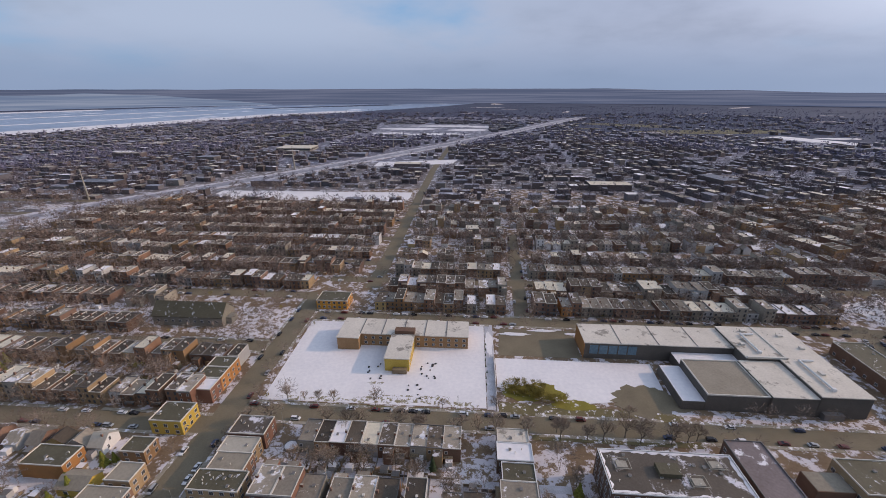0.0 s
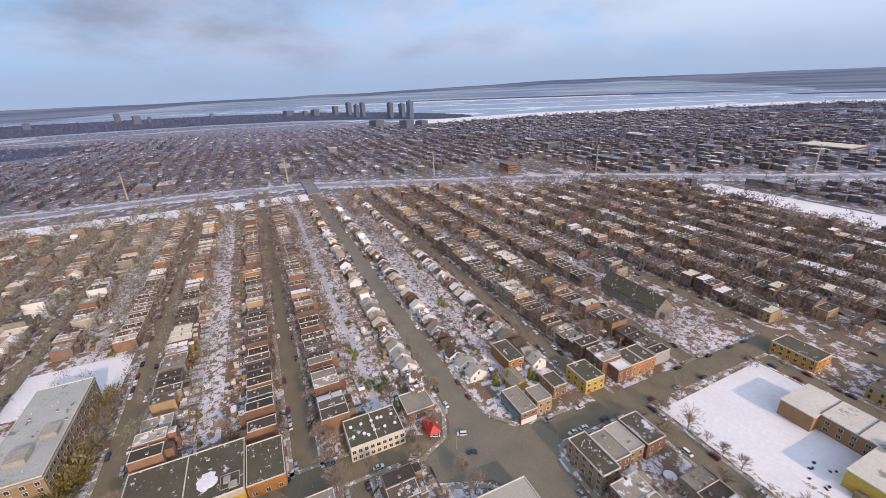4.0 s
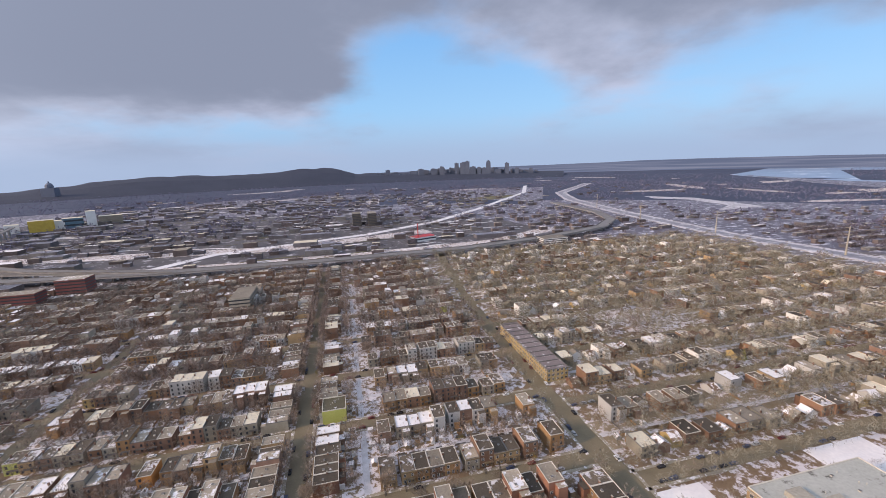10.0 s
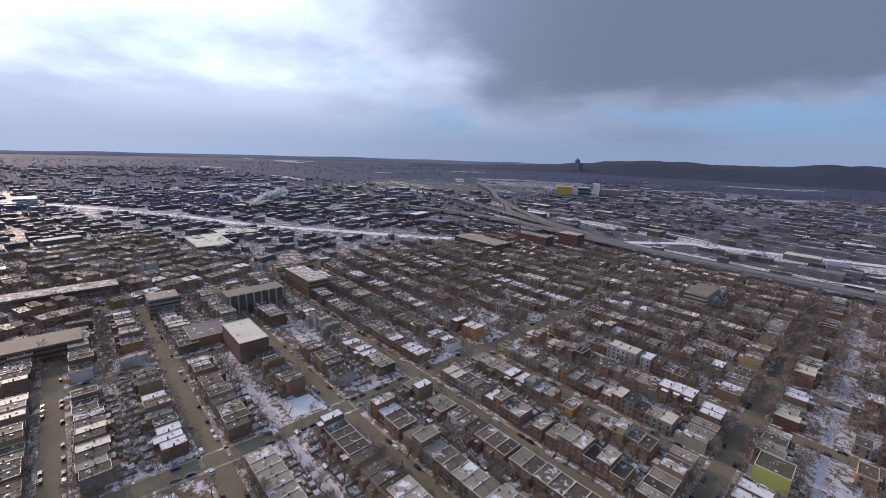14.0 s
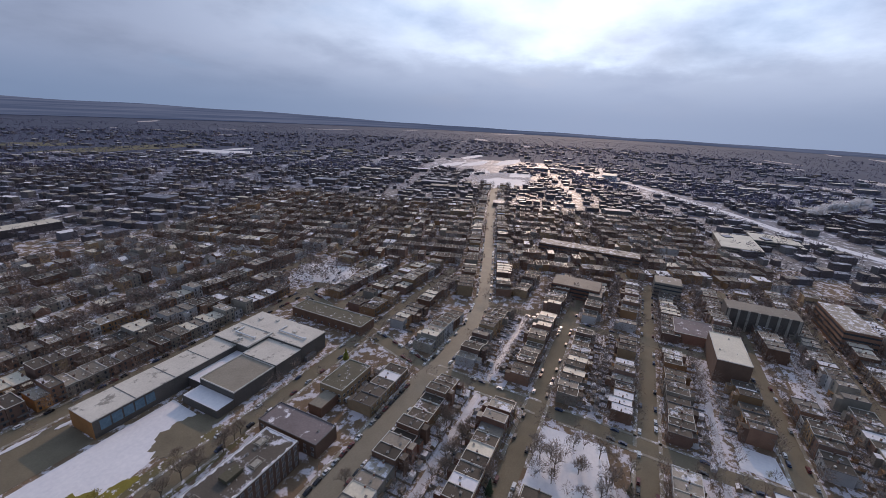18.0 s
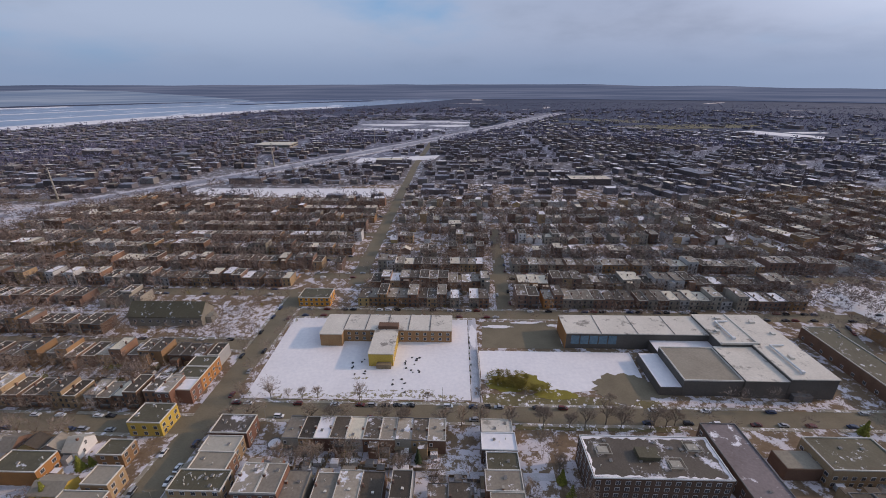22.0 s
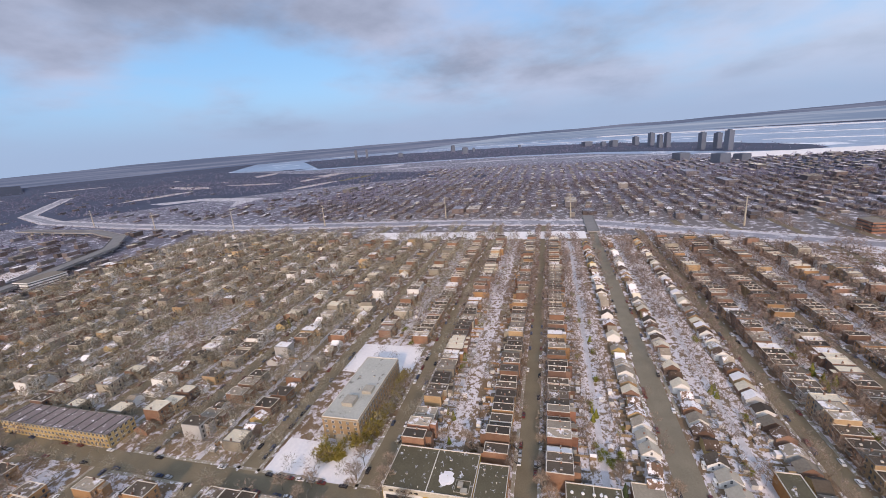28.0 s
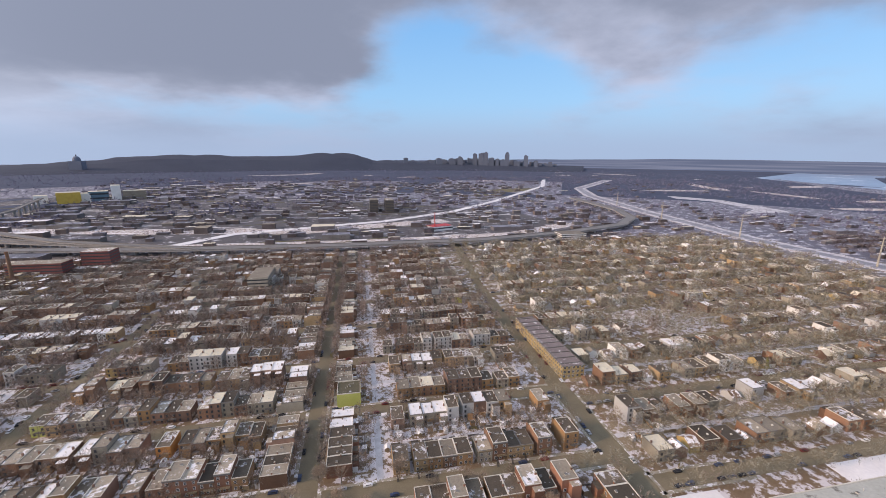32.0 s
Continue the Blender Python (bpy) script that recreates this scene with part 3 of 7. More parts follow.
# ---- streets ----
WEST = [-632, -562, -497, -427, -357, -287, -217, -147, -77, -1, 73, 140, 203, 270, 335, 400, 465, 530]
R1 = [(-168, -700), (-140, -440), (-133, -300), (-133, 40), (-112, 90), (-110, 270)]
R2 = [(-72, 285), (-72, 800), (-60, 1150)]
MAIN = [(-700, 73), (-140, 73), (-84, 87), (271, 84), (330, 95), (402, 118), (812, 252), (980, 300)]
CANAL = [(599, 2422), (-56, 1207), (-344, 730), (-521, 489), (-610, 290), (-715, 80), (-740, -148), (-740, -360), (-735, -652), (-780, -1000), (-870, -1437), (-1000, -1750), (-1500, -2300)]
CANAL2 = [(1500, 190), (1235, -26), (978, -189), (813, -269), (657, -395), (546, -475), (400, -640), (239, -850), (-60, -960), (-249, -1091), (-462, -1336), (-881, -1891), (-1116, -2384)]
HIGHWAY = [(900, -660), (700, -715), (532, -726), (288, -692), (33, -677), (-208, -681), (-390, -720), (-555, -784), (-640, -870), (-690, -1000), (-720, -1300)]
RAMPS = [[(250, -690), (334, -713), (484, -767), (650, -870), (829, -1008), (996, -1176), (1300, -1420)], [(360, -722), (520, -770), (700, -830), (900, -900), (1200, -960)], [(484, -760), (640, -830), (760, -960), (800, -1150), (900, -1400)]]
SKEW = 18.1
SKEW_U, SKEW_V = (math.cos(radians(SKEW)), math.sin(radians(SKEW))), (-math.sin(radians(SKEW)), math.cos(radians(SKEW)))


def skewed(u, v):
    """A place in the eastern quarter, whose streets lie square to the avenue past its bend."""
    return 402 + u * SKEW_U[0] + v * SKEW_V[0], 118 + u * SKEW_U[1] + v * SKEW_V[1]


def unskewed(x, y):
    return (x - 402) * SKEW_U[0] + (y - 118) * SKEW_U[1], (x - 402) * SKEW_V[0] + (y - 118) * SKEW_V[1]


def east_end(y):
    """Where the square grid of streets gives way to the eastern quarter."""
    return min(495, round(395 - (y - 118) * 0.326))


STREETS = [[(-720, y), (-133 if y < 60 else -112 if y < 280 else -74, y)] for y in WEST if y != 73]
STREETS += [[(-110, 150), (east_end(150), 150)], [(-110, 241), (east_end(241), 241)], [(245, 196), (east_end(196), 196)], [(-110, 300), (east_end(300), 300)], [(40, 241), (48, 420)]]
STREETS += [[(-130, y), (east_end(y), y)] for y in (16, -44)] + [[(-100, -113), (east_end(-113), -113)]]
STREETS += [[(-133, y), (27, y)] for y in (-168, -233, -297, -362, -427, -492, -557, -620)]
STREETS += [[(27, y), (east_end(y), y)] for y in (-172, -233, -297, -362, -427, -492, -557, -620)]
STREETS += [[(27, -113), (27, -640)], [(258, 250), (206, 92), (196, -77), (193, -300), (193, -450)], [(318, 95), (318, -113)]]
EAST_STREETS = [[skewed(u, a), skewed(u, b)] for u in (36, 100, 164, 228, 292) for a, b in ((26, 420), (-26, -330))] + [[skewed(4, 170), skewed(330, 170)], [skewed(4, -150), skewed(330, -150)]]
strip("road", MAIN[:3], 6.6, -0.1, 0.112, M_AVENUE, "salt-stained asphalt avenue between cottages", "road")
strip("road", MAIN[2:], 7.5, -0.1, 0.115, M_AVENUE, "salt-stained asphalt avenue between parked cars", "road")
strip("road", R1, 6.5, -0.1, 0.122, M_ROAD, "salt-stained asphalt street", "road")
strip("road", R2, 6, -0.1, 0.11, M_ROAD, "salt-stained asphalt street", "road")
for k, line in enumerate(STREETS):
    along = abs(line[0][0] - line[-1][0]) > 70
    strip("road", line, 5.2, -0.1, (0.05 if along else 0.085) + 0.004 * (k % 5), M_ROAD, "salt-stained asphalt street", "road")
for k, line in enumerate(EAST_STREETS):
    strip("road", line, 5.0, -0.1, 0.09 + 0.004 * (k % 5), M_ROAD, "salt-stained asphalt street", "road")
LANES = [[(-600, y), (-128, y)] for y in (-600, -530, -462, -392, -322, -252, -182, -112, -48, 36, 106, 172, 237, 302, 367, 432, 497)]
LANES += [[(-92, 117), (46, 117)], [(-115, 50), (312, 50)], [(-115, -14), (138, -14)], [(200, -14), (312, -14)], [(-115, -78), (312, -78)]]
LANES += [[(-120, y), (-8, y)] for y in (-199, -264, -330, -395, -460, -525)] + [[(-8, -175), (-8, -560)]]
LANES += [[(-56, y), (east_end(y), y)] for y in (270, 332, 397, 462)]
LANES += [[(52, y), (495, y)] for y in (-143, -202, -265, -330, -395)]
EAST_LANES = [[skewed(u, a), skewed(u, b)] for u in (68, 132, 196, 260) for a, b in ((40, 410), (-40, -320))]
for k, line in enumerate(LANES + EAST_LANES):
    up = 0.012 if abs(line[0][0] - line[-1][0]) < 70 else 0.0
    leafy = line[0][1] < -150 and line[0][0] < -130
    strip("yard", line, 12.5, -0.1, 0.022 + up, M_DRYYARD if leafy else M_YARD, "bare back yards with patches of snow" if leafy else "snowy back yards with bare patches", "yard")
    strip("lane", line, 1.7, -0.1, 0.042 + up * 0.5, M_LANE, "rutted back lane packed with snow", "lane")
strip("canal_bank", CANAL, 26, -0.1, 0.3, M_YARD, "snow-covered canal banks", "canal")
for side in ribbon(CANAL, 17):
    strip("canal_bank", side, 5, -0.1, 0.45, M_CANAL, "snow-covered canal banks", "canal")
strip("canal_water", CANAL, 12.4, -0.1, 0.36, M_GREYICE, "frozen grey canal water", "canal")
strip("canal_water", CANAL2, 10.5, -0.1, 0.5, M_CANALSNOW, "frozen white canal", "canal")
flat_shape("rail_yard", [(-480, -700), (-420, -1050), (100, -1500), (1100, -1650), (1750, -1250), (1500, -620), (700, -560), (480, -700)], 0.08, M_BALLAST, "wide dark rail yard with old snow between tracks", "rail yard")
strip("rail_bed", [(700, -790), (300, -745), (0, -735), (-300, -760), (-480, -860)], 20, -0.1, 0.25, M_YARD, "rail yard under thin snow", "rail yard")
strip("rail_bed", [(1500, -1000), (900, -1000), (400, -900), (100, -860), (-200, -950)], 26, -0.1, 0.2, M_YARD, "rail yard under thin snow", "rail yard")


def walks(line, off, near=265):
    """Raised pavements of concrete on both sides of a street, where the drone flies over it."""
    left, right = ribbon(line, off)
    for side in (left, right):
        for (ax, ay), (bx, by) in zip(side, side[1:]):
            d = math.hypot(bx - ax, by - ay)
            n = max(1, int(d / 64))
            for k in range(n):
                p = (ax + (bx - ax) * (k + 0.08) / n, ay + (by - ay) * (k + 0.08) / n)
                q = (ax + (bx - ax) * (k + 0.92) / n, ay + (by - ay) * (k + 0.92) / n)
                if math.hypot((p[0] + q[0]) / 2, (p[1] + q[1]) / 2) < near and not any(-150 < a < -78 and 42 < b < 103 for a, b in (p, q)):
                    strip("pavement", [p, q], 0.9, -0.1, 0.16, M_WALK, "grey concrete pavement edged with dirty snow", "pavement")


walks(MAIN, 8.5)
for line in ([(-170, 81.6), (-146, 81.6), (-131, 84), (-122.5, 91), (-119.5, 104), (-119, 122)], [(-76, 97.2), (-97, 98), (-103, 101), (-104.5, 110), (-104, 124)], [(-160, 64.8), (-146, 64.6), (-130, 58), (-123.5, 44), (-123, 30)], [(-74, 77.4), (-84, 77.2), (-100, 64), (-108, 46)]):
    strip("pavement", line, 1.0, -0.1, 0.17, M_WALK, "grey concrete pavement curving round a corner", "pavement")
walks(R1, 7.5)
for line in STREETS[:len(WEST) - 1]:
    walks(line, 6.2)
for line in STREETS[len(WEST) - 1:]:
    walks(line, 6.2)

# ---- open places ----
flat_shape("snow_field", [(-99, 158), (14, 159), (14, 236), (-101, 234)], 0.12, M_SNOW, "smooth snow on the school field", "snow")
flat_shape("snow_field", [(20, 175), (60, 165), (105, 172), (107, 200), (20, 200)], 0.12, M_SNOW, "trampled snow on a sports field", "snow")
strip("field_path", [(17, 158), (17, 236)], 2.6, -0.1, 0.14, M_LANE, "trodden snowy path beside the school field", "path")
flat_shape("lawn", blob(38, 172, 15, 7, 4), 0.16, M_GRASS, "dead yellow grass showing through snow", "grass")
flat_shape("lawn", blob(56, 164, 12, 3.4, 5), 0.165, M_GRASS, "dead yellow grass showing through snow", "grass")
flat_shape("car_park", [(22, 203), (70, 203), (70, 232), (24, 232)], 0.1, M_ROAD, "empty dark asphalt yard", "yard")
# dark sheet: brown ground with the college's shade painted in
flat_shape("car_park", blob(94, 170, 19, 11, 8), 0.17, M_ROAD, "brown ground beside the college, darkened for its shade", "yard")
flat_shape("snow_field", [(118, 156.5), (186, 156.5), (186, 161.5), (122, 162)], 0.12, M_YARD, "trodden snow in front of the college", "snow")
flat_shape("lawn", [(20, 155.6), (108, 155.6), (106, 161), (66, 163), (20, 164)], 0.11, M_VERGE, "olive winter grass along the sports field", "grass")
flat_shape("lawn", [(-100, 155.6), (13, 155.6), (13, 157.6), (-99, 157.6)], 0.11, M_VERGE, "olive winter grass along the school field", "grass")
for k, (x, y, a, b) in enumerate(((-31, 162.4, 12, 3.2), (-11, 163, 9, 3.4), (-46, 161, 8, 2.2), (3, 160.5, 7, 2), (-66, 160.5, 9, 2), (-84, 160, 7, 1.6), (-44, 174, 4, 1.5))):
    flat_shape("lawn", blob(x, y, a, b, 90 + k), 0.155 + 0.004 * k, M_TRODDEN, "trodden grass showing through field snow", "grass")
flat_shape("lawn", [(34, 141), (108, 141), (108, 144.2), (34, 144.2)], 0.11, M_VERGE, "olive winter grass beside an apartment house", "grass")
for k, (x, y, a, b) in enumerate(((33, 226, 9, 1.6), (52, 231, 8, 1.4), (70, 228, 5, 1.4), (17, 215, 2.2, 12))):
    flat_shape("snow_bank", blob(x, y, a, b, 70 + k), 0.3, M_SNOW, "ploughed bank of snow beside a paved yard", "snow")
flat_shape("snow_field", [(-156, 210), (-118, 211), (-118, 247), (-158, 250)], 0.12, M_YARD, "snowy lot with bare trees beside the church", "snow")
flat_shape("snow_field", [(-382, 553), (-84, 553), (-86, 606), (-382, 604)], 0.12, M_SNOW, "long white snow field edged with trees", "snow")
flat_shape("snow_field", [(-668, -312), (-614, -312), (-612, 62), (-656, 62)], 0.2, M_SNOW, "white snow field beside the canal", "snow")
flat_shape("snow_field", [(-277, -141), (-236, -141), (-236, -88), (-277, -88)], 0.12, M_SNOW, "white snow behind the institution", "snow")
flat_shape("snow_field", [(-166, -138), (-139, -138), (-139, -83), (-164, -83)], 0.12, M_SNOW, "snow on the forecourt of the institution", "snow")
flat_shape("lawn", blob(-157, -106, 6, 7, 6), 0.16, M_GRASS, "dead yellow grass showing through snow", "grass")
flat_shape("snow_field", [(140, -36), (188, -24), (188, 9), (138, 9)], 0.12, M_SNOW, "snowy park with bare trees", "park")
flat_shape("snow_field", [(203, -106), (222, -104), (224, -86), (206, -86)], 0.12, M_SNOW, "white snow on an empty lot", "snow")
flat_shape("snow_field", [(271, 279), (285, 225), (332, 236), (312, 294)], 0.12, M_SNOW, "snowy park with bare trees", "park")
flat_shape("snow_field", [(222, -255), (276, -262), (258, -304), (226, -300)], 0.12, M_SNOW, "snowy park with bare trees", "park")
flat_shape("snow_field", [(-198, 827), (-39, 868), (-28, 925), (-198, 880)], 0.12, M_SNOW, "white snow field", "snow")
for k, (x, y, a, b) in enumerate(((-290, 1500, 70, 40), (-120, 1480, 110, 30), (-250, 1680, 110, 46), (-20, 1640, 80, 40), (-120, 1820, 150, 34), (40, 1780, 60, 30))):
    flat_shape("snow_field", blob(x, y, a, b, 30 + k), 0.2 + 0.01 * k, M_SNOW, "ragged white snow field beyond the canal", "snow")
flat_shape("snow_field", [(919, 1424), (1024, 1215), (1110, 1240), (1000, 1450)], 0.12, M_SNOW, "white snow field", "snow")
flat_shape("snow_field", blob(1100, 320, 130, 95, 9), 0.2, M_YARD, "patchy snow in the park at the avenue's end", "park")
flat_shape("snow_field", blob(1060, 300, 70, 50, 10), 0.25, M_SNOW, "white knoll in the park at the avenue's end", "park")
for k, (x, y, a, b) in enumerate(((1305, 574, 120, 22), (1420, 520, 110, 26), (1560, 440, 130, 30), (1000, 300, 60, 40), (1180, 420, 60, 26), (1230, 300, 70, 34), (1640, 620, 120, 24), (1123, 1379, 60, 22), (980, 1400, 50, 18), (700, 1560, 80, 14))):
    flat_shape("snow_field", blob(x, y, a, b, 50 + k), 0.3 + 0.01 * k, M_SNOW, "ragged white snow on open parkland", "snow")
flat_shape("snow_field", [(-1030, -932), (-1200, -935), (-1255, -1235), (-1165, -1395), (-1130, -1300), (-1190, -1200), (-1150, -1010)], 0.2, M_CANAL, "white snow field", "snow")
flat_shape("snow_field", [(-340, -300), (-300, -360), (-240, -350), (-270, -290)], 0.12, M_YARD, "snowy park with bare trees", "park")
flat_shape("plaza", [(-146, 66.6), (-128, 60), (-122, 44), (-110, 46), (-102, 66), (-84, 79.6), (-84, 94.6), (-98, 96), (-105, 104), (-118, 102), (-121, 90), (-130, 82), (-146, 79.4)], 0.128, M_AVENUE, "wide salt-stained crossing", "road")

SITES = [(-153, -119, 79, 128), (-178, -150, 104, 122), (-104, 200, 155, 236), (-104, 200, 92, 142), (-282, -140, -142, -83), (-165, -134, -70, -5), (-155, -133, 12, 62), (-160, -138, -340, -240), (-386, -80, 537, 612), (-675, -605, -320, 66), (136, 195, -38, 12), (280, 330, -130, -80), (200, 226, -108, -84), (268, 335, 222, 298), (210, 240, 145, 225), (215, 280, -308, -250), (-345, -235, -365, -285), (-125, -98, -155, -92), (-150, -112, 76, 112), (-214, -116, 209, 262), (-135, -115, 128, 148), (-106, -78, 245, 268), (-120, -60, 40, 82), (-210, 70, 820, 930), (-560, -380, 1020, 1120)]


def near_line(x, y, line, d):
    for (ax, ay), (bx, by) in zip(line, line[1:]):
        ux, uy = bx - ax, by - ay
        k = max(0, min(1, ((x - ax) * ux + (y - ay) * uy) / (ux * ux + uy * uy)))
        if math.hypot(x - ax - k * ux, y - ay - k * uy) < d:
            return True
    return False


def open_ground(x, y, gap=9):
    if any(a < x < b and c < y < d for a, b, c, d in SITES):
        return False
    if near_line(x, y, CANAL, 48) or near_line(x, y, R1, gap + 6) or near_line(x, y, R2, gap + 4) or near_line(x, y, MAIN, gap + 6):
        return False
    return not near_line(x, y, STREETS[-2], gap + 4)


# ---- the far town ----
def many(name, boxes, mats, label, category):
    """Many plain houses in one mesh: rows of x, y, half width, half depth, height, wall slot, roof slot, turn."""
    b = np.array(boxes, float)
    n = len(b)
    sx, sy = np.array([-1, 1, 1, -1] * 2), np.array([-1, -1, 1, 1] * 2)
    v = np.empty((n, 8, 3))
    c, s = np.cos(np.radians(b[:, 7:8])), np.sin(np.radians(b[:, 7:8]))
    v[:, :, 0] = b[:, 0:1] + c * b[:, 2:3] * sx - s * b[:, 3:4] * sy
    v[:, :, 1] = b[:, 1:2] + s * b[:, 2:3] * sx + c * b[:, 3:4] * sy
    v[:, :4, 2] = -0.2
    v[:, 4:, 2] = b[:, 4:5]
    q = np.array([(4, 5, 6, 7), (0, 1, 5, 4), (1, 2, 6, 5), (2, 3, 7, 6), (3, 0, 4, 7)])
    f = (np.arange(n)[:, None, None] * 8 + q).reshape(-1, 4)
    slot = np.repeat(b[:, 5:6], 5, 1)
    slot[:, 0] = b[:, 6]
    me = bpy.data.meshes.new(name)
    me.vertices.add(8 * n)
    me.vertices.foreach_set("co", v.ravel())
    me.loops.add(len(f) * 4)
    me.loops.foreach_set("vertex_index", f.ravel().astype(np.int32))
    me.polygons.add(len(f))
    me.polygons.foreach_set("loop_start", np.arange(0, len(f) * 4, 4, dtype=np.int32))
    for m in mats:
        me.materials.append(m)
    me.polygons.foreach_set("material_index", slot.ravel().astype(np.int32))
    me.update(calc_edges=True)
    me.shade_flat()
    return thing(name, label, category, kind="stuff", data=me)


SHORE_Y = [(-2400, -2700), (-840, -1960), (-300, -1900), (200, -1820), (560, -1760), (788, -1690), (1382, -1640), (2051, -1383), (2564, -1165), (3126, -776), (4000, -300), (4850, 0)]


def on_land(x, y):
    if y < -2400:
        return x > -2700
    i = max(k for k in range(len(SHORE_Y)) if SHORE_Y[k][0] <= y)
    (a, p), (b, q) = SHORE_Y[i], SHORE_Y[min(i + 1, len(SHORE_Y) - 1)]
    return x > p + (q - p) * ((y - a) / (b - a) if b > a else 0) + 25


FIELDS = [(-390, -78, 546, 614), (-210, -20, 815, 935), (-1290, -1010, -1410, -900), (960, 1240, 230, 400), (-380, 70, 1425, 1910), (910, 1120, 1205, 1460), (1190, 1720, 385, 650), (-560, -380, 1020, 1120)]


def far_free(x, y):
    if any(a < x < b and c < y < d for a, b, c, d in FIELDS) or not on_land(x, y):
        return False
    u, v = unskewed(x, y)
    if (u < 0 and -720 < x < 500 and -655 < y < 540) or (-20 < u < 325 and -335 < v < 425):
        return False
    return not (near_line(x, y, CANAL, 48) or near_line(x, y, CANAL2, 32) or near_line(x, y, HIGHWAY, 30) or any(near_line(x, y, l, 24) for l in RAMPS) or near_line(x, y, MAIN, 14) or near_line(x, y, R2, 12))


rng = random.Random(11)
far_boxes, wood_spots = [], []


def far_lot(x, y, step, turn):
    """A house of the far town, or trees in its place, and trees behind it; turn: how its row lies."""
    far = math.hypot(x, y)
    works = y < -640 or (x > 600 and y < -350)
    wooded = wooded_way(x, y) or far > 2150
    if far > 2900 or (wooded and rng.random() < 0.8):
        if far < 2900 and far_free(x, y):
            wood_spots.append((x, y + rng.uniform(-12, 12)))
        return
    dens = noise.noise((x * 0.004, y * 0.004, 5))
    if works and y < -640 and rng.random() < 0.55:
        return
    if x < -740 and y > -350:
        dens -= 0.4
    if x < -700 and y < -900:
        dens += 0.9
    off = rng.uniform(-3.5, 3.5) + 9 * noise.noise((x * 0.006, y * 0.006, 8))
    c, s = math.cos(radians(turn)), math.sin(radians(turn))
    x, y = x - s * off, y + c * off
    if not far_free(x, y):
        return
    if rng.random() < 0.30 + 0.38 * dens:
        wood_spots.append((x, y))
        return
    w, d, h = step * rng.uniform(0.36, 0.5), rng.uniform(4.2, 6.8), rng.choice((4.2, 6.4, 6.4, 7.2, 9.4)) + rng.uniform(-0.5, 0.6)
    # extra pale roofs: real pale rows, plus sunlight and glints put into colour
    pale_lit_share = 0.34 if x < -740 and y > -350 else 0.12 if turn else 0.0
    if x < -740:
        h, d = h * 0.72, d * 0.85
    if (works and x > 0 and rng.random() < 0.16) or rng.random() < 0.012:
        w, d, h = rng.uniform(12, 34), rng.uniform(9, 15), rng.uniform(5, 13)
    pick = rng.random()
    far_boxes.append((x, y, w, d, h, rng.choice((0, 0, 0, 1, 1, 2)), 4 if pick < 0.66 - pale_lit_share else 5 if pick < 0.82 else 6 if pick < 0.91 else 7, turn))
    for k in range(4 if far < 1400 else 1):
        a, b = rng.uniform(-8, 8), rng.choice((-13, -10, 10, 13)) + rng.uniform(-4, 4)
        wood_spots.append((x + c * a - s * b, y + s * a + c * b))


for r in range(-40, 52):
    for side in (15, 49):
        y, x = 66 * r + side, -1900
        while x < 2700:
            near_by = math.hypot(x, y) < 1300 and not (y < -640 or (x > 600 and y < -350))
            step = rng.choice((7.5, 8, 15, 16, 24)) * rng.uniform(0.9, 1.1) if near_by else rng.uniform(13, 30)
            x += step
            shift = 60 * noise.noise((0, y * 0.01, 0))
            if int((x + shift) / 210) != int((x - step + shift) / 210):
                x += 10
            elif not (unskewed(x, y)[0] > 0 and x > 250):
                far_lot(x, y, step, 0)
for r in range(0, 42):
    for side in (45, 81):
        u, v = 64 * r + side, -1400
        while v < 2300:
            x, y = skewed(u, v)
            step = rng.choice((7.5, 8, 15, 16, 24)) * rng.uniform(0.9, 1.1) if math.hypot(x, y) < 1300 else rng.uniform(13, 30)
            v += step
            if int(v / 190) != int((v - step) / 190):
                v += 10
            elif x > 250:
                far_lot(*skewed(u, v), step, SKEW + 90)
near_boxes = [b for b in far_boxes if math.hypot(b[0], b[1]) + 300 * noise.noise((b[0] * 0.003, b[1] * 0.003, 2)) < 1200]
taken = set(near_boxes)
# both groups use wall and roof colours with haze painted in
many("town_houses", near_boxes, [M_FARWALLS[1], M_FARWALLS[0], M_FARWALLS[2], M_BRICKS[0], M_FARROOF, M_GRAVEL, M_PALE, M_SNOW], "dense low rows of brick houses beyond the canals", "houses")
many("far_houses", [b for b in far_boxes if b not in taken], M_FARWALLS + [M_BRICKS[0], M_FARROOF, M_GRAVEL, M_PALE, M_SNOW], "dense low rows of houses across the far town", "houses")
island_rng = random.Random(23)
for k in range(2600):
    x, y = island_rng.uniform(-3900, -1860), island_rng.uniform(-2300, 1060)
    inside = False
    for (ax, ay), (bx, by) in zip(ISLAND, ISLAND[1:] + ISLAND[:1]):
        if (ay > y) != (by > y) and x < ax + (bx - ax) * (y - ay) / (by - ay):
            inside = not inside
    if inside:
        wood_spots.append((x, y))
for k in range(16000):
    a, d = rng.uniform(0, 2 * math.pi), math.sqrt(rng.uniform(0.06, 1)) * 3900
    x, y = d * math.cos(a), d * math.sin(a)
    if d > 2300 and (on_land(x, y) or (-3400 < x < -2350 and -1300 < y < 500)) or (d > 900 and noise.noise((x * 0.002, y * 0.002, 9)) > 0.02 and far_free(x, y)):
        wood_spots.append((x, y))


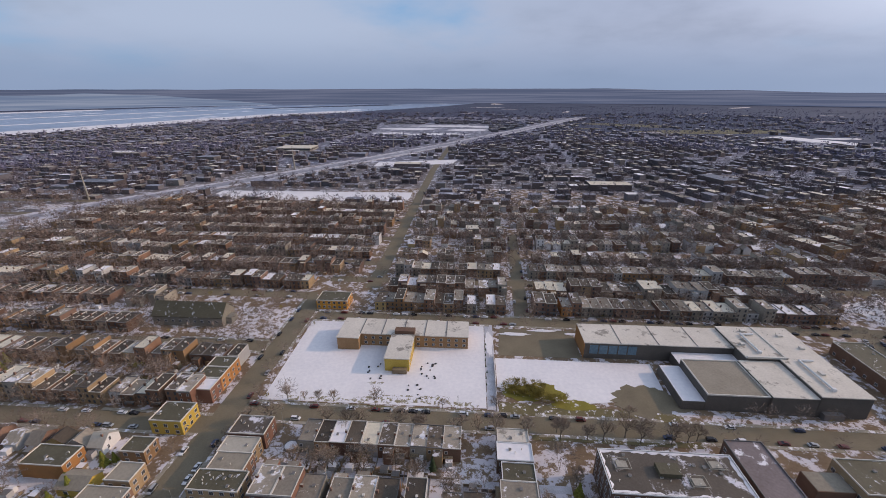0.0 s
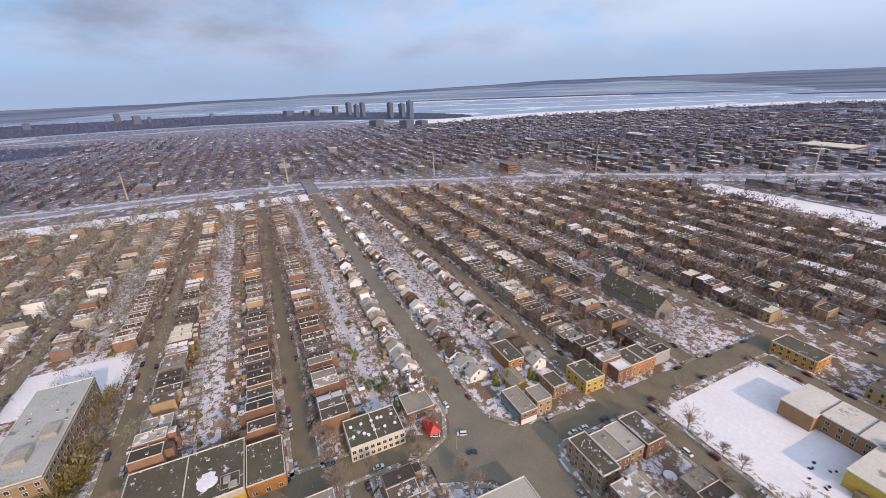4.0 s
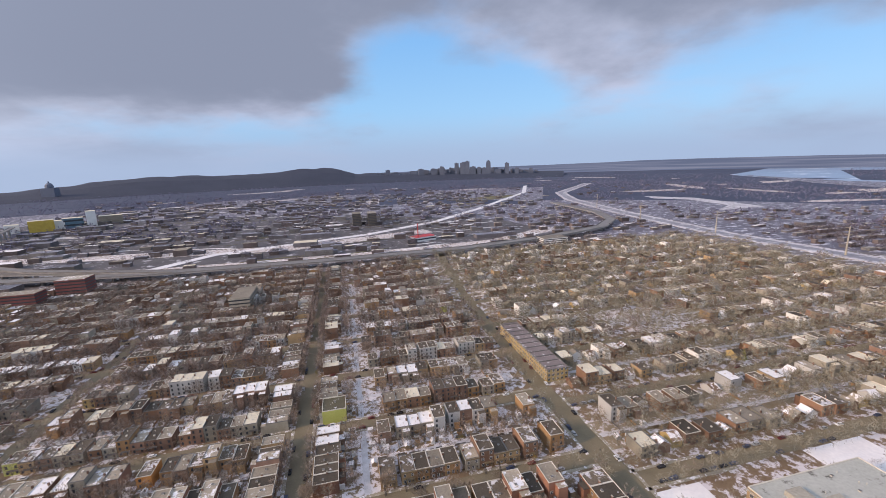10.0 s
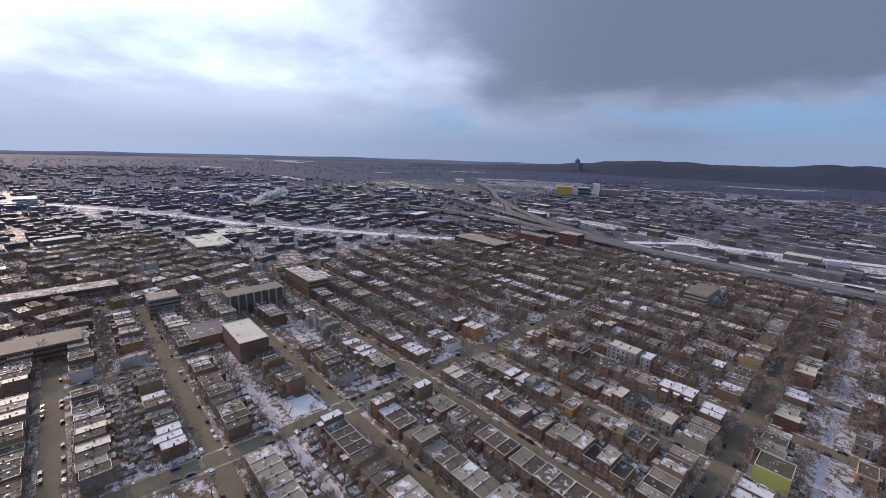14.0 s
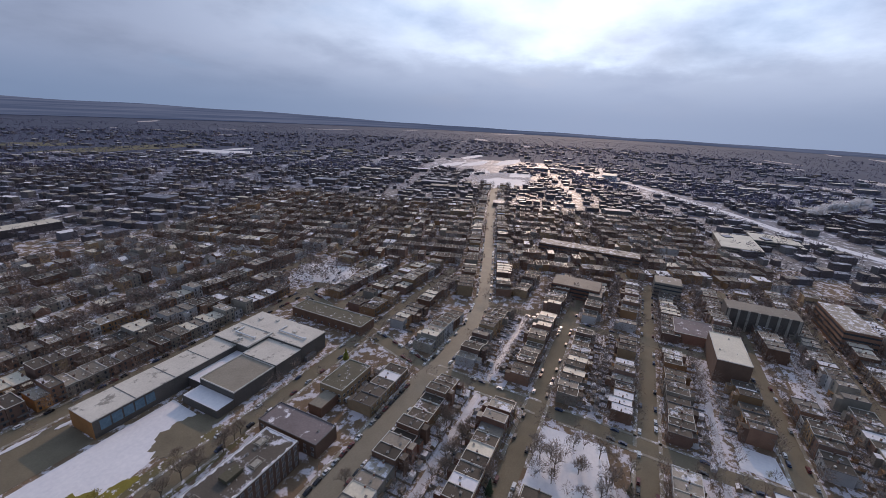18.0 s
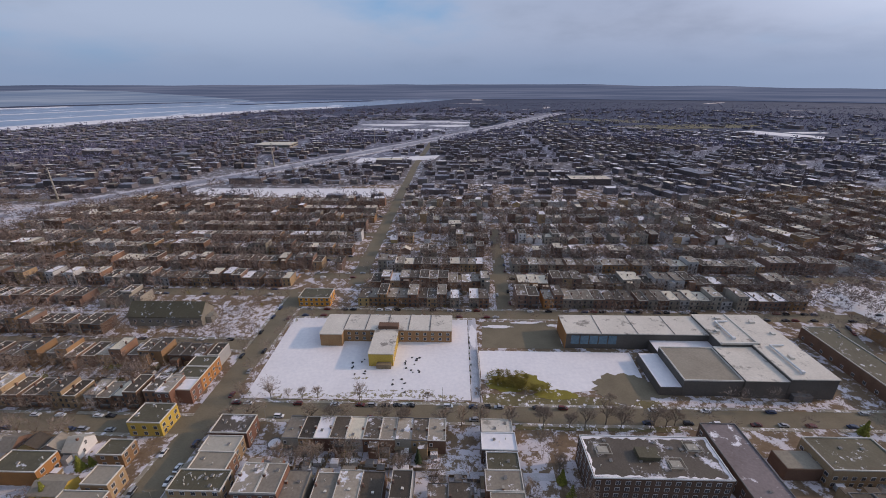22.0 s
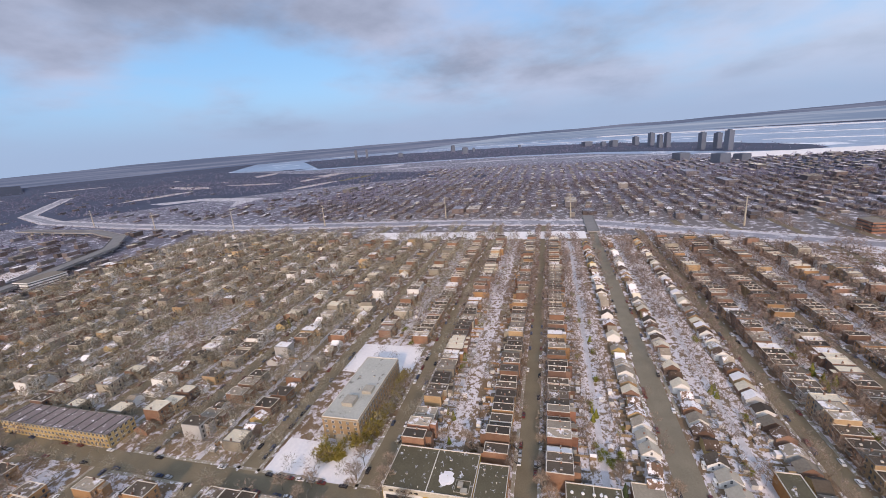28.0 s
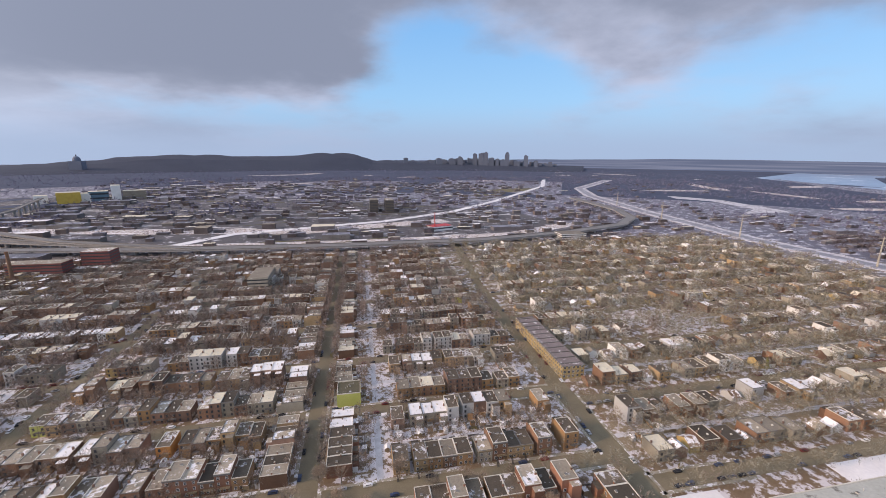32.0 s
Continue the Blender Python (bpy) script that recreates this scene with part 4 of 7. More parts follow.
def airy(m, scale, share):
    """Lets light and sight through a sheet of twigs between its strands."""
    n, l = m.node_tree.nodes, m.node_tree.links
    g, t, e = n.new("ShaderNodeNewGeometry"), n.new("ShaderNodeTexNoise"), n.new("ShaderNodeMapRange")
    t.inputs["Scale"].default_value, t.inputs["Detail"].default_value = scale, 2
    e.inputs[1].default_value, e.inputs[2].default_value = 0.5 + (0.5 - share) * 0.3 - 0.04, 0.5 + (0.5 - share) * 0.3 + 0.04
    l.new(g.outputs["Position"], t.inputs["Vector"])
    l.new(t.outputs["Fac"], e.inputs[0])
    l.new(e.outputs[0], n["Principled BSDF"].inputs["Alpha"])


M_OLIVETWIG = material("olive_grey_twigs", (0.205, 0.184, 0.138), (0.320, 0.288, 0.222), 0.95, 0.3, vary=0.2)
for m, scale in ((M_TWIG, 6.0), (M_MIDTWIG, 3.2), (M_TOWNTWIG, 1.6), (M_OLIVETWIG, 4.0)):
    airy(m, scale, 0.42)


def brush(name, spots, blades, tall, long_by, wide_by, label, mat):
    """Leafless trees away from the flight: each a stem and limbs under a rounded, uneven haze of twigs."""
    g = np.random.default_rng(3)
    s = np.array(spots)
    n = len(s)
    h = g.uniform(tall * 0.65, tall * 1.2, (n, 1))
    girth = g.uniform(0.30, 0.42, (n, 1))
    ang, lat = g.uniform(0, 2 * np.pi, (n, blades)), np.arcsin(g.uniform(-0.75, 1, (n, blades)))
    rad = g.uniform(0.12, 1, (n, blades)) ** 0.55 * (1 + 0.16 * np.sin(3 * ang + 6.28 * g.random((n, 1))))
    way = np.stack([np.cos(lat) * np.cos(ang), np.cos(lat) * np.sin(ang), np.sin(lat)], -1)
    foot = np.stack([s[:, 0:1] + h * girth * rad * way[..., 0], s[:, 1:2] + h * girth * rad * way[..., 1], h * (0.60 + 0.36 * rad * way[..., 2])], -1)
    lean = way + g.uniform(-0.7, 0.7, way.shape) + np.array((0, 0, 0.35))
    lean /= np.linalg.norm(lean, axis=-1, keepdims=True)
    tip = foot + lean * (h * g.uniform(0.6, 1.3, (n, blades)) * long_by)[..., None]
    limbs = max(1, blades // 12)
    for k in range(limbs):
        top = 0.92 if k == 0 else 0.75
        foot[:, k] = np.stack([s[:, 0], s[:, 1], (h[:, 0] * 0.22 if k else 0 * h[:, 0] - 0.2)], -1)
        out = 0 if k == 0 else 0.8
        tip[:, k] = np.stack([s[:, 0] + out * h[:, 0] * girth[:, 0] * np.cos(ang[:, k]), s[:, 1] + out * h[:, 0] * girth[:, 0] * np.sin(ang[:, k]), h[:, 0] * top], -1)
    turn = g.normal(size=way.shape)
    turn /= np.linalg.norm(turn, axis=-1, keepdims=True)
    off = turn * (h * g.uniform(0.6, 1.3, (n, blades)) * wide_by)[..., None]
    off[:, :limbs] = np.array((0.7, 0.7, 0)) * 0.022 * h[:, :, None]
    v = np.stack([foot + off, tip, foot - off], 2).reshape(-1, 3)
    m = n * blades
    me = bpy.data.meshes.new(name)
    me.vertices.add(3 * m)
    me.vertices.foreach_set("co", v.ravel())
    me.loops.add(3 * m)
    me.loops.foreach_set("vertex_index", np.arange(3 * m, dtype=np.int32))
    me.polygons.add(m)
    me.polygons.foreach_set("loop_start", np.arange(0, 3 * m, 3, dtype=np.int32))
    me.materials.append(mat)
    me.update(calc_edges=True)
    me.shade_flat()
    return thing(name, label, "trees", kind="stuff", data=me)


# farther trees get bluer twigs, haze painted by distance
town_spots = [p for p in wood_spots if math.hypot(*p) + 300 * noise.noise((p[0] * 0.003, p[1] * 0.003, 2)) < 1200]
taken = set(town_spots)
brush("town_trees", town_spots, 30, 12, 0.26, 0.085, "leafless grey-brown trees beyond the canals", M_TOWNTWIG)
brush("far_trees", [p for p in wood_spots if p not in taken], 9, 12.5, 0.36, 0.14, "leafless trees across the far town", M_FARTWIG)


def patches():
    """Open land, ice and woods far out, as flat uneven sheets."""
    r = random.Random(14)
    groups = {"snow": Heap(), "scrub": Heap(), "wood": Heap()}
    k = 0
    while k < 330:
        head, d = r.uniform(0, 360), math.sqrt(r.uniform(0.10, 1)) * 4700
        x, y = -d * math.sin(radians(head)), d * math.cos(radians(head))
        if d < 1500 or not on_land(x, y) or not far_free(x, y):
            continue
        k += 1
        kind = r.choice(("snow", "wood", "wood", "wood")) if d > 2000 else r.choice(("wood", "wood", "scrub", "snow"))
        size = r.uniform(18, 60) * (1 + d / 2500)
        long_, turn = r.uniform(1.2, 4.5), r.uniform(0, 3.14)
        c, s = math.cos(turn), math.sin(turn)
        ring = blob(0, 0, size * long_ * (0.55 if kind == "snow" else 1), size * (0.4 if kind == "snow" else 0.8), k, 18)
        groups[kind].poly([(x + c * a - s * b, y + s * a + c * b) for a, b in ring], -0.3, 0.22 + 0.0011 * k)
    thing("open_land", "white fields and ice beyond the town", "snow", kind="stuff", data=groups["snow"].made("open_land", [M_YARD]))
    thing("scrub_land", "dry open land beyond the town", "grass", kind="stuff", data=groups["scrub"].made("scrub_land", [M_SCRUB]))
    # flat wood sheets share the blue with painted haze
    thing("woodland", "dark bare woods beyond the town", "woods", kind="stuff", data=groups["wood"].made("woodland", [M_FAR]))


patches()


def streaks():
    """Thin drifts between the tracks and along the yards north of the highway."""
    r, snow, scrub = random.Random(19), Heap(), Heap()
    for k in range(240):
        x = r.uniform(-500, 1700)
        y = -r.uniform(690, 2000) if x < 700 else -r.uniform(500, 1700)
        if not far_free(x, y) or near_line(x, y, HIGHWAY, 22):
            continue
        turn = math.atan2(-150, 700) if x > 200 else math.atan2(120, 500)
        long_, wide = r.uniform(15, 95), r.uniform(1.0, 4)
        turn += r.uniform(-0.12, 0.12)
        ring = [(a + r.uniform(-0.05, 0.05) * long_, b * r.uniform(0.4, 1.1)) for a, b in ((-long_, 0), (-long_ * 0.5, wide), (0, wide), (long_ * 0.6, wide), (long_, 0), (long_ * 0.5, -wide), (0, -wide), (-long_ * 0.6, -wide))][::-1]
        c, s = math.cos(turn), math.sin(turn)
        (snow if k % 5 < 3 else scrub).poly([(x + c * a - s * b, y + s * a + c * b) for a, b in ring[::-1]], -0.3, 0.62 + 0.001 * k)
    thing("snow_drifts", "thin white drifts between the rail tracks", "snow", kind="stuff", data=snow.made("snow_drifts", [M_SNOW]))
    thing("track_verges", "yellow grass between the rail tracks", "grass", kind="stuff", data=scrub.made("track_verges", [M_SCRUB]))


streaks()
# ---- houses ----
lots = []
EAST_WORKS = [(506, 534, -37, 87), (370, 400, -4, 44), (417, 443, -74, -46), (640, 740, -190, -130), (712, 768, -248, -182), (378, 444, -204, -176), (378, 406, -158, -98)]
rng = random.Random(21)


def lot_row(axis, front, a0, a1, facing, style, unit=7.0, pair=0, force=False, deep=12.5):
    """House lots side by side; front: the line on which their fronts stand; facing: degrees to turn a house that looks to -y."""
    a = a0
    k = 0
    while a + unit * 0.9 < a1:
        w = unit * rng.choice((0.92, 1, 1, 1.08))
        x, y = (a + w / 2, front) if axis == "x" else (front, a + w / 2)
        s, c = math.sin(radians(facing)), math.cos(radians(facing))
        cx, cy = x - s * deep / 2, y + c * deep / 2
        if force or (open_ground(cx, cy) and not near_line(cx, cy, MAIN[4:], 31) and not any(near_line(cx, cy, l, 11.4) for l in STREETS if abs(l[0][0] - l[-1][0]) < 70) and not any(near_line(cx, cy, l, 9) for l in STREETS[len(WEST) + 1:] if abs(l[0][0] - l[-1][0]) >= 70)):
            lots.append((x, y, facing, w, deep, style, rng.random()))
        a += w
        k += 1
        if pair and k % pair == 0:
            a += rng.uniform(2, 3.5)


for y in WEST:
    for side, facing in ((1, 0), (-1, 180)):
        x1 = -143 if y < 60 else -120 if y < 280 else -84
        if y == 73 or (y == 140 and side < 0):
            lot_row("x", y + side * 10.5, -600, x1, facing, "gable", 7.4, 1)
        elif y <= -147:
            lot_row("x", y + side * 11, -650, x1, facing, "mixed", 9.2, 1 if side > 0 else 2)
        else:
            lot_row("x", y + side * 9.5, -600 if y < 280 else -470, x1, facing, "flat", 6.9, 4 if side > 0 else 3)
lot_row("x", 139.5, -67, 5, 180, "flat", 7.1, 0, True)
lot_row("x", 99, -74, -6, 0, "flat", 8.4, 3, True)
lot_row("x", 95, -4, 14, 0, "flat", 8.4, 3, True)
lot_row("y", 31.5, 96, 113, 90, "flat", 8.6, 0, True, 14)
lot_row("x", 95, 148, 196, 0, "flat", 8.0, 0, True)
lot_row("x", 74.5, -52, 340, 180, "flat", 7.2, 9)
lot_row("x", 94.5, 214, 490, 0, "flat", 7.2, 9)
lot_row("x", 42, 325, 500, 180, "flat", 7.2, 6)
lot_row("x", 60, 350, 500, 0, "flat", 7.2, 6)
lot_row("x", 25, -118, 490, 0, "flat", 7.0, 8)
lot_row("x", 7, -118, 490, 180, "flat", 7.2, 8)
lot_row("x", -35, -118, 490, 0, "flat", 7.0, 8)
lot_row("x", -53, -118, 490, 180, "flat", 7.2, 8)
lot_row("x", -104, -96, 490, 0, "flat", 7.0, 8)
lot_row("x", -122, -90, 490, 180, "flat", 7.2, 8)
lot_row("y", -121.5, -152, -94, -90, "flat", 9.5, 3, True)
for y in (-168, -233, -297, -362, -427, -492, -557, -620):
    lot_row("x", y + 8.5, -122, -14, 0, "flat", 7.6, 4)
    lot_row("x", y - 8.5, -122, -14, 180, "flat", 7.6, 4)
for front, facing in ((18, 90), (36, -90)):
    lot_row("y", front, -640, -138, facing, "flat", 7.2, 5)
for y in (-172, -233, -297, -362, -427, -492, -557, -620):
    lot_row("x", y + 9, 54, 490, 0, "flat", 7.2, 6)
    lot_row("x", y - 9, 54, 490, 180, "flat", 7.2, 6)
lot_row("x", 140.5, 240, 490, 180, "flat", 7.2, 6)
lot_row("x", 159.5, 246, 490, 0, "flat", 7.2, 6)
lot_row("x", 186.5, 246, 490, 180, "flat", 7.2, 6)
lot_row("x", 205.5, 252, 490, 0, "flat", 7.2, 6)
lot_row("x", 231.5, 336, 490, 180, "flat", 7.2, 6)
lot_row("x", 250.5, -62, 490, 0, "flat", 7.0, 9, deep=15)
lot_row("x", 290.5, -58, 490, 180, "flat", 7.2, 9, deep=14.5)
lot_row("x", 309.5, -58, 490, 0, "flat", 7.2, 7, deep=14)
for y in (365, 430, 495):
    lot_row("x", y + 9.5, -58, 490, 0, "mixed", 7.4, 3)
    lot_row("x", y - 9.5, -58, 490, 180, "mixed", 7.4, 3)

lots = [q for q in lots if unskewed(q[0], q[1])[0] < -12]
for u in (36, 100, 164, 228, 292):
    for side, facing in ((1, SKEW - 90), (-1, SKEW + 90)):
        for v0, v1 in ((30, 410), (-320, -30)):
            v, k = v0, 0
            while v < v1:
                w = rng.choice((6.6, 7.0, 7.4, 8.2))
                x, y = skewed(u + side * 9, v + w / 2)
                if 8 > abs(v + w / 2 - 170) or 8 > abs(v + w / 2 + 150) or rng.random() < 0.04 or any(a - 10 < x < b + 10 and c - 10 < y < e + 10 for a, b, c, e in EAST_WORKS):
                    v += w
                    continue
                lots.append((x, y, facing, w, 15.5, "flat", rng.random()))
                v += w
                k += 1
                if k % 11 == 0:
                    v += rng.uniform(1.5, 4)
for (ax, ay), (bx, by) in zip(MAIN[4:], MAIN[5:]):
    d, turn = math.hypot(bx - ax, by - ay), math.degrees(math.atan2(by - ay, bx - ax))
    ux, uy = (bx - ax) / d, (by - ay) / d
    for k in range(int(d / 7.2)):
        for side, facing in ((1, turn), (-1, turn + 180)):
            x, y = ax + ux * (k + 0.5) * 7.2 - side * uy * 11, ay + uy * (k + 0.5) * 7.2 + side * ux * 11
            if rng.random() < 0.9:
                lots.append((x, y, facing, 7.2, 13.0, "flat", rng.random()))

M_SIDING = [material("grey_siding", (0.38, 0.38, 0.37), (0.48, 0.48, 0.47), 0.7, 1.0, vary=0.2), M_WHITE, material("cream_siding", (0.50, 0.46, 0.36), (0.60, 0.56, 0.46), 0.7, 1.0, vary=0.15)]
WINDOW = Heap().box(-0.62, 0.62, -0.05, 0.06, -0.85, 0.85, 0).box(-0.5, 0.5, -0.07, -0.04, -0.72, -0.06, 1).box(-0.5, 0.5, -0.07, -0.04, 0.06, 0.72, 1).made("window", [M_WHITE, M_GLASS])
DOOR = Heap().box(-0.5, 0.5, -0.06, 0.06, 0, 2.1, 0).box(-0.3, 0.3, -0.08, -0.05, 1.2, 1.9, 1).made("door", [M_WOOD, M_GLASS])
CHIMNEY = Heap().box(-0.4, 0.4, -0.3, 0.3, 0, 1.3, 0).box(-0.48, 0.48, -0.38, 0.38, 1.3, 1.45, 1).made("chimney", [M_BRICKS[0], M_CONCRETE])
HATCH = Heap().box(-0.5, 0.5, -0.5, 0.5, 0, 0.5, 0).box(-0.56, 0.56, -0.56, 0.56, 0.5, 0.58, 1).made("roof_hatch", [M_FLASH, M_FLASH2])
VENT = Heap().turned(0, 0, [(0.14, 0), (0.14, 0.7), (0.26, 0.75), (0.2, 0.95)], 8).made("roof_vent", [M_FLASH])


def stair_mesh(rise, run):
    h = Heap()
    n = 10
    for k in range(n):
        h.box(-0.45, 0.45, -run + run * k / n, -run + run * (k + 1.15) / n, rise * (k + 0.8) / n, rise * (k + 1) / n, 0)
    for x in (-0.48, 0.48):
        h.tube((x, -run, 0.9), (x, 0, rise + 0.9), 0.035, 0.035, 4, 0)
        for k in range(0, n + 1, 2):
            h.tube((x, -run + run * k / n, rise * k / n), (x, -run + run * k / n, rise * k / n + 0.9), 0.025, 0.025, 4, 0)
    return h.made("staircase", [M_IRON])


def railing_mesh(w):
    h = Heap()
    for z in (0.5, 1.0):
        h.tube((-w / 2, -1.45, z), (w / 2, -1.45, z), 0.04, 0.04, 4)
    for k in range(7):
        x = -w / 2 + w * k / 6
        h.tube((x, -1.45, 0), (x, -1.45, 1.0), 0.03, 0.03, 4)
    return h.made("railing", [M_IRON])


def balcony_mesh(w):
    h = Heap().box(-w / 2, w / 2, -1.5, 0, -0.12, 0, 0)
    for x in (-w / 2 + 0.1, w / 2 - 0.1):
        h.tube((x, -1.4, -2.9), (x, -1.4, 0), 0.06, 0.06, 4, 0)
    return h.made("balcony", [M_WOOD])


RAILING = railing_mesh(4.2)
STAIR, BALCONY = stair_mesh(3.2, 3.4), balcony_mesh(4.2)
WALLS = [(M_BRICKS[0], "red brick"), (M_BRICKS[1], "brown brick"), (M_BRICKS[2], "buff brick"), (M_BRICKS[3], "grey stone"), (M_TAN, "tan brick"), (M_SIDING[0], "grey siding")]
ROOFS = [(M_TAR, "black tar roof"), (M_GRAVEL, "grey gravel roof"), (M_PALE, "white roof"), (M_SNOW, "snow-covered roof")]


def child(name, data, parent, x, y, z, turn=0, label=""):
    ob = part(name, data, parent, label)
    ob.matrix_basis = pose(x, y, z, 0, 0, turn)
    return ob


def flat_house(kind, storeys, wall, roof, flash, ell, stairs):
    """A row house with a flat roof between parapets: front to -y, seven metres wide, two or three floors."""
    (wm, wn_), (rm, rn) = WALLS[wall], ROOFS[roof]
    ob = new("row_house")
    tagged(ob, f"{('two', 'three')[storeys - 2]}-storey {wn_} row house with {rn}", "house", "row houses along the streets")
    h, w, d = 3.2 * storeys + 0.6, 3.48, 12.5
    body = Heap().box(-w, w, 0, d, -0.2, h)
    if ell:
        body.box(-w, 0.6, d, d + 3.2, -0.2, h - 1.0)
        part("rear_wing_roof", Heap().box(-w, 0.6, d, d + 3.2, h - 1.0, h - 0.85).made("rear_wing_roof", [rm]), ob)
    part("wall", body.made("wall", [wm]), ob)
    part("roof", Heap().box(-w + 0.25, w - 0.25, 0.25, d - 0.25, h, h + 0.06).made("roof", [rm]), ob)
    part("parapet", Heap().rim(-w, w, 0, d, h, h + 0.38, 0.26).made("parapet", [flash]), ob, "pale metal capping" if flash is M_FLASH else "")
    part("cornice", Heap().box(-w, w, -0.28, 0.02, h - 0.7, h - 0.15).box(-w, w, -0.42, 0.02, h - 0.15, h + 0.1).made("cornice", [M_FLASH2 if kind % 2 else M_WOOD]), ob)
    for s in range(storeys):
        for x in (-1.9, 0.3) if s == 0 else (-1.9, 1.9):
            child("window", WINDOW, ob, x, 0, 1.75 + 3.2 * s)
    child("window", WINDOW, ob, 2.1, d, 4.9, 180)
    child("door", DOOR, ob, 2.2, 0, 0.3)
    child("chimney", CHIMNEY, ob, -w + 0.6, d * 0.55, h)
    child("roof_hatch", HATCH, ob, 0.8, d * (0.4 + 0.05 * kind), h + 0.05)
    if stairs:
        part("railing", RAILING, child("balcony", BALCONY, ob, 0.8, 0, 3.3))
        child("staircase", STAIR, ob, -1.9, -1.5, 0)
    else:
        part("railing", RAILING, child("rear_balcony", BALCONY, ob, 1.6, d, 3.3, 180))
    return ob


def gable_mesh(w, d, h, rise, siding):
    p = [(-w, 0, -0.2), (w, 0, -0.2), (w, d, -0.2), (-w, d, -0.2), (-w, 0, h), (w, 0, h), (w, d, h), (-w, d, h), (-w, d / 2, h + rise), (w, d / 2, h + rise)]
    f = [(0, 1, 5, 4), (1, 2, 6, 9, 5), (2, 3, 7, 6), (3, 0, 4, 8, 7)]
    return Heap().add(p, f, [0] * 4).made("wall", [siding])


def gable_roof(w, d, h, rise, mat, over=0.45, thick=0.22):
    hp = Heap()
    for y0, y1 in ((-over, d / 2), (d + over, d / 2)):
        z0 = h - over * rise / (d / 2)
        q = [(-w - over, y0, z0), (w + over, y0, z0), (w + over, y1, h + rise), (-w - over, y1, h + rise)]
        pts = q + [(x, y, z + thick) for x, y, z in q]
        faces = BOX_F if y0 < y1 else [tuple(reversed(t)) for t in BOX_F]
        hp.add(pts, faces, [0] * 6)
    return hp.made("roof", [mat])


def gable_house(kind, siding, name, roof_mat, roof_name):
    """A small detached house whose ridge runs along the street."""
    ob = new("cottage")
    tagged(ob, f"one-and-a-half-storey cottage with {name} gables and {roof_name}", "house", "cottages along the streets")
    w, d, h, rise = 2.95, 9.5, 3.6 + 0.5 * (kind % 2), 2.9
    part("wall", gable_mesh(w, d, h, rise, siding), ob)
    part("roof", gable_roof(w, d, h, rise, roof_mat), ob)
    for x, y, z, t in ((-1.6, 0, 1.8, 0), (w, d / 2, h + 0.6, 90), (-w, d / 2, h + 0.6, -90), (w, 2.5, 1.8, 90), (-w, 6.5, 1.8, -90), (0, d, 1.8, 180)):
        child("window", WINDOW, ob, x, y, z, t)
    child("door", DOOR, ob, 1.4, 0, 0.4)
    child("porch", Heap().box(-1.3, 1.3, -1.6, 0, 0, 0.4).box(-1.4, 1.4, -1.7, 0, 2.7, 2.85).box(-1.25, -1.1, -1.55, -1.4, 0.4, 2.7).box(1.1, 1.25, -1.55, -1.4, 0.4, 2.7).made("porch", [M_WHITE]), ob, 1.2, 0, 0)
    child("chimney", CHIMNEY, ob, -1.2, d * 0.62, h + rise - 0.9)
    return ob


FLATS = [(2, 0, 0, 1, 1), (2, 1, 1, 1, 0), (2, 2, 0, 0, 1), (3, 1, 0, 1, 1), (2, 3, 1, 0, 0), (2, 0, 3, 1, 0), (2, 4, 0, 1, 0), (3, 0, 1, 1, 1), (2, 5, 2, 1, 0), (2, 1, 0, 1, 1)]
M_OCHRE = material("ochre_brick", (0.36, 0.26, 0.11), (0.47, 0.35, 0.16), 0.85, 1.5)
GABLES = [(M_WHITE, "white", M_SHINGLE, "brown shingles"), (M_SIDING[2], "cream", M_SHINGLE, "brown shingles"), (M_WHITE, "white", M_TAR, "dark shingles"), (M_BRICKS[0], "red brick", M_SHINGLE, "brown shingles"), (M_WHITE, "white", M_GREYROOF, "pale grey shingles"), (M_OCHRE, "ochre brick", M_SHINGLE, "brown shingles")]
# duller red brick for the joined row houses
M_DULLBRICK = material("dull_red_brick", (0.150, 0.088, 0.066), (0.235, 0.145, 0.106), 0.9, 2, vary=0.4)
NEAR, CLOSE = 203, 112
protos = {}
ACCENTS = [(185, -243, 16), (190, -249, 16), (182, -306, 17), (176, -304, 17), (100, -210, 15), (106, -211, 15), (213, -236, 15), (221, -236, 15), (210, -209, 5), (171, -154, 0), (-103, -410, 16), (-96, -272, 5), (-88, -272, 5), (46, -179, 15), (213, -377, 5), (248, -344, 5), (70, 262, 15), (-60, 262, 17)]
accent = {}
for ax, ay, wall in ACCENTS:
    accent[min(lots, key=lambda q: (q[0] - ax - 6 * math.sin(radians(q[2]))) ** 2 + (q[1] - ay + 6 * math.cos(radians(q[2]))) ** 2)[:2]] = wall
mid = Heap()
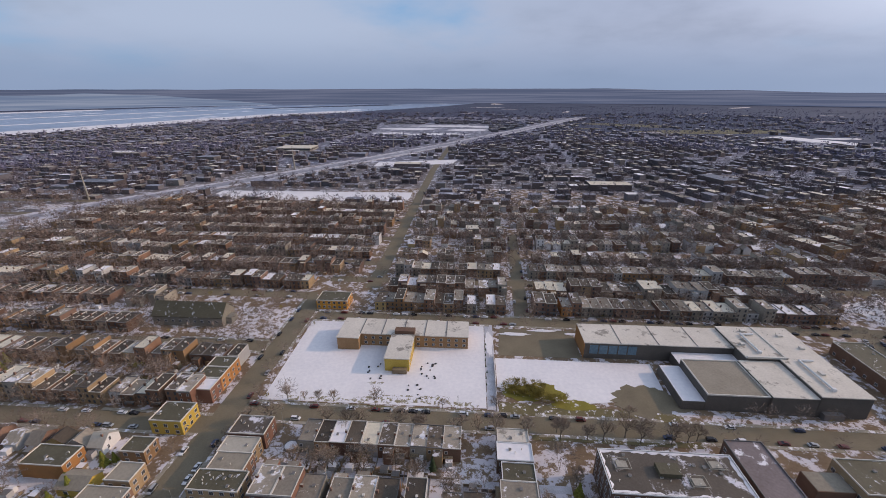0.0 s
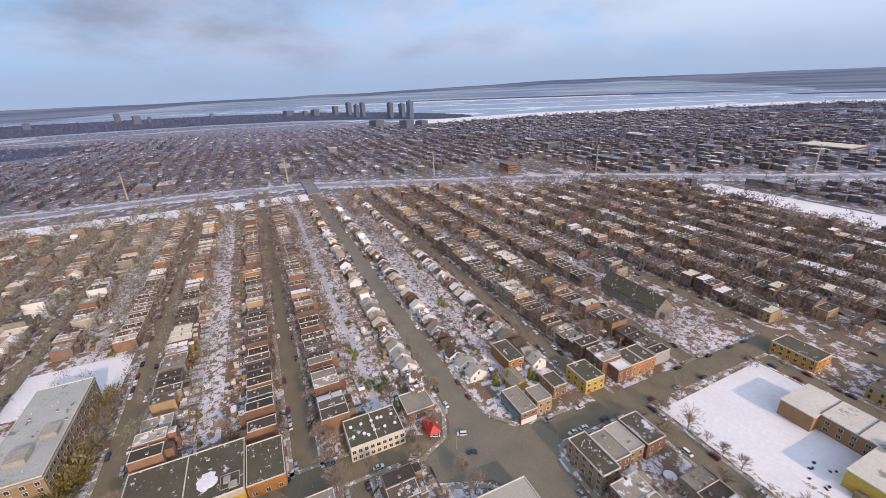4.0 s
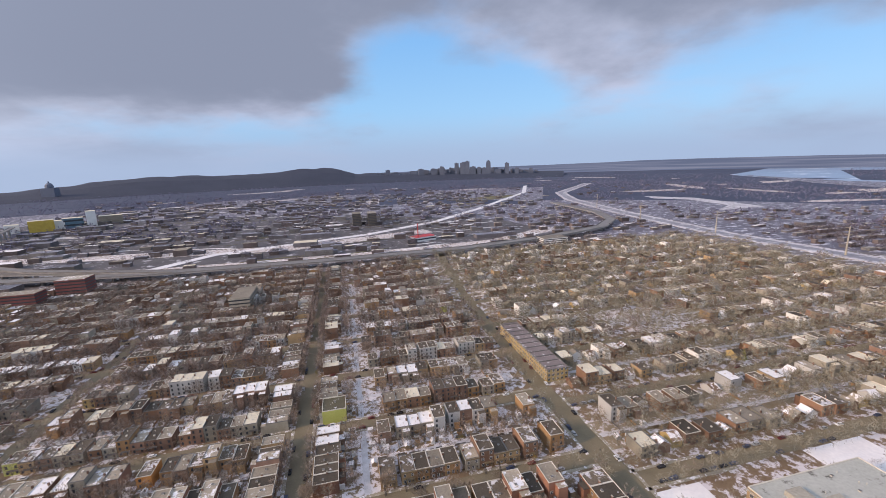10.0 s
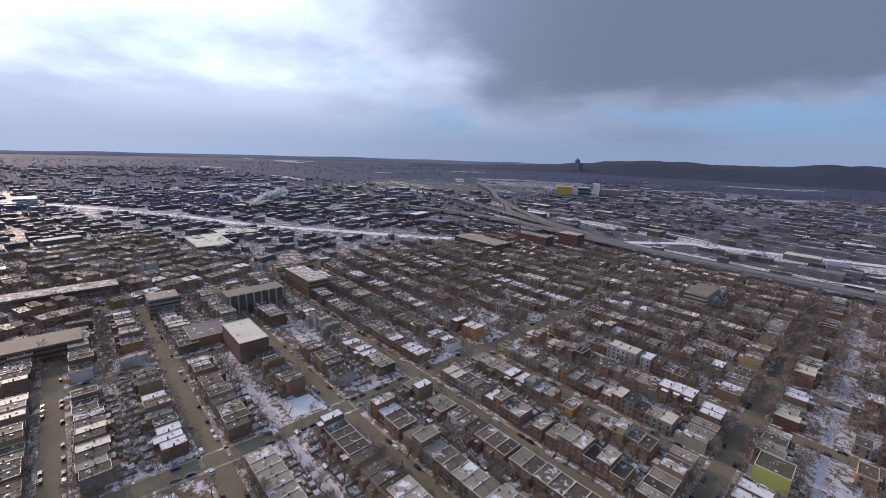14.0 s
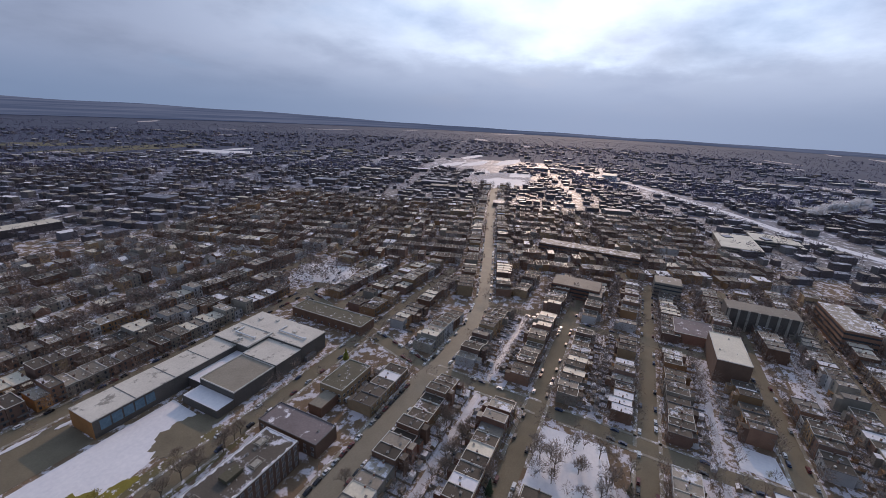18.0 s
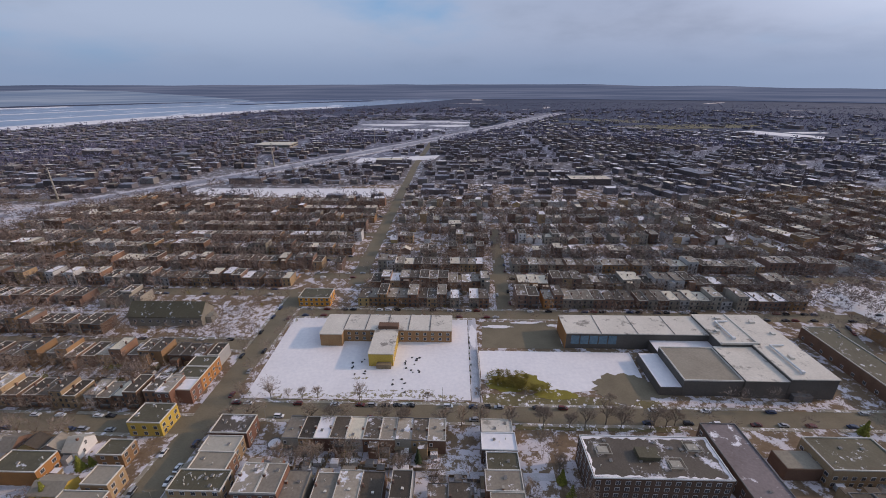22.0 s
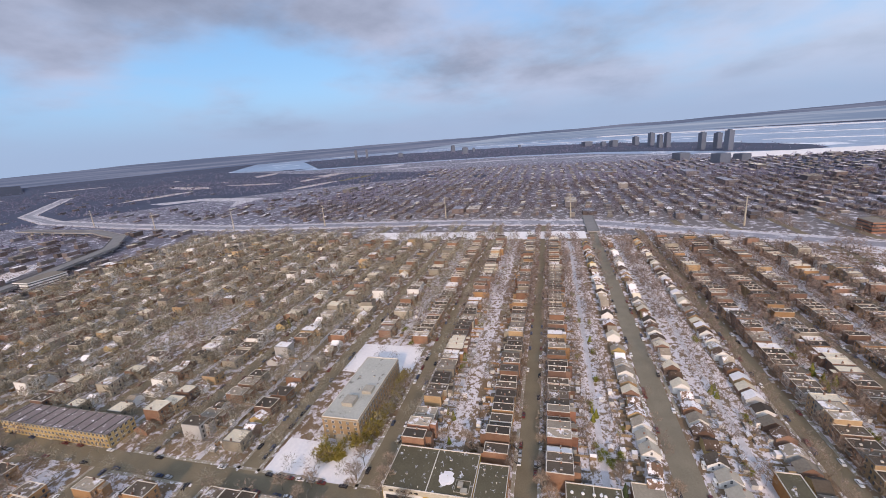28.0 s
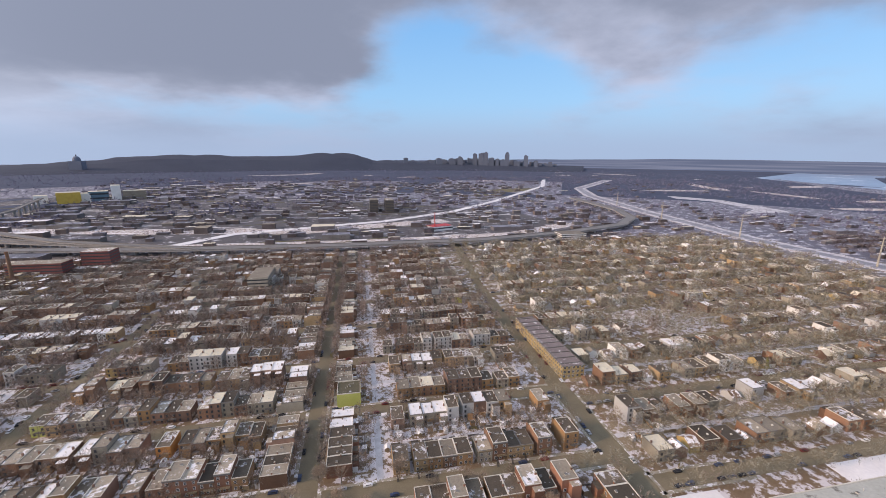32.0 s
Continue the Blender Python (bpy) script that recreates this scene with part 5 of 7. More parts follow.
for x, y, facing, w, deep, style, q in lots:
    r = random.Random(int(x * 13 + y * 7))
    gable = style == "gable" or (style == "mixed" and q < 0.3)
    far = math.hypot(x, y)
    if CLOSE < far < NEAR:
        m = pose(x, y, 0, 0, 0, facing)
        if gable:
            k = r.choice((0, 0, 1, 2, 3, 4, 4, 5))
            m = m @ pose(0, r.uniform(-0.8, 1.8), 0, 0, 0, r.uniform(-2, 2))
            if r.random() < 0.4:
                m = m @ pose(0, 4.75, 0, 0, 0, 90) @ pose(0, -4.75, 0)
            key = ("gable", k)
        else:
            k = r.choice((0, 0, 0, 1, 2, 2, 3, 4, 5, 6, 6, 7, 8, 9, 9)) if style == "flat" else r.choice((0, 1, 2, 6, 8))
            turned = radians(facing)
            run = random.Random(int((x * math.cos(turned) + y * math.sin(turned)) // 30) * 91 + int((y * math.cos(turned) - x * math.sin(turned)) // 8) * 7 + int(facing))
            if style == "flat" and r.random() < 0.68:
                k = run.choice((0, 0, 1, 2, 3, 4, 6, 7, 9))
            key = ("flat", k)
        if key not in protos:
            if gable:
                protos[key] = gable_house(k, *GABLES[k])
            else:
                s, wall, roof, flash, ell = FLATS[k]
                protos[key] = flat_house(k, s, wall, roof, M_FLASH if flash else M_FLASH2, ell, k in (0, 2, 3, 7, 9))
            protos[key].matrix_basis = m
        else:
            copy_thing(protos[key], m @ Matrix.Diagonal((w / 7.0 if not gable else r.uniform(0.9, 1.05), deep / 12.5 if not gable else r.uniform(0.85, 1.05), r.uniform(0.98, 1.04) if not gable else r.uniform(0.88, 1.22), 1)))
        continue
    if r.random() < (0.14 if style == "mixed" else 0.05):
        continue
    back = r.uniform(-0.5, 3.5) if style == "mixed" else r.uniform(-0.6, 0.6)
    mid.put(x - back * math.sin(radians(facing)), y + back * math.cos(radians(facing)), facing)
    hw = w / 2 - 0.02
    if gable:
        h, rise, d, hw = r.uniform(3.4, 4.9), r.uniform(2.2, 3.3), 9.5, min(hw, 3.1)
        if r.random() < 0.4:
            s, c = math.sin(radians(facing)) * 4.75, math.cos(radians(facing)) * 4.75
            mid.put(x - s + c, y + c + s, facing + 90)
        wall, roof = r.choice((0, 1, 2, 5, 5, 6, 17)), r.choice((9, 9, 7, 8, 8, 10, 11))
        mid.add([(-hw, 0, -0.2), (hw, 0, -0.2), (hw, d, -0.2), (-hw, d, -0.2), (-hw, 0, h), (hw, 0, h), (hw, d, h), (-hw, d, h), (-hw, d / 2, h + rise), (hw, d / 2, h + rise)], [(0, 1, 5, 4), (1, 2, 6, 9, 5), (2, 3, 7, 6), (3, 0, 4, 8, 7)], [wall] * 4)
        o = 0.4
        mid.add([(-hw - o, -o, h - 0.2), (hw + o, -o, h - 0.2), (hw + o, d / 2, h + rise + 0.15), (-hw - o, d / 2, h + rise + 0.15), (hw + o, d + o, h - 0.2), (-hw - o, d + o, h - 0.2)], [(0, 1, 2, 3), (3, 2, 4, 5)], [roof, roof])
        continue
    h = 3.2 * r.choice((2, 2, 2, 2, 3)) + r.uniform(0.2, 1.1)
    d, wall = deep + r.uniform(-1.5, 1.0), r.choice((0, 1, 1, 2, 3, 3, 3, 6, 6, 5)) if style == "mixed" else r.choice((0, 0, 0, 0, 1, 1, 1, 1, 1, 2, 3, 3, 6, 4, 4, 15 if x < -130 and -150 < y < 160 and far < 260 else 3))
    p = r.random()
    turned = radians(facing)
    run = random.Random(int((x * math.cos(turned) + y * math.sin(turned)) // 26) * 131 + int((y * math.cos(turned) - x * math.sin(turned)) // 8) * 17 + int(facing))
    if style == "flat" and r.random() < 0.62:
        p, wall = run.random(), run.choice((0, 0, 0, 1, 1, 2, 3, 4, 6))
        h = 3.2 * run.choice((2, 2, 2, 3)) + run.uniform(0.3, 0.9) + r.uniform(-0.15, 0.15)
    if style == "flat" and y < -90 and x > -60:
        p = min(0.99, p * 1.14)
    wall = accent.get((x, y), wall)
    if y > 235:
        p = p * 1.12 if p < 0.8 else min(0.99, p + 0.03)
    # paler roof mix: light real roofs and a sun patch put into colour
    if style == "mixed" and x < -120:
        p = 0.28 + 0.72 * p
    roof = 7 if p < 0.58 else 8 if p < 0.87 else 10 if p < 0.95 else 11
    mid.box(-hw, hw, 0, d, -0.2, h, wall, roof)
    mid.rim(-hw, hw, 0, d, h, h + 0.35, 0.24, 12 if r.random() < 0.5 else 13)
    if r.random() < 0.5:
        mid.box(-hw, 0.5, d, d + 3, -0.2, h - 1.1, wall, roof)
    mid.box(-hw + 0.4, -hw + 1.2, d * 0.5, d * 0.5 + 0.7, h, h + 1.5, 0)
    for s in range(int(h / 3.2)):
        if far > 430:
            break
        for xx in (-hw * 0.55, hw * 0.55):
            mid.box(xx - 0.55, xx + 0.55, -0.07, 0.0, 0.9 + 3.2 * s, 2.6 + 3.2 * s, 14)
        mid.box(hw * 0.5 - 0.6, hw * 0.5 + 0.6, d, d + 0.07, 0.9 + 3.2 * s, 2.6 + 3.2 * s, 14)
    if far < 480:
        mid.box(0.2, 1.1, d * 0.3, d * 0.3 + 0.9, h, h + 0.6, 12).box(-0.9, -0.6, d * 0.7, d * 0.7 + 0.3, h, h + 0.9, 12)
        if r.random() < 0.6:
            mid.box(-hw * 0.2, hw, -1.6, 0, 3.1, 3.25, 13).box(-hw * 0.2, hw, -1.6, -1.52, 3.25, 4.2, 13)
        if r.random() < 0.55:
            mid.box(-hw * 0.8, hw * 0.2, d, d + 1.8, 3.1, 3.25, 4).box(-hw * 0.8, hw * 0.2, d + 1.7, d + 1.8, 0, 4.1, 4)
        if r.random() < 0.4:
            sx, sd = r.uniform(-1.5, 1.5), d + r.uniform(5.5, 7.5)
            mid.box(sx - 1.3, sx + 1.3, sd, sd + 2.2, -0.1, 2.4, r.choice((4, 5, 6)), r.choice((11, 7, 8)))
    if far < 330:
        mid.box(hw - 0.05, hw + 0.03, d, d + 8.5, -0.1, 1.3, r.choice((4, 13, 13)))
thing("row_houses", "rows of flat-roofed brick houses and cottages", "houses", kind="stuff", data=mid.made("row_houses", [M_DULLBRICK] + M_BRICKS[1:] + [M_TAN, M_WHITE, M_SIDING[0], M_TAR, M_GRAVEL, M_SHINGLE, M_PALE, M_SNOW, M_FLASH, M_FLASH2, M_GLASS, M_ORANGE, M_GREEN, M_OCHRE]))

# ---- landmarks ----
BIGWIN = Heap().box(-0.9, 0.9, -0.05, 0.06, -0.95, 0.95, 0).box(-0.78, -0.04, -0.08, -0.04, -0.82, 0.82, 1).box(0.04, 0.78, -0.08, -0.04, -0.82, 0.82, 1).made("window", [M_WHITE, M_GLASS])


def glazed(ob, x0, x1, y0, y1, floors, z0, step, sides, pitch, data=None):
    """Rows of windows on the named sides of a block, each a part of it."""
    for side in sides:
        if side in "ns":
            a, b, fixed, turn = x0, x1, (y0 if side == "s" else y1), (0 if side == "s" else 180)
        else:
            a, b, fixed, turn = y0, y1, (x1 if side == "e" else x0), (90 if side == "e" else -90)
        n = max(1, int((b - a - 1.5) / pitch))
        for f in range(floors):
            for k in range(n):
                c = a + (b - a) * (k + 0.5) / n
                px, py = (c, fixed) if side in "ns" else (fixed, c)
                child("window", data or BIGWIN, ob, px, py, z0 + step * f, turn)


FOOTPRINTS = [(-80, 10, 180, 229), (65, 196, 160, 228), (-206, -150, 218, 240)]


def block(name, label, x0, x1, y0, y1, h, wall, roof, floors=2, sides="nsew", pitch=4.0, flash=M_FLASH, category="building", step=3.3, vents=0, data=None):
    ob = thing(name, label, category, at=((x0 + x1) / 2, (y0 + y1) / 2, 0))
    FOOTPRINTS.append((x0 - 2, x1 + 2, y0 - 2, y1 + 2))
    w, d = (x1 - x0) / 2, (y1 - y0) / 2
    part("wall", Heap().box(-w, w, -d, d, -0.2, h).made("wall", [wall]), ob)
    part("roof", Heap().box(-w + 0.3, w - 0.3, -d + 0.3, d - 0.3, h, h + 0.08).made("roof", [roof]), ob)
    part("parapet", Heap().rim(-w, w, -d, d, h, h + 0.55, 0.3).made("parapet", [flash]), ob)
    if floors:
        glazed(ob, -w, w, -d, d, floors, 1.9, step, sides, pitch, data)
    r = random.Random(int(x0 * 3 + y0))
    for k in range(vents):
        child("roof_vent" if k % 3 else "roof_unit", VENT if k % 3 else HATCH, ob, r.uniform(-w + 2, w - 2), r.uniform(-d + 2, d - 2), h + 0.06)
    return ob


M_UMBER = material("umber_brick", (0.105, 0.062, 0.042), (0.170, 0.104, 0.070), 0.9, 1.5, vary=0.15)
M_MAUVE = material("mauve_grey_roof", (0.150, 0.120, 0.118), (0.235, 0.192, 0.190), 0.85, 0.6, speck=0.06, speck_colour=SNOW, speck_scale=0.2)


def drift(x0, x1, y0, y1, z, seed):
    """Snow lying along the inside of a parapet, its inner edge uneven."""
    r = random.Random(seed)
    heap = Heap()
    for ax, ay, bx, by, nx, ny in ((x0, y0, x1, y0, 0, 1), (x1, y0, x1, y1, -1, 0), (x1, y1, x0, y1, 0, -1), (x0, y1, x0, y0, 1, 0)):
        n = int(math.hypot(bx - ax, by - ay) / 1.6)
        deep = [r.uniform(0.15, 1.3) for k in range(n + 1)]
        verts = []
        for k in range(n + 1):
            x, y = ax + (bx - ax) * k / n, ay + (by - ay) * k / n
            verts += [(x, y, z + 0.3), (x + nx * deep[k], y + ny * deep[k], z)]
        heap.add(verts, [(2 * k, 2 * k + 2, 2 * k + 3, 2 * k + 1) for k in range(n)], [0] * n)
    return heap.made("snow_drift", [M_SNOW])


school = thing("school", "long brick school with a pale roof and a yellow wing", "school", at=(-35, 204, 0))
part("wall", Heap().box(-39, 39, 4, 21, -0.2, 8).box(-39, -26, -1, 4, -0.2, 8).made("wall", [M_TAN]), school, "tan brick wall")
part("roof", Heap().box(-39.3, 39.3, 3.7, 21.3, 8, 8.5).box(-39.3, -25.7, -1.3, 3.7, 8, 8.5).made("roof", [M_HALLROOF]), school, "pale flat roof")
for x in (-26, -13, 0, 13, 26):
    part("roof_seam", Heap().box(x - 0.25, x + 0.25, 3.7, 21.3, 8.5, 8.75).made("roof_seam", [M_FLASH2]), school)
part("wing", Heap().box(-6.5, 7, -19.5, 4, -0.2, 8).made("wing", [M_YELLOW]), school, "yellow brick wing")
part("wing_roof", Heap().box(-6.8, 7.3, -19.8, 3.6, 8, 8.45).made("wing_roof", [M_HALLROOF]), school)
part("stair_head", Heap().box(-5, 7, 4.5, 9, 8.5, 10.6).made("stair_head", [M_BRICKS[1]]), school)
part("entrance", Heap().box(-2, 6, -22, -19.5, -0.2, 2.8).made("entrance", [M_WOOD]), school)
glazed(school, -39, 39, 4, 21, 2, 2.3, 3.4, "sn", 4.4)
glazed(school, -6.5, 7, -19.5, 4, 2, 2.3, 3.4, "ew", 4.4)
for k in range(6):
    child("roof_vent", VENT, school, 6.2, -17 + 3.3 * k, 8.45)

college = thing("college", "grey college halls with pale roofs and blue glass front", "college", at=(131, 195, 0))
part("wall", Heap().box(-60, 21.5, 9, 29, -0.2, 10).made("wall", [M_SLATE]), college, "dark grey wing")
part("roof", Heap().box(-60.3, 21.4, 8.7, 29.3, 10, 10.5).made("roof", [M_HALLROOF]), college, "pale membrane roof")
for x in (-40, -19, 2):
    part("roof_seam", Heap().box(x - 0.2, x + 0.2, 8.7, 29.3, 10.5, 10.7).made("roof_seam", [M_FLASH2]), college)
part("end_wall", Heap().box(-60.25, -60, 8.9, 29.1, 0, 10).made("end_wall", [M_ORANGE]), college, "orange brick end wall")
for k in range(5):
    part("glass_bay", Heap().box(-57 + 5.4 * k, -52.4 + 5.4 * k, 8.8, 9.0, 3.2, 8.8).made("glass_bay", [M_BLUEGLASS]), college, "blue glass panel")
part("hall", Heap().box(21.5, 61, -2, 29, -0.2, 11.5).box(38, 61, -31, -2, -0.2, 11.5).made("hall", [M_SLATE]), college, "taller grey hall")
part("hall_roof", Heap().box(21.3, 61.3, -2.2, 29.3, 11.5, 12).box(38, 61.3, -31.3, -2.2, 11.5, 12).made("hall_roof", [M_HALLROOF]), college)
part("hall_ridge", Heap().box(21.5, 42, -2.6, -1.4, 12, 12.9).box(41, 42, -2.6, 29, 12, 12.5).made("hall_ridge", [M_FLASH]), college)
part("pool_hall", Heap().box(17, 37.8, -31, -2.4, -0.2, 10).made("pool_hall", [M_SLATE]), college)
part("pool_roof", Heap().box(17, 37.8, -31, -2.4, 10, 10.4).made("pool_roof", [M_HALLROOF]), college)
part("gymnasium", Heap().box(-12, 16.8, -30, -2, -0.2, 9).made("gymnasium", [M_SLATE]), college)
part("gymnasium_roof", Heap().box(-11.7, 16.5, -29.7, -2.3, 9, 9.15).made("gymnasium_roof", [M_BAREGRAVEL]), college, "grey gravel roof")
part("gymnasium_parapet", Heap().rim(-12, 16.8, -30, -2, 9, 9.7, 0.5).made("gymnasium_parapet", [M_FLASH]), college)
part("low_wing", Heap().box(-23, -12.2, -30, -2, -0.2, 5).made("low_wing", [M_SLATE]), college)
part("low_roof", Heap().box(-22.7, -12.2, -29.7, -2.3, 5, 5.1).made("low_roof", [M_SNOW]), college, "snow-covered low roof")
part("link", Heap().box(-12, 21.4, -1.8, 8.8, -0.2, 6).made("link", [M_SLATE]), college)
part("link_roof", Heap().box(-12, 21.4, -1.8, 8.8, 6, 6.2).made("link_roof", [M_SNOW]), college)
for x, y0, y1, z in ((30.5, 3, 20, 12.0), (46, -26, -4, 12.0)):
    part("roof_duct", Heap().tube((x, y0, z + 0.8), (x, y1, z + 0.8), 0.55, 0.55, 8).tube((x, y1, z + 0.8), (x + 7, y1, z + 0.8), 0.55, 0.55, 8).box(x - 0.8, x + 0.8, y0 - 1.4, y0, z, z + 1.6).made("roof_duct", [M_WHITE]), college, "white roof duct")
for x, y, w, d in ((52, 20, 3, 2), (56, 8, 2.2, 2.2), (34, 24, 2.4, 1.8), (50, -14, 2, 3), (26, 10, 2, 2)):
    part("roof_unit", Heap().box(x - w / 2, x + w / 2, y - d / 2, y + d / 2, 12, 13.1).made("roof_unit", [M_FLASH]), college, "pale roof unit")
part("porch", Heap().box(40, 49, -33.5, -31, -0.2, 3.4).made("porch", [M_FLASH2]), college)
for k in range(9):
    r = random.Random(k)
    child("roof_vent", VENT, college, r.uniform(24, 59), r.uniform(2, 27), 12)

apartment = block("apartment_house", "dark brown brick apartment house, tar roof edged with snow", 56, 106, 106, 125.5, 13.2, M_UMBER, M_SNOWYTAR, 4, "nsew", 3.4, M_WHITE, vents=22, step=3.15)
part("snow_drift", drift(-24.4, 24.4, -9.2, 9.2, 13.28, 5), apartment, "thick irregular snow along the parapet")
for x0, y0 in ((-21, 0), (4, -6), (14, 2)):
    part("plant_frame", Heap().rim(x0, x0 + 6, y0, y0 + 5, 14.2, 14.4, 0.2).box(x0 + 0.2, x0 + 0.5, y0 + 0.2, y0 + 0.5, 13.2, 14.2).box(x0 + 5.5, x0 + 5.8, y0 + 4.5, y0 + 4.8, 13.2, 14.2).box(x0 + 1, x0 + 5, y0 + 1, y0 + 4, 13.3, 14.0).made("plant_frame", [M_CONCRETE]), apartment)
part("lift_house", Heap().box(-6, 2, -2, 3, 13.2, 15.2).made("lift_house", [M_BARETAR]), apartment)
block("parish_hall", "long plain hall with a purplish grey roof", 112, 127, 101, 138.5, 8, M_UMBER, M_MAUVE, 2, "ew", 4.5, M_FLASH2, vents=2)
inst = block("institute", "buff brick institute with tall windows beside the avenue", 149, 177, 115, 131, 9, M_BRICKS[2], M_BARETAR, 2, "nsew", 3.0, vents=4)
part("annex", Heap().box(-28, -14.2, -5, 4, -0.2, 6).made("annex", [M_BRICKS[1]]), inst)
part("annex_roof", Heap().box(-27.7, -14.4, -4.7, 3.7, 6, 6.15).made("annex_roof", [M_BAREGRAVEL]), inst)
block("shop_row", "long flat shop building with dark roof and white edge", 216, 233, 151, 218, 7.5, M_BRICKS[1], M_BARETAR, 1, "ew", 6, vents=6)

hosp = block("institution", "long buff brick institution of four storeys with a pale green roof", -234, -169, -117, -94, 14.5, M_BRICKS[2], material("green_grey_roof", (0.33, 0.335, 0.30), (0.45, 0.45, 0.41), 0.85, 0.5, speck=0.06, speck_colour=(0.12, 0.115, 0.10), speck_scale=0.13), 4, "nsew", 3.6, category="hospital", vents=14)
part("lift_house", Heap().box(14, 22, -4, 3, 14.5, 17).made("lift_house", [M_CONCRETE]), hosp)
part("stair_house", Heap().box(2, 9, 3, 9, 14.5, 16.5).made("stair_house", [M_CONCRETE]), hosp)
part("cornice", Heap().box(-32.9, 32.9, -11.9, 11.9, 13.4, 13.9).made("cornice", [M_CONCRETE]), hosp)
part("entrance", Heap().box(32.5, 35, -3, 3, -0.2, 4).made("entrance", [M_CONCRETE]), hosp)
shop = block("supermarket", "flat supermarket with a dark roof and a yellow front", -163, -136, -67, -24, 7, M_YELLOW, M_BARETAR, 0, vents=8, category="shop")
part("roof_divider", Heap().box(-13.2, 13.2, -0.2, 0.2, 7.05, 7.5).made("roof_divider", [M_FLASH]), shop)
part("snow_mound", Heap().poly(blob(4, 8, 4.6, 3.4, 91, 22), 7.03, 7.2).poly(blob(4.4, 8.2, 3.0, 2.0, 92, 18), 7.1, 7.42).made("snow_mound", [M_SNOW]), shop, "melting patch of snow")
part("plant_frame", Heap().rim(5, 12, 13, 20, 8.2, 8.4, 0.2).box(5.5, 8.5, 14, 16.5, 7.1, 8.1).box(9, 11.5, 16, 19, 7.1, 8.3).made("plant_frame", [M_CONCRETE]), shop)
part("shop_window", Heap().box(13.6, 13.68, -20, -3, 0.7, 3.0).made("shop_window", [M_GLASS]), shop)
part("fascia", Heap().box(13.5, 13.75, -21.3, 21.3, 4.7, 7.0).made("fascia", [M_SIDING[2]]), shop, "cream sign band")
for k, (y, w) in enumerate(((-17, 2.2), (-13.5, 1.6), (-10.8, 2.6), (-7, 1.4), (-4.6, 2.0))):
    part("sign_bar", Heap().box(13.75, 13.82, y - w / 2, y + w / 2, 5.4, 6.3).made("sign_bar", [M_IRON]), shop, "dark bar of lettering")
part("white_front", Heap().box(13.5, 13.6, -21.3, -1.5, 0.2, 4.6).made("white_front", [M_WHITE]), shop, "white-painted front")
part("shop_window", Heap().box(13.6, 13.68, 1, 19, 0.7, 2.6).made("shop_window", [M_GLASS]), shop)
for k in range(3, 6):
    part("awning", Heap().box(13.5, 14.5, -19.5 + 6.6 * k, -14.5 + 6.6 * k, 3.1, 3.5).made("awning", [M_YELLOW]), shop)
block("corner_shop", "buff brick corner shop with a dark roof", -158, -136, -23.5, -9, 6.5, M_ORANGE, M_BARETAR, 1, "esn", 4, vents=6, category="shop")
ter = block("terrace", "cream terrace with dark windows and a black roof", -152, -135, 17, 41, 7.6, M_SIDING[2], M_BARETAR, 2, "ew", 2.4)
for k in range(5):
    for x in (-3.4, 2.6):
        child("roof_vent", Heap().turned(0, 0, [(0.75, 0), (0.75, 0.35), (0.5, 0.7), (0.15, 0.8)], 10).made("roof_vent", [M_WHITE]), ter, x, -9.4 + 4.7 * k, 7.68)
part("roof_divider", Heap().box(-8.2, 8.2, -0.2, 0.2, 7.65, 8.1).made("roof_divider", [M_FLASH]), ter)
for k in range(3):
    part("snow_patch", Heap().poly(blob(-4 + 4 * k, 3 - 3 * k, 1.2, 0.7, 95 + k, 14), 7.66, 7.74).made("snow_patch", [M_SNOW]), ter)
tent = thing("shop_canopy", "bright red pitched canopy in front of a corner shop", "canopy", at=(-136, 54, 0))
part("canopy", Heap().add([(-5, -3, 2.8), (5, -3, 2.8), (5, 3, 2.8), (-5, 3, 2.8), (-4, 0, 6.4), (3, 0, 6.4)], [(0, 1, 5, 4), (1, 2, 5), (2, 3, 4, 5), (3, 0, 4), (3, 2, 1, 0)], [0] * 5).made("canopy", [M_RED]), tent, "red cloth")
for x, y in ((-4.6, -2.6), (4.6, -2.6), (4.6, 2.6), (-4.6, 2.6)):
    part("post", Heap().box(x - 0.12, x + 0.12, y - 0.12, y + 0.12, 0, 2.8).made("post", [M_IRON]), tent)
block("store", "low brown store behind a red canopy", -160, -146, 46, 60, 4.5, M_BRICKS[1], M_BAREGRAVEL, 1, "e", 3)
long_t = block("terrace", "long yellow terrace of three storeys with a ribbed dark roof", -157, -140, -335, -244, 9.2, M_OCHRE, M_MAUVE, 3, "en", 3.0, M_FLASH2)
for k in range(11):
    part("party_wall", Heap().box(-8.5, 8.5, -42 + 8.3 * k - 0.15, -42 + 8.3 * k + 0.15, 9.2, 9.95).made("party_wall", [M_FLASH2]), long_t)
block("apartment_house", "lime green rendered house end beside a snowy lane", 1, 15.5, -254, -239, 9, M_GREEN, M_BARETAR, 0, vents=2, category="house")
block("warehouse", "tall brown brick storage block with a pale roof", 286, 329, -103, -83, 16, M_UMBER, M_PALE, 0, vents=5)
block("factory", "red brick factory wing beside a storage block", 332, 362, -90, -62, 8, M_BRICKS[0], M_MAUVE, 2, "ns", 5)
block("house", "brick house with a trodden snowy roof beside a lawn", 17.5, 31, 132.6, 140, 6.6, M_BRICKS[1], M_HALLROOF, 2, "nsew", 3.2, category="house", vents=5)
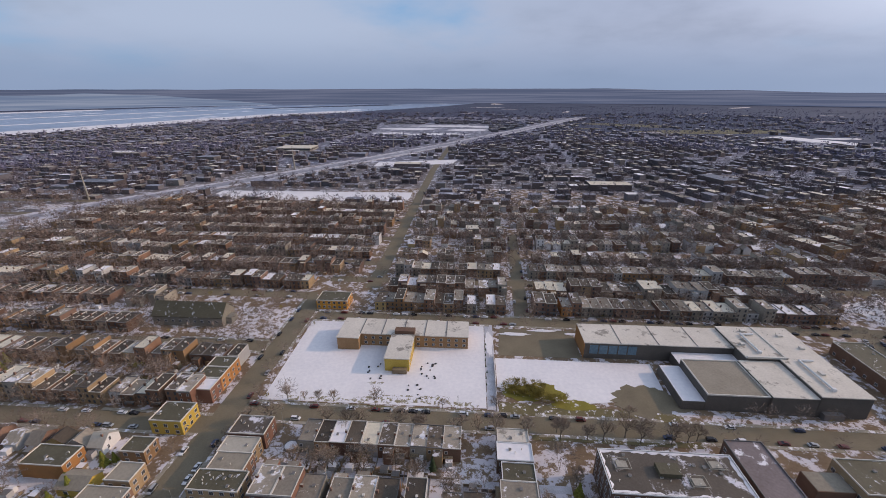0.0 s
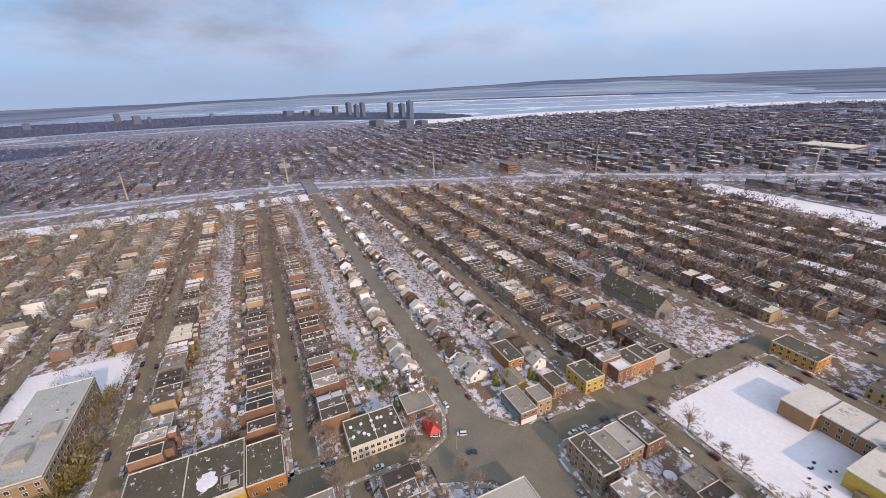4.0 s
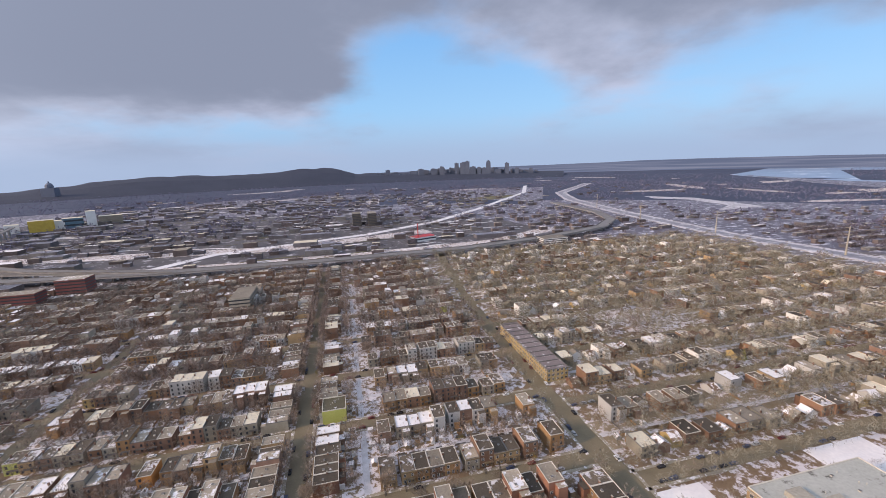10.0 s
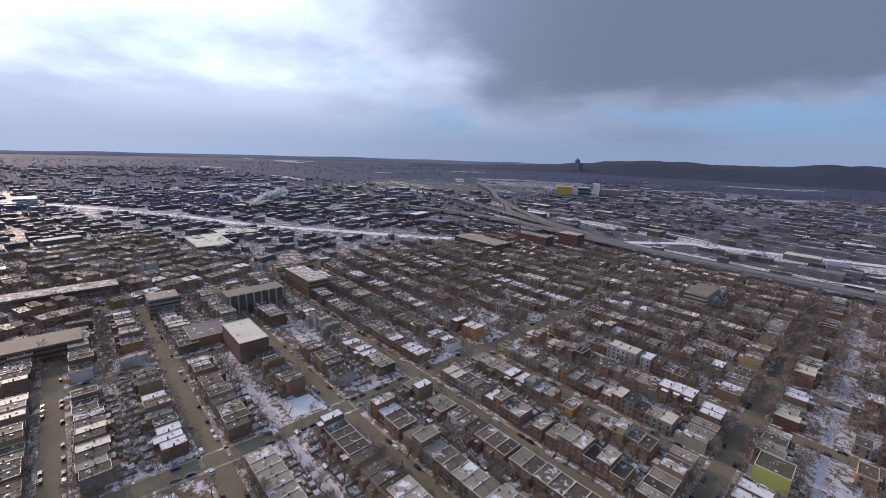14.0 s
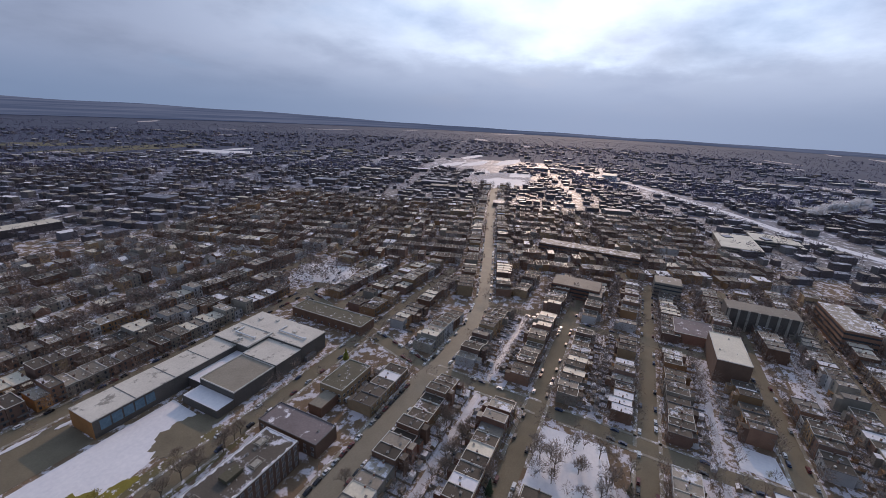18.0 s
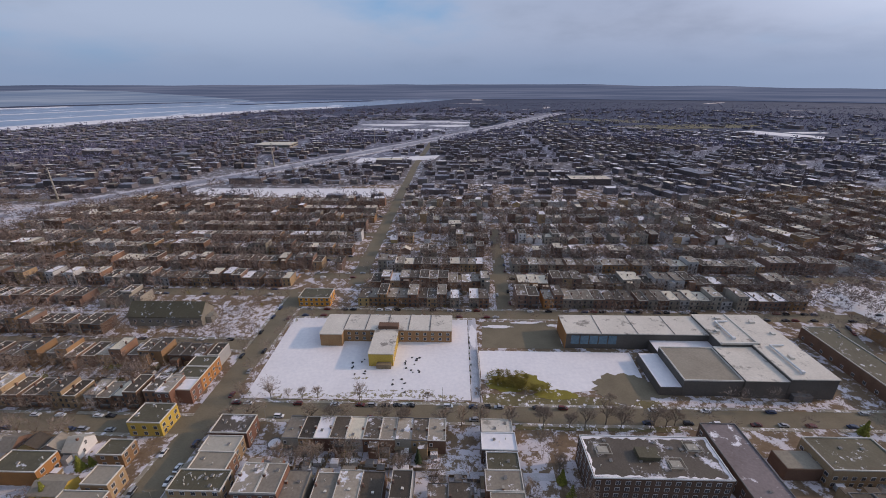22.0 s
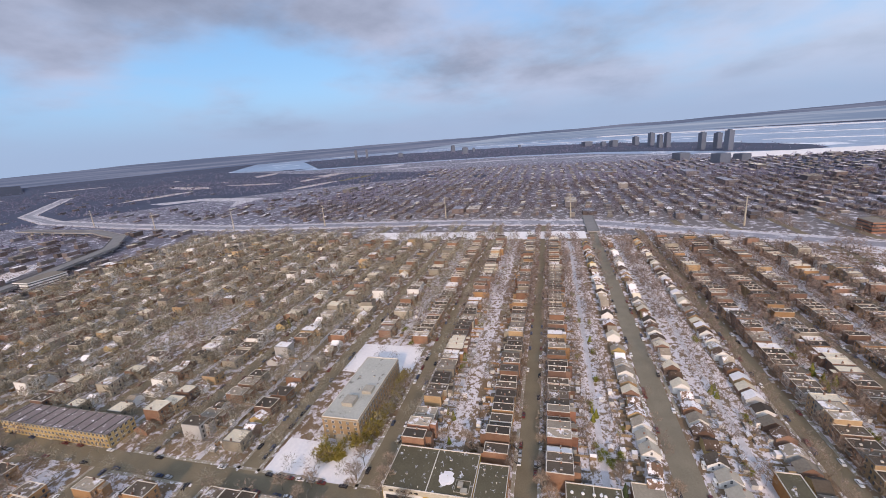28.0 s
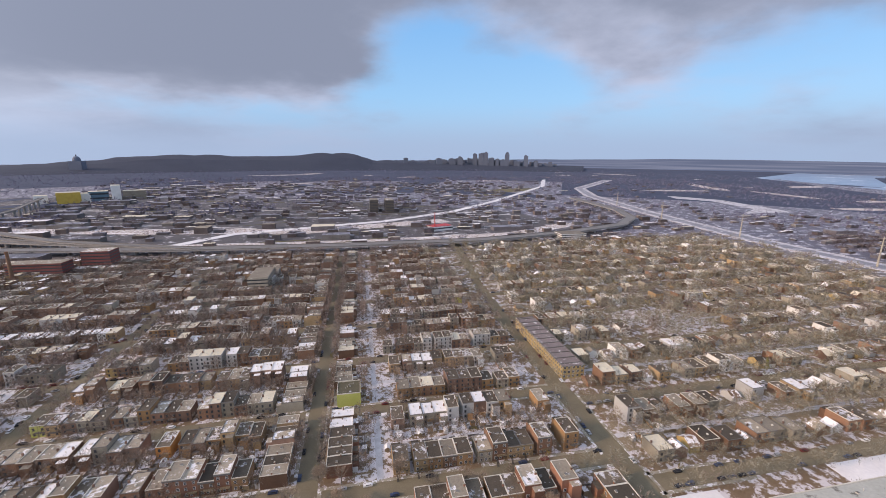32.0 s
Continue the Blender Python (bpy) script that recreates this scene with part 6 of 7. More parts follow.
block("house", "brick house under a clean white roof", 17, 31.5, 122.6, 131.6, 7.4, M_UMBER, M_SNOW, 2, "nsew", 3.2, M_WHITE, category="house", vents=3)
block("house", "brick house with a dark tar roof edged in white", 18.5, 31.5, 113.4, 122.3, 6.8, M_BRICKS[1], M_BARETAR, 2, "sew", 3.2, M_WHITE, category="house", vents=2)
block("corner_block", "buff brick corner block with a dark tar roof", -98, -78, 100, 109, 9.4, M_BRICKS[2], M_BARETAR, 3, "sewn", 3.2, vents=9)
block("house", "brick house with a flat grey roof in a tight row", -97, -82, 110.5, 119, 7.5, M_BRICKS[1], M_BAREGRAVEL, 2, "ew", 3.2, category="house", vents=2)
block("house", "brick house with a pale flat roof in a tight row", -98, -83, 119.2, 127.5, 7, M_BRICKS[2], M_GREYROOF, 2, "ew", 3.2, category="house", vents=2)
block("house", "red brick corner house with a dark flat roof", -98, -82, 128, 138.5, 8, M_BRICKS[0], M_SNOWYTAR, 2, "ewn", 3.2, category="house", vents=4)
block("corner_house", "yellow-ended brick house on a corner", -138, -123, 133, 145, 7.6, M_YELLOW, M_BARETAR, 2, "ens", 3.5, category="house", vents=3)
for k in range(3):
    block("corner_house", "red brick house in a short row with porches", -135, -122, 153.5 + 9 * k, 162.3 + 9 * k, 8, M_ORANGE if k else M_BRICKS[0], M_BARETAR if k else M_SNOW, 2, "e", 3.0, category="house", vents=2)
corner = block("house", "brown brick house with a painted wall beside the crossing", -138, -120.5, 92.5, 101.5, 6.5, M_BRICKS[1], M_BAREGRAVEL, 2, "e", 3.2, category="house", vents=4)
part("mural", Heap().box(-8.2, 7.0, -4.62, -4.5, 0.3, 4.6).made("mural", [M_TEAL]), corner, "faded teal painted wall")
part("shop_front", Heap().box(8.75, 8.85, -4.3, 4.3, 0.2, 3.1).made("shop_front", [M_WHITE]), corner, "white shop front")
flat_shape("car_park", [(-142, 83.5), (-133, 84.5), (-125, 91), (-142, 92)], 0.14, M_YARD, "snowy parking lot beside a painted wall", "yard")
block("house", "buff brick house with a pale roof", -133, -122.5, 103, 111.5, 7.5, M_BRICKS[2], M_BAREGRAVEL, 2, "es", 3.2, category="house")
block("house", "small orange-tan brick house with a flat roof", -139, -128, 117, 125, 6.5, M_TAN, M_BARETAR, 2, "es", 3.2, category="house")
block("house", "orange-ended brick house in a snowy yard", -174, -155, 108, 118, 7, M_ORANGE, M_BARETAR, 2, "en", 3.2, category="house", vents=2)
block("workshop", "pale-roofed workshop by the wide crossing", -93, -67, 52, 75, 7, M_BRICKS[3], M_GREYROOF, 1, "ns", 4, vents=7)
block("corner_house", "bright orange house on a corner", -104, -82, 250, 264, 6.5, M_TANGERINE, M_BARETAR, 2, "sew", 3.2, category="house", vents=3)


olive = thing("cottage", "low olive-walled cottage behind cedars", "house", at=(-146, 101, 0))
part("wall", gable_mesh(6, 8.5, 4.2, 2.2, M_YELLOW), olive)
part("roof", gable_roof(6, 8.5, 4.2, 2.2, M_BAREGRAVEL), olive)
child("window", BIGWIN, olive, 6, 3, 2.2, 90)
child("window", BIGWIN, olive, -2, 0, 2.2)


def church():
    ob = thing("church", "dark stone church with a steep roof among bare trees", "church", at=(-181, 222, 0), turn=0)
    part("wall", gable_mesh(24, 15, 7, 7, M_BRICKS[3]), ob)
    part("roof", gable_roof(24, 15, 7, 7, M_BARETAR, 0.5, 0.35), ob)
    part("porch", Heap().box(24, 28, 4, 11, -0.2, 5).made("porch", [M_BRICKS[3]]), ob)
    for k in range(9):
        child("window", BIGWIN, ob, -20 + 5 * k, 0, 3.6)


church()

# ---- far landmarks ----
def slab(name, label, x, y, w, d, h, wall, roof=None, turn=0, floors=0, category="building"):
    ob = thing(name, label, category, at=(x, y, 0), turn=turn)
    part("wall", Heap().box(-w / 2, w / 2, -d / 2, d / 2, -0.3, h).made("wall", [wall]), ob)
    part("roof", Heap().box(-w / 2 + 0.4, w / 2 - 0.4, -d / 2 + 0.4, d / 2 - 0.4, h, h + 0.4).made("roof", [roof or M_GRAVEL]), ob)
    for k in range(floors):
        z = h * (k + 0.55) / (floors + 0.3)
        part("window_band", Heap().box(-w / 2 - 0.06, w / 2 + 0.06, -d / 2 - 0.06, d / 2 + 0.06, z, z + h / (floors + 0.3) * 0.38).made("window_band", [M_GLASS]), ob)
    return ob


for head, w, h, m in ((212.8, 44, 34, M_WHITE), (210.7, 78, 46, M_YELLOW), (208.3, 70, 42, M_BLUEGLASS), (206.8, 34, 66, M_WHITE), (205.2, 86, 40, M_GRAVEL), (209.6, 60, 36, M_WHITE)):
    r = 1690 if m is M_YELLOW else 1720
    slab("hospital_block", "block of a large modern hospital beyond the rail yards", -r * math.sin(radians(head)), r * math.cos(radians(head)), w * 0.72, 40, h * 0.72, m, M_PALE, head, 2 if m is M_BLUEGLASS else 0, "hospital")
for x, y, w, h in ((-2155, 675, 35, 80), (-2168, 743, 38, 73), (-2020, 735, 38, 88), (-2825, 516, 44, 54), (-2626, 562, 41, 77), (-2450, 603, 36, 78), (-2470, 572, 34, 70), (-3057, 249, 86, 33), (-2930, 340, 41, 32), (-2816, 389, 60, 41), (-3393, -230, 33, 30), (-3532, -802, 51, 59), (-3155, -622, 63, 50), (-3355, -591, 29, 34), (-3502, -1698, 38, 79), (-3543, -1611, 33, 80), (-3263, -1185, 59, 38), (-1706, 473, 65, 29), (-1547, 547, 60, 33), (-1596, 627, 53, 24)):
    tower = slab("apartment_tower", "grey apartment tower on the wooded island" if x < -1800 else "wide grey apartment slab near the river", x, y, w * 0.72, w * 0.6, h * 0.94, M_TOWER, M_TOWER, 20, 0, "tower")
    part("plant_room", Heap().box(-w * 0.17, w * 0.2, -w * 0.15, w * 0.13, h * 0.94, h).made("plant_room", [M_TOWER]), tower)
sky_rng = random.Random(4)


def office_tower(label, head, r, w, d, tall, steps=1):
    """A downtown tower with a set-back crown and a plant room on its roof."""
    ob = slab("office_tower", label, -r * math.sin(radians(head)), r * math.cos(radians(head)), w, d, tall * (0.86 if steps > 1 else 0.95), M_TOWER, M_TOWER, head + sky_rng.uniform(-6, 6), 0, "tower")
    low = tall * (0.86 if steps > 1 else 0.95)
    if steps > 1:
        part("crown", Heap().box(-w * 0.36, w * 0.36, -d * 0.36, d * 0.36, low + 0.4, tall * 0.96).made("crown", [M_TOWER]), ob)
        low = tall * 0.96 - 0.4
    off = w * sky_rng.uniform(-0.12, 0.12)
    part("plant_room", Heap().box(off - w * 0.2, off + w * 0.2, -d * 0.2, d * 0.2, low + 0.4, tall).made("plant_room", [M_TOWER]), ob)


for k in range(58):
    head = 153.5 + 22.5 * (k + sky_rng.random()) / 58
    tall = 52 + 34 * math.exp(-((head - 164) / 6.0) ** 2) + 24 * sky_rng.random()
    office_tower("distant downtown office tower, painted haze blue", head, 4260 + 240 * sky_rng.random(), 26 + 42 * sky_rng.random(), 34, tall)
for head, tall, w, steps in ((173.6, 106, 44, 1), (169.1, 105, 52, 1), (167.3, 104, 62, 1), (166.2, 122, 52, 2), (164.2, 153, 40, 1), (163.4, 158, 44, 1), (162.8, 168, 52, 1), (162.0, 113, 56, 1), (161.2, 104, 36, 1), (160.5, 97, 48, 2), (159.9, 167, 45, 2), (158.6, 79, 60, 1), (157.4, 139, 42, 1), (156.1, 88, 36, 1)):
    office_tower("tall downtown office tower, painted haze blue" if tall > 130 else "mid-height downtown office tower, painted haze blue", head, 4225, w, 44, tall, steps)
for x, y, w, d, h, m, label in ((114, -503, 22, 46, 17, M_CONCRETE, "grey concrete apartment block above the rows"), (394, -590, 60, 22, 20, M_BROWNB, "dark red factory block by the highway"), (345, -625, 34, 24, 26, M_BROWNB, "dark red factory block by the highway"), (437, -505, 90, 40, 14, M_BRICKS[1], "long brown brick warehouse with a gravel roof"), (-40, -1125, 22, 50, 34, M_SLATE, "brown brick apartment tower beyond the highway"), (-80, -1115, 22, 50, 34, M_SLATE, "brown brick apartment tower beyond the highway"), (-390, -700, 50, 30, 12, M_WHITE, "pale loft building below the highway"), (520, 25, 24, 120, 10, M_BRICKS[1], "long brown brick works with a gravel roof"), (385, 20, 26, 44, 12, M_BRICKS[0], "red brick works with a gravel roof"), (430, -60, 22, 24, 16, M_BRICKS[3], "grey twin apartment block"), (412, -190, 60, 22, 18, M_BRICKS[1], "brown brick apartment slab among low houses"), (-633, 415, 30, 20, 14, M_BRICKS[0], "red brick apartment block by the canal"), (822, -624, 16, 12, 22, M_CONCRETE, "pale concrete silo block by the canal"), (845, -600, 16, 12, 20, M_CONCRETE, "pale concrete silo block by the canal"), (-455, 1070, 90, 60, 7, M_BRICKS[3], "low store with a white roof"), (690, -160, 90, 50, 8, M_BRICKS[3], "low works with a white roof"), (740, -215, 50, 60, 8, M_BRICKS[3], "low works with a white roof"), (1340, 60, 60, 40, 14, M_WHITE, "white hall beyond the park")):
    slab("works" if "works" in label or "factory" in label or "ware" in label else "apartment_block", label, x, y, w, d, h, m, M_PALE if "white" in label else M_GRAVEL, 0, max(1, int(h / 4)))
bays = slab("apartment_block", "dark apartment slab with pale vertical bays", 392, -128, 20, 52, 18, M_SLATE, M_GRAVEL, 0, 0)
for k in range(8):
    for x in (-10.3, 10.3):
        part("bay", Heap().box(x - 0.6, x + 0.6, -25 + 6.9 * k, -23.4 + 6.9 * k, 0, 18.6).made("bay", [M_CONCRETE]), bays, "pale concrete bay")
mart = slab("factory", "red-roofed factory beside the highway", -165, -835, 48, 28, 9, M_WHITE, M_RED, 20, 1)
part("sign_pole", Heap().tube((16, 8, 9), (16, 8, 38), 1.1, 0.7, 8).made("sign_pole", [M_RED]), mart, "red sign mast")
chim = thing("chimney_stack", "tall brown brick factory chimney", "chimney", at=(408, -565, 0))
part("shaft", Heap().turned(0, 0, [(2.4, -0.3), (1.6, 38), (1.9, 38.5), (1.9, 40)], 12).made("shaft", [M_BRICKS[1]]), chim)
dome = thing("oratory", "domed stone church on the hill's shoulder", "church", at=(-3950 * math.sin(radians(209.6)), 3950 * math.cos(radians(209.6)), 60))
part("nave", Heap().box(-40, 40, -30, 30, -60, 22).made("nave", [M_TOWER]), dome)
part("dome", Heap().turned(0, 0, [(24, 22), (24, 34), (21, 44), (14, 53), (5, 58), (3, 68)], 16).made("dome", [M_TOWER]), dome)


def viaduct(name, line, z0, z1, half, label):
    """A raised road on piers, climbing from z0 to z1."""
    ob = thing(name, label, "viaduct")
    n = len(line)
    left, right = ribbon(line, half)
    zs = [z0 + (z1 - z0) * k / (n - 1) for k in range(n)]
    h = Heap()
    for k in range(n - 1):
        q = [left[k], right[k], right[k + 1], left[k + 1]]
        zz = [zs[k], zs[k], zs[k + 1], zs[k + 1]]
        h.add([(x, y, z - 1.8) for (x, y), z in zip(q, zz)] + [(x, y, z) for (x, y), z in zip(q, zz)], BOX_F, [0, 1, 0, 0, 0, 0])
        for (ax, ay), (bx, by) in ((left[k], left[k + 1]), (right[k], right[k + 1])):
            h.add([(ax, ay, zs[k]), (bx, by, zs[k + 1]), (bx, by, zs[k + 1] + 1.1), (ax, ay, zs[k] + 1.1)], [(0, 1, 2, 3), (3, 2, 1, 0)], [0, 0])
    part("deck", h.made("deck", [M_DECKWALL, M_DECK]), ob)
    for k in range(n - 1):
        (ax, ay), (bx, by) = line[k], line[k + 1]
        m = max(1, int(math.hypot(bx - ax, by - ay) / 42))
        for j in range(m):
            t = j / m
            x, y, z = ax + (bx - ax) * t, ay + (by - ay) * t, zs[k] + (zs[k + 1] - zs[k]) * t - 1.9
            part("pier", Heap().box(x - 1.3, x + 1.3, y - 3.5, y + 3.5, -0.3, z).made("pier", [M_DECKWALL]), ob)


viaduct("viaduct", HIGHWAY, 9, 9, 12, "raised concrete highway on piers")
viaduct("viaduct", RAMPS[0], 9.5, 19, 7, "climbing concrete ramp of an interchange")
viaduct("viaduct", RAMPS[1], 9.5, 13, 7, "climbing concrete ramp of an interchange")
viaduct("viaduct", RAMPS[2], 9.5, 22, 6, "climbing concrete ramp of an interchange")


def pylon_mesh(tall):
    h = Heap().tube((0, 0, -0.3), (0, 0, tall), 1.5, 0.6, 8)
    for z in (0.72, 0.84, 0.95):
        h.tube((0, -5, tall * z), (0, 5, tall * z), 0.3, 0.3, 4)
    return h.made("mast", [M_CONCRETE])


PYLON = pylon_mesh(44)
for x, y in ((-543, 536), (-672, 285), (-345, 788), (-210, 1120), (-760, 45), (-782, -194), (-735, -440), (-733, -663), (-724, -871), (-790, -1150)):
    part("mast", PYLON, thing("pylon", "tall pale power-line mast beside the canal", "pylon", "power-line masts", at=(x, y, 0), turn=20))

bridge = thing("bridge", "low concrete road bridge over the canal", "bridge", at=(-705, 74, 0))
part("deck", Heap().box(-60, 60, -9, 9, 0.7, 2.4, 0, 1).made("deck", [M_DECKWALL, M_DECK]), bridge)
for y in (-9, 9):
    part("rail", Heap().box(-60, 60, y - 0.2, y + 0.2, 2.4, 3.5).made("rail", [M_DECKWALL]), bridge)

bm = bmesh.new()
r = random.Random(8)
for k in range(110):
    t = k / 109
    s = 2.6 + 4.4 * t * r.uniform(0.4, 1.2)
    c = Vector((1040 - 46 * t + r.uniform(-8, 8), -335 - 64 * t + r.uniform(-8, 8), 8 + 36 * t ** 0.9 + r.uniform(-6, 6)))
    bmesh.ops.create_icosphere(bm, subdivisions=2, radius=s, matrix=Matrix.Translation(c))
for v in bm.verts:
    v.co += Vector((noise.noise(v.co * 0.12), noise.noise(v.co * 0.12 + Vector((9, 0, 0))), noise.noise(v.co * 0.12 + Vector((0, 9, 0))))) * 4
me = bpy.data.meshes.new("plume")
bm.to_mesh(me)
bm.free()
me.materials.append(M_STEAM)
for p in me.polygons:
    p.use_smooth = True
thing("steam_plume", "white steam plume drifting from a works", "steam", kind="stuff", data=me)

# ---- trees ----
def bare_tree(seed, tall):
    """A leafless street tree: tapered trunk, forking limbs and a rounded haze of twigs."""
    r = random.Random(seed)
    wood, twig = Heap(), Heap()
    ends = []

    def grow(a, way, length, thick, level):
        b = a + way * length
        wood.tube(a, b, thick, thick * 0.65, 6 if level == 0 else 4 if level < 3 else 3)
        if level >= 2:
            ends.append((a + way * length * 0.5, way))
            ends.append((b, way))
        if level == 3:
            return
        for k in range((5, 4, 3)[level]):
            side = way.orthogonal().normalized()
            side.rotate(Matrix.Rotation(2 * math.pi * (k + r.uniform(-0.3, 0.3)) / (5, 4, 3)[level] + level, 3, way))
            w = (way * r.uniform(0.75, 1.1) + side * r.uniform(0.5, 0.95) + Vector((0, 0, 0.18))).normalized()
            grow(a + way * length * r.uniform(0.62, 1.0), w, length * r.uniform(0.58, 0.78), thick * 0.55, level + 1)

    grow(Vector((0, 0, -0.2)), Vector((0, 0, 1)), tall * 0.34, tall * 0.02, 0)
    for b, way in ends:
        for k in range(7):
            w = (way + Vector((r.uniform(-1, 1), r.uniform(-1, 1), r.uniform(-0.5, 0.8)))).normalized()
            tip = b + w * tall * r.uniform(0.07, 0.17)
            side = w.orthogonal().normalized() * 0.034
            twig.add([tuple(b - side), tuple(b + side), tuple(tip)], [(0, 1, 2)], [0])
    return wood.made("trunk", [M_BARK]), twig.made("crown", [M_NEARTWIG])


def conifer(seed, tall):
    r = random.Random(seed)
    wood, leaf = Heap().tube((0, 0, -0.2), (0, 0, tall * 0.95), tall * 0.022, 0.03, 6), Heap()
    for k in range(420):
        z = tall * (0.08 + 0.9 * r.random() ** 1.2)
        a, out = r.uniform(0, 6.28), (1 - z / tall) * tall * 0.24 * r.uniform(0.5, 1.15) + 0.1
        p = Vector((math.cos(a) * out, math.sin(a) * out, z - out * 0.25))
        s = Vector((-math.sin(a), math.cos(a), 0)) * 0.28
        q = Vector((math.cos(a) * out * 0.3, math.sin(a) * out * 0.3, z + 0.25))
        leaf.add([tuple(q - s * 0.5), tuple(p - s), tuple(p + Vector((0, 0, -0.2))), tuple(p + s), tuple(q + s * 0.5)], [(0, 1, 2, 3, 4)], [0])
    return wood.made("trunk", [M_BARK]), leaf.made("crown", [M_CONIFER])


def cedar(seed, tall):
    wood, leaf = conifer(seed, tall)
    leaf.materials[0] = M_CEDAR
    return wood, leaf


TREES = [bare_tree(k, t) for k, t in ((1, 13), (2, 14), (3, 15.5), (4, 11), (5, 13))]
PINES = [conifer(k, t) for k, t in ((7, 9), (8, 6))]
CEDARS = [cedar(k, t) for k, t in ((17, 8), (18, 5.5))]
rng = random.Random(77)
spots = []


def tree_row(line, off, step, chance=0.75):
    left, right = ribbon(line, off)
    for side in (left, right):
        for (ax, ay), (bx, by) in zip(side, side[1:]):
            n = int(math.hypot(bx - ax, by - ay) / step)
            for k in range(n):
                t = (k + rng.uniform(0.2, 0.8)) / n
                x, y = ax + (bx - ax) * t, ay + (by - ay) * t
                if rng.random() < chance and not near_line(x, y, CANAL, 40) and not any(near_line(x, y, l, 6.2) for l in STREETS if l is not line):
                    spots.append((x, y))


for line in STREETS[:len(WEST) - 1]:
    tree_row(line, 7.8, 8, 0.9)
tree_row(R1, 10.5, 9, 0.7)
for line in STREETS[len(WEST) - 1:]:
    tree_row(line, 7.6, 9, 0.65)
tree_row([(27, -640), (27, -140)], 7.0, 5, 0.9)
for line in LANES + EAST_LANES:
    tree_row(line, 7.0, 10, 0.6)
for line in EAST_STREETS:
    tree_row(line, 7.6, 9, 0.6)
for x0, x1, y0, y1, n in ((-95, 12, 157, 161, 4), (36, 108, 144, 147, 6), (45, 54, 100, 145, 5), (-160, -120, 205, 250, 22), (-232, -170, -92, -84, 18), (-212, -120, 150, 172, 18), (-212, -196, 150, 250, 18), (142, 186, -33, 8, 26), (274, 328, 228, 290, 24), (224, 272, -300, -258, 30), (-340, -240, -360, -290, 70), (-376, -90, 548, 553, 14), (-376, -90, 606, 611, 26), (-630, -606, -300, 60, 60), (-590, -400, -480, -160, 150), (-420, -160, -480, -150, 130), (-60, 400, 300, 520, 170), (40, 400, -520, -180, 130), (-120, -15, -520, -180, 60), (-590, -400, 90, 520, 130)):
    spots += [(rng.uniform(x0, x1), rng.uniform(y0, y1)) for k in range(n)]
lot_cells = {}
for x, y, facing, w, deep, style, q in lots:
    s, c = math.sin(radians(facing)), math.cos(radians(facing))
    lot_cells.setdefault((int(x // 16), int(y // 16)), []).append((x - s * deep / 2, y + c * deep / 2))


def in_house(x, y):
    if any(a < x < b and c < y < d for a, b, c, d in FOOTPRINTS) or (-150 < x < -84 and 58 < y < 100):
        return True
    for i in (-1, 0, 1):
        for j in (-1, 0, 1):
            for a, b in lot_cells.get((int(x // 16) + i, int(y // 16) + j), ()):
                if abs(x - a) < 6.8 and abs(y - b) < 6.8 and (abs(x - a) < 4 or abs(y - b) < 4):
                    return True
    return False


for x, y, facing, wd, deep, style, q in lots:
    s, c = math.sin(radians(facing)), math.cos(radians(facing))
    dense = 2.1 if style == "mixed" and x < -120 else 1.5 if style == "mixed" or y > 280 or y < -230 else 0.8
    for off, chance in ((deep + 5.5, 0.7 * dense), (deep + 9, 0.4 * dense), (-3, 0.3 * dense)):
        if rng.random() < chance:
            d = off + rng.uniform(-1.5, 1.5)
            spots.append((x - s * d + c * rng.uniform(-3, 3), y + c * d + s * rng.uniform(-3, 3)))
def hash_keep(x, y):
    """Leaves out half of the trees behind the nearest houses."""
    return any(near_line(x, y, l, 9) for l in STREETS + [R1, MAIN]) or math.sin(x * 12.9 + y * 78.2) > 0.1


field_edge = random.Random(31)
spots = [s for s in spots if not (-101 < s[0] < 112 and 152 < s[1] < 166) or field_edge.random() < 0.4]
near_trees = sorted((s for s in spots if 108 < math.hypot(*s) < 250 and not in_house(*s) and hash_keep(*s)), key=lambda s: s[0] ** 2 + s[1] ** 2)[:265]
chosen = set(near_trees)
for x, y in near_trees:
    pine = rng.random() < 0.07
    wood, leaf = rng.choice(PINES if pine else TREES)
    ob = thing("conifer" if pine else "bare_tree", "dark green conifer in a snowy yard" if pine else "leafless grey-brown street tree", "tree", "conifers" if pine else "bare trees", at=(x, y, 0), turn=rng.uniform(0, 360))
    size = rng.uniform(0.8, 1.15)
    ob.scale = (size * 0.62, size * 0.62, size * 0.8) if 152 < y < 166 else (size,) * 3
    part("trunk", wood, ob)
    part("crown", leaf, ob)
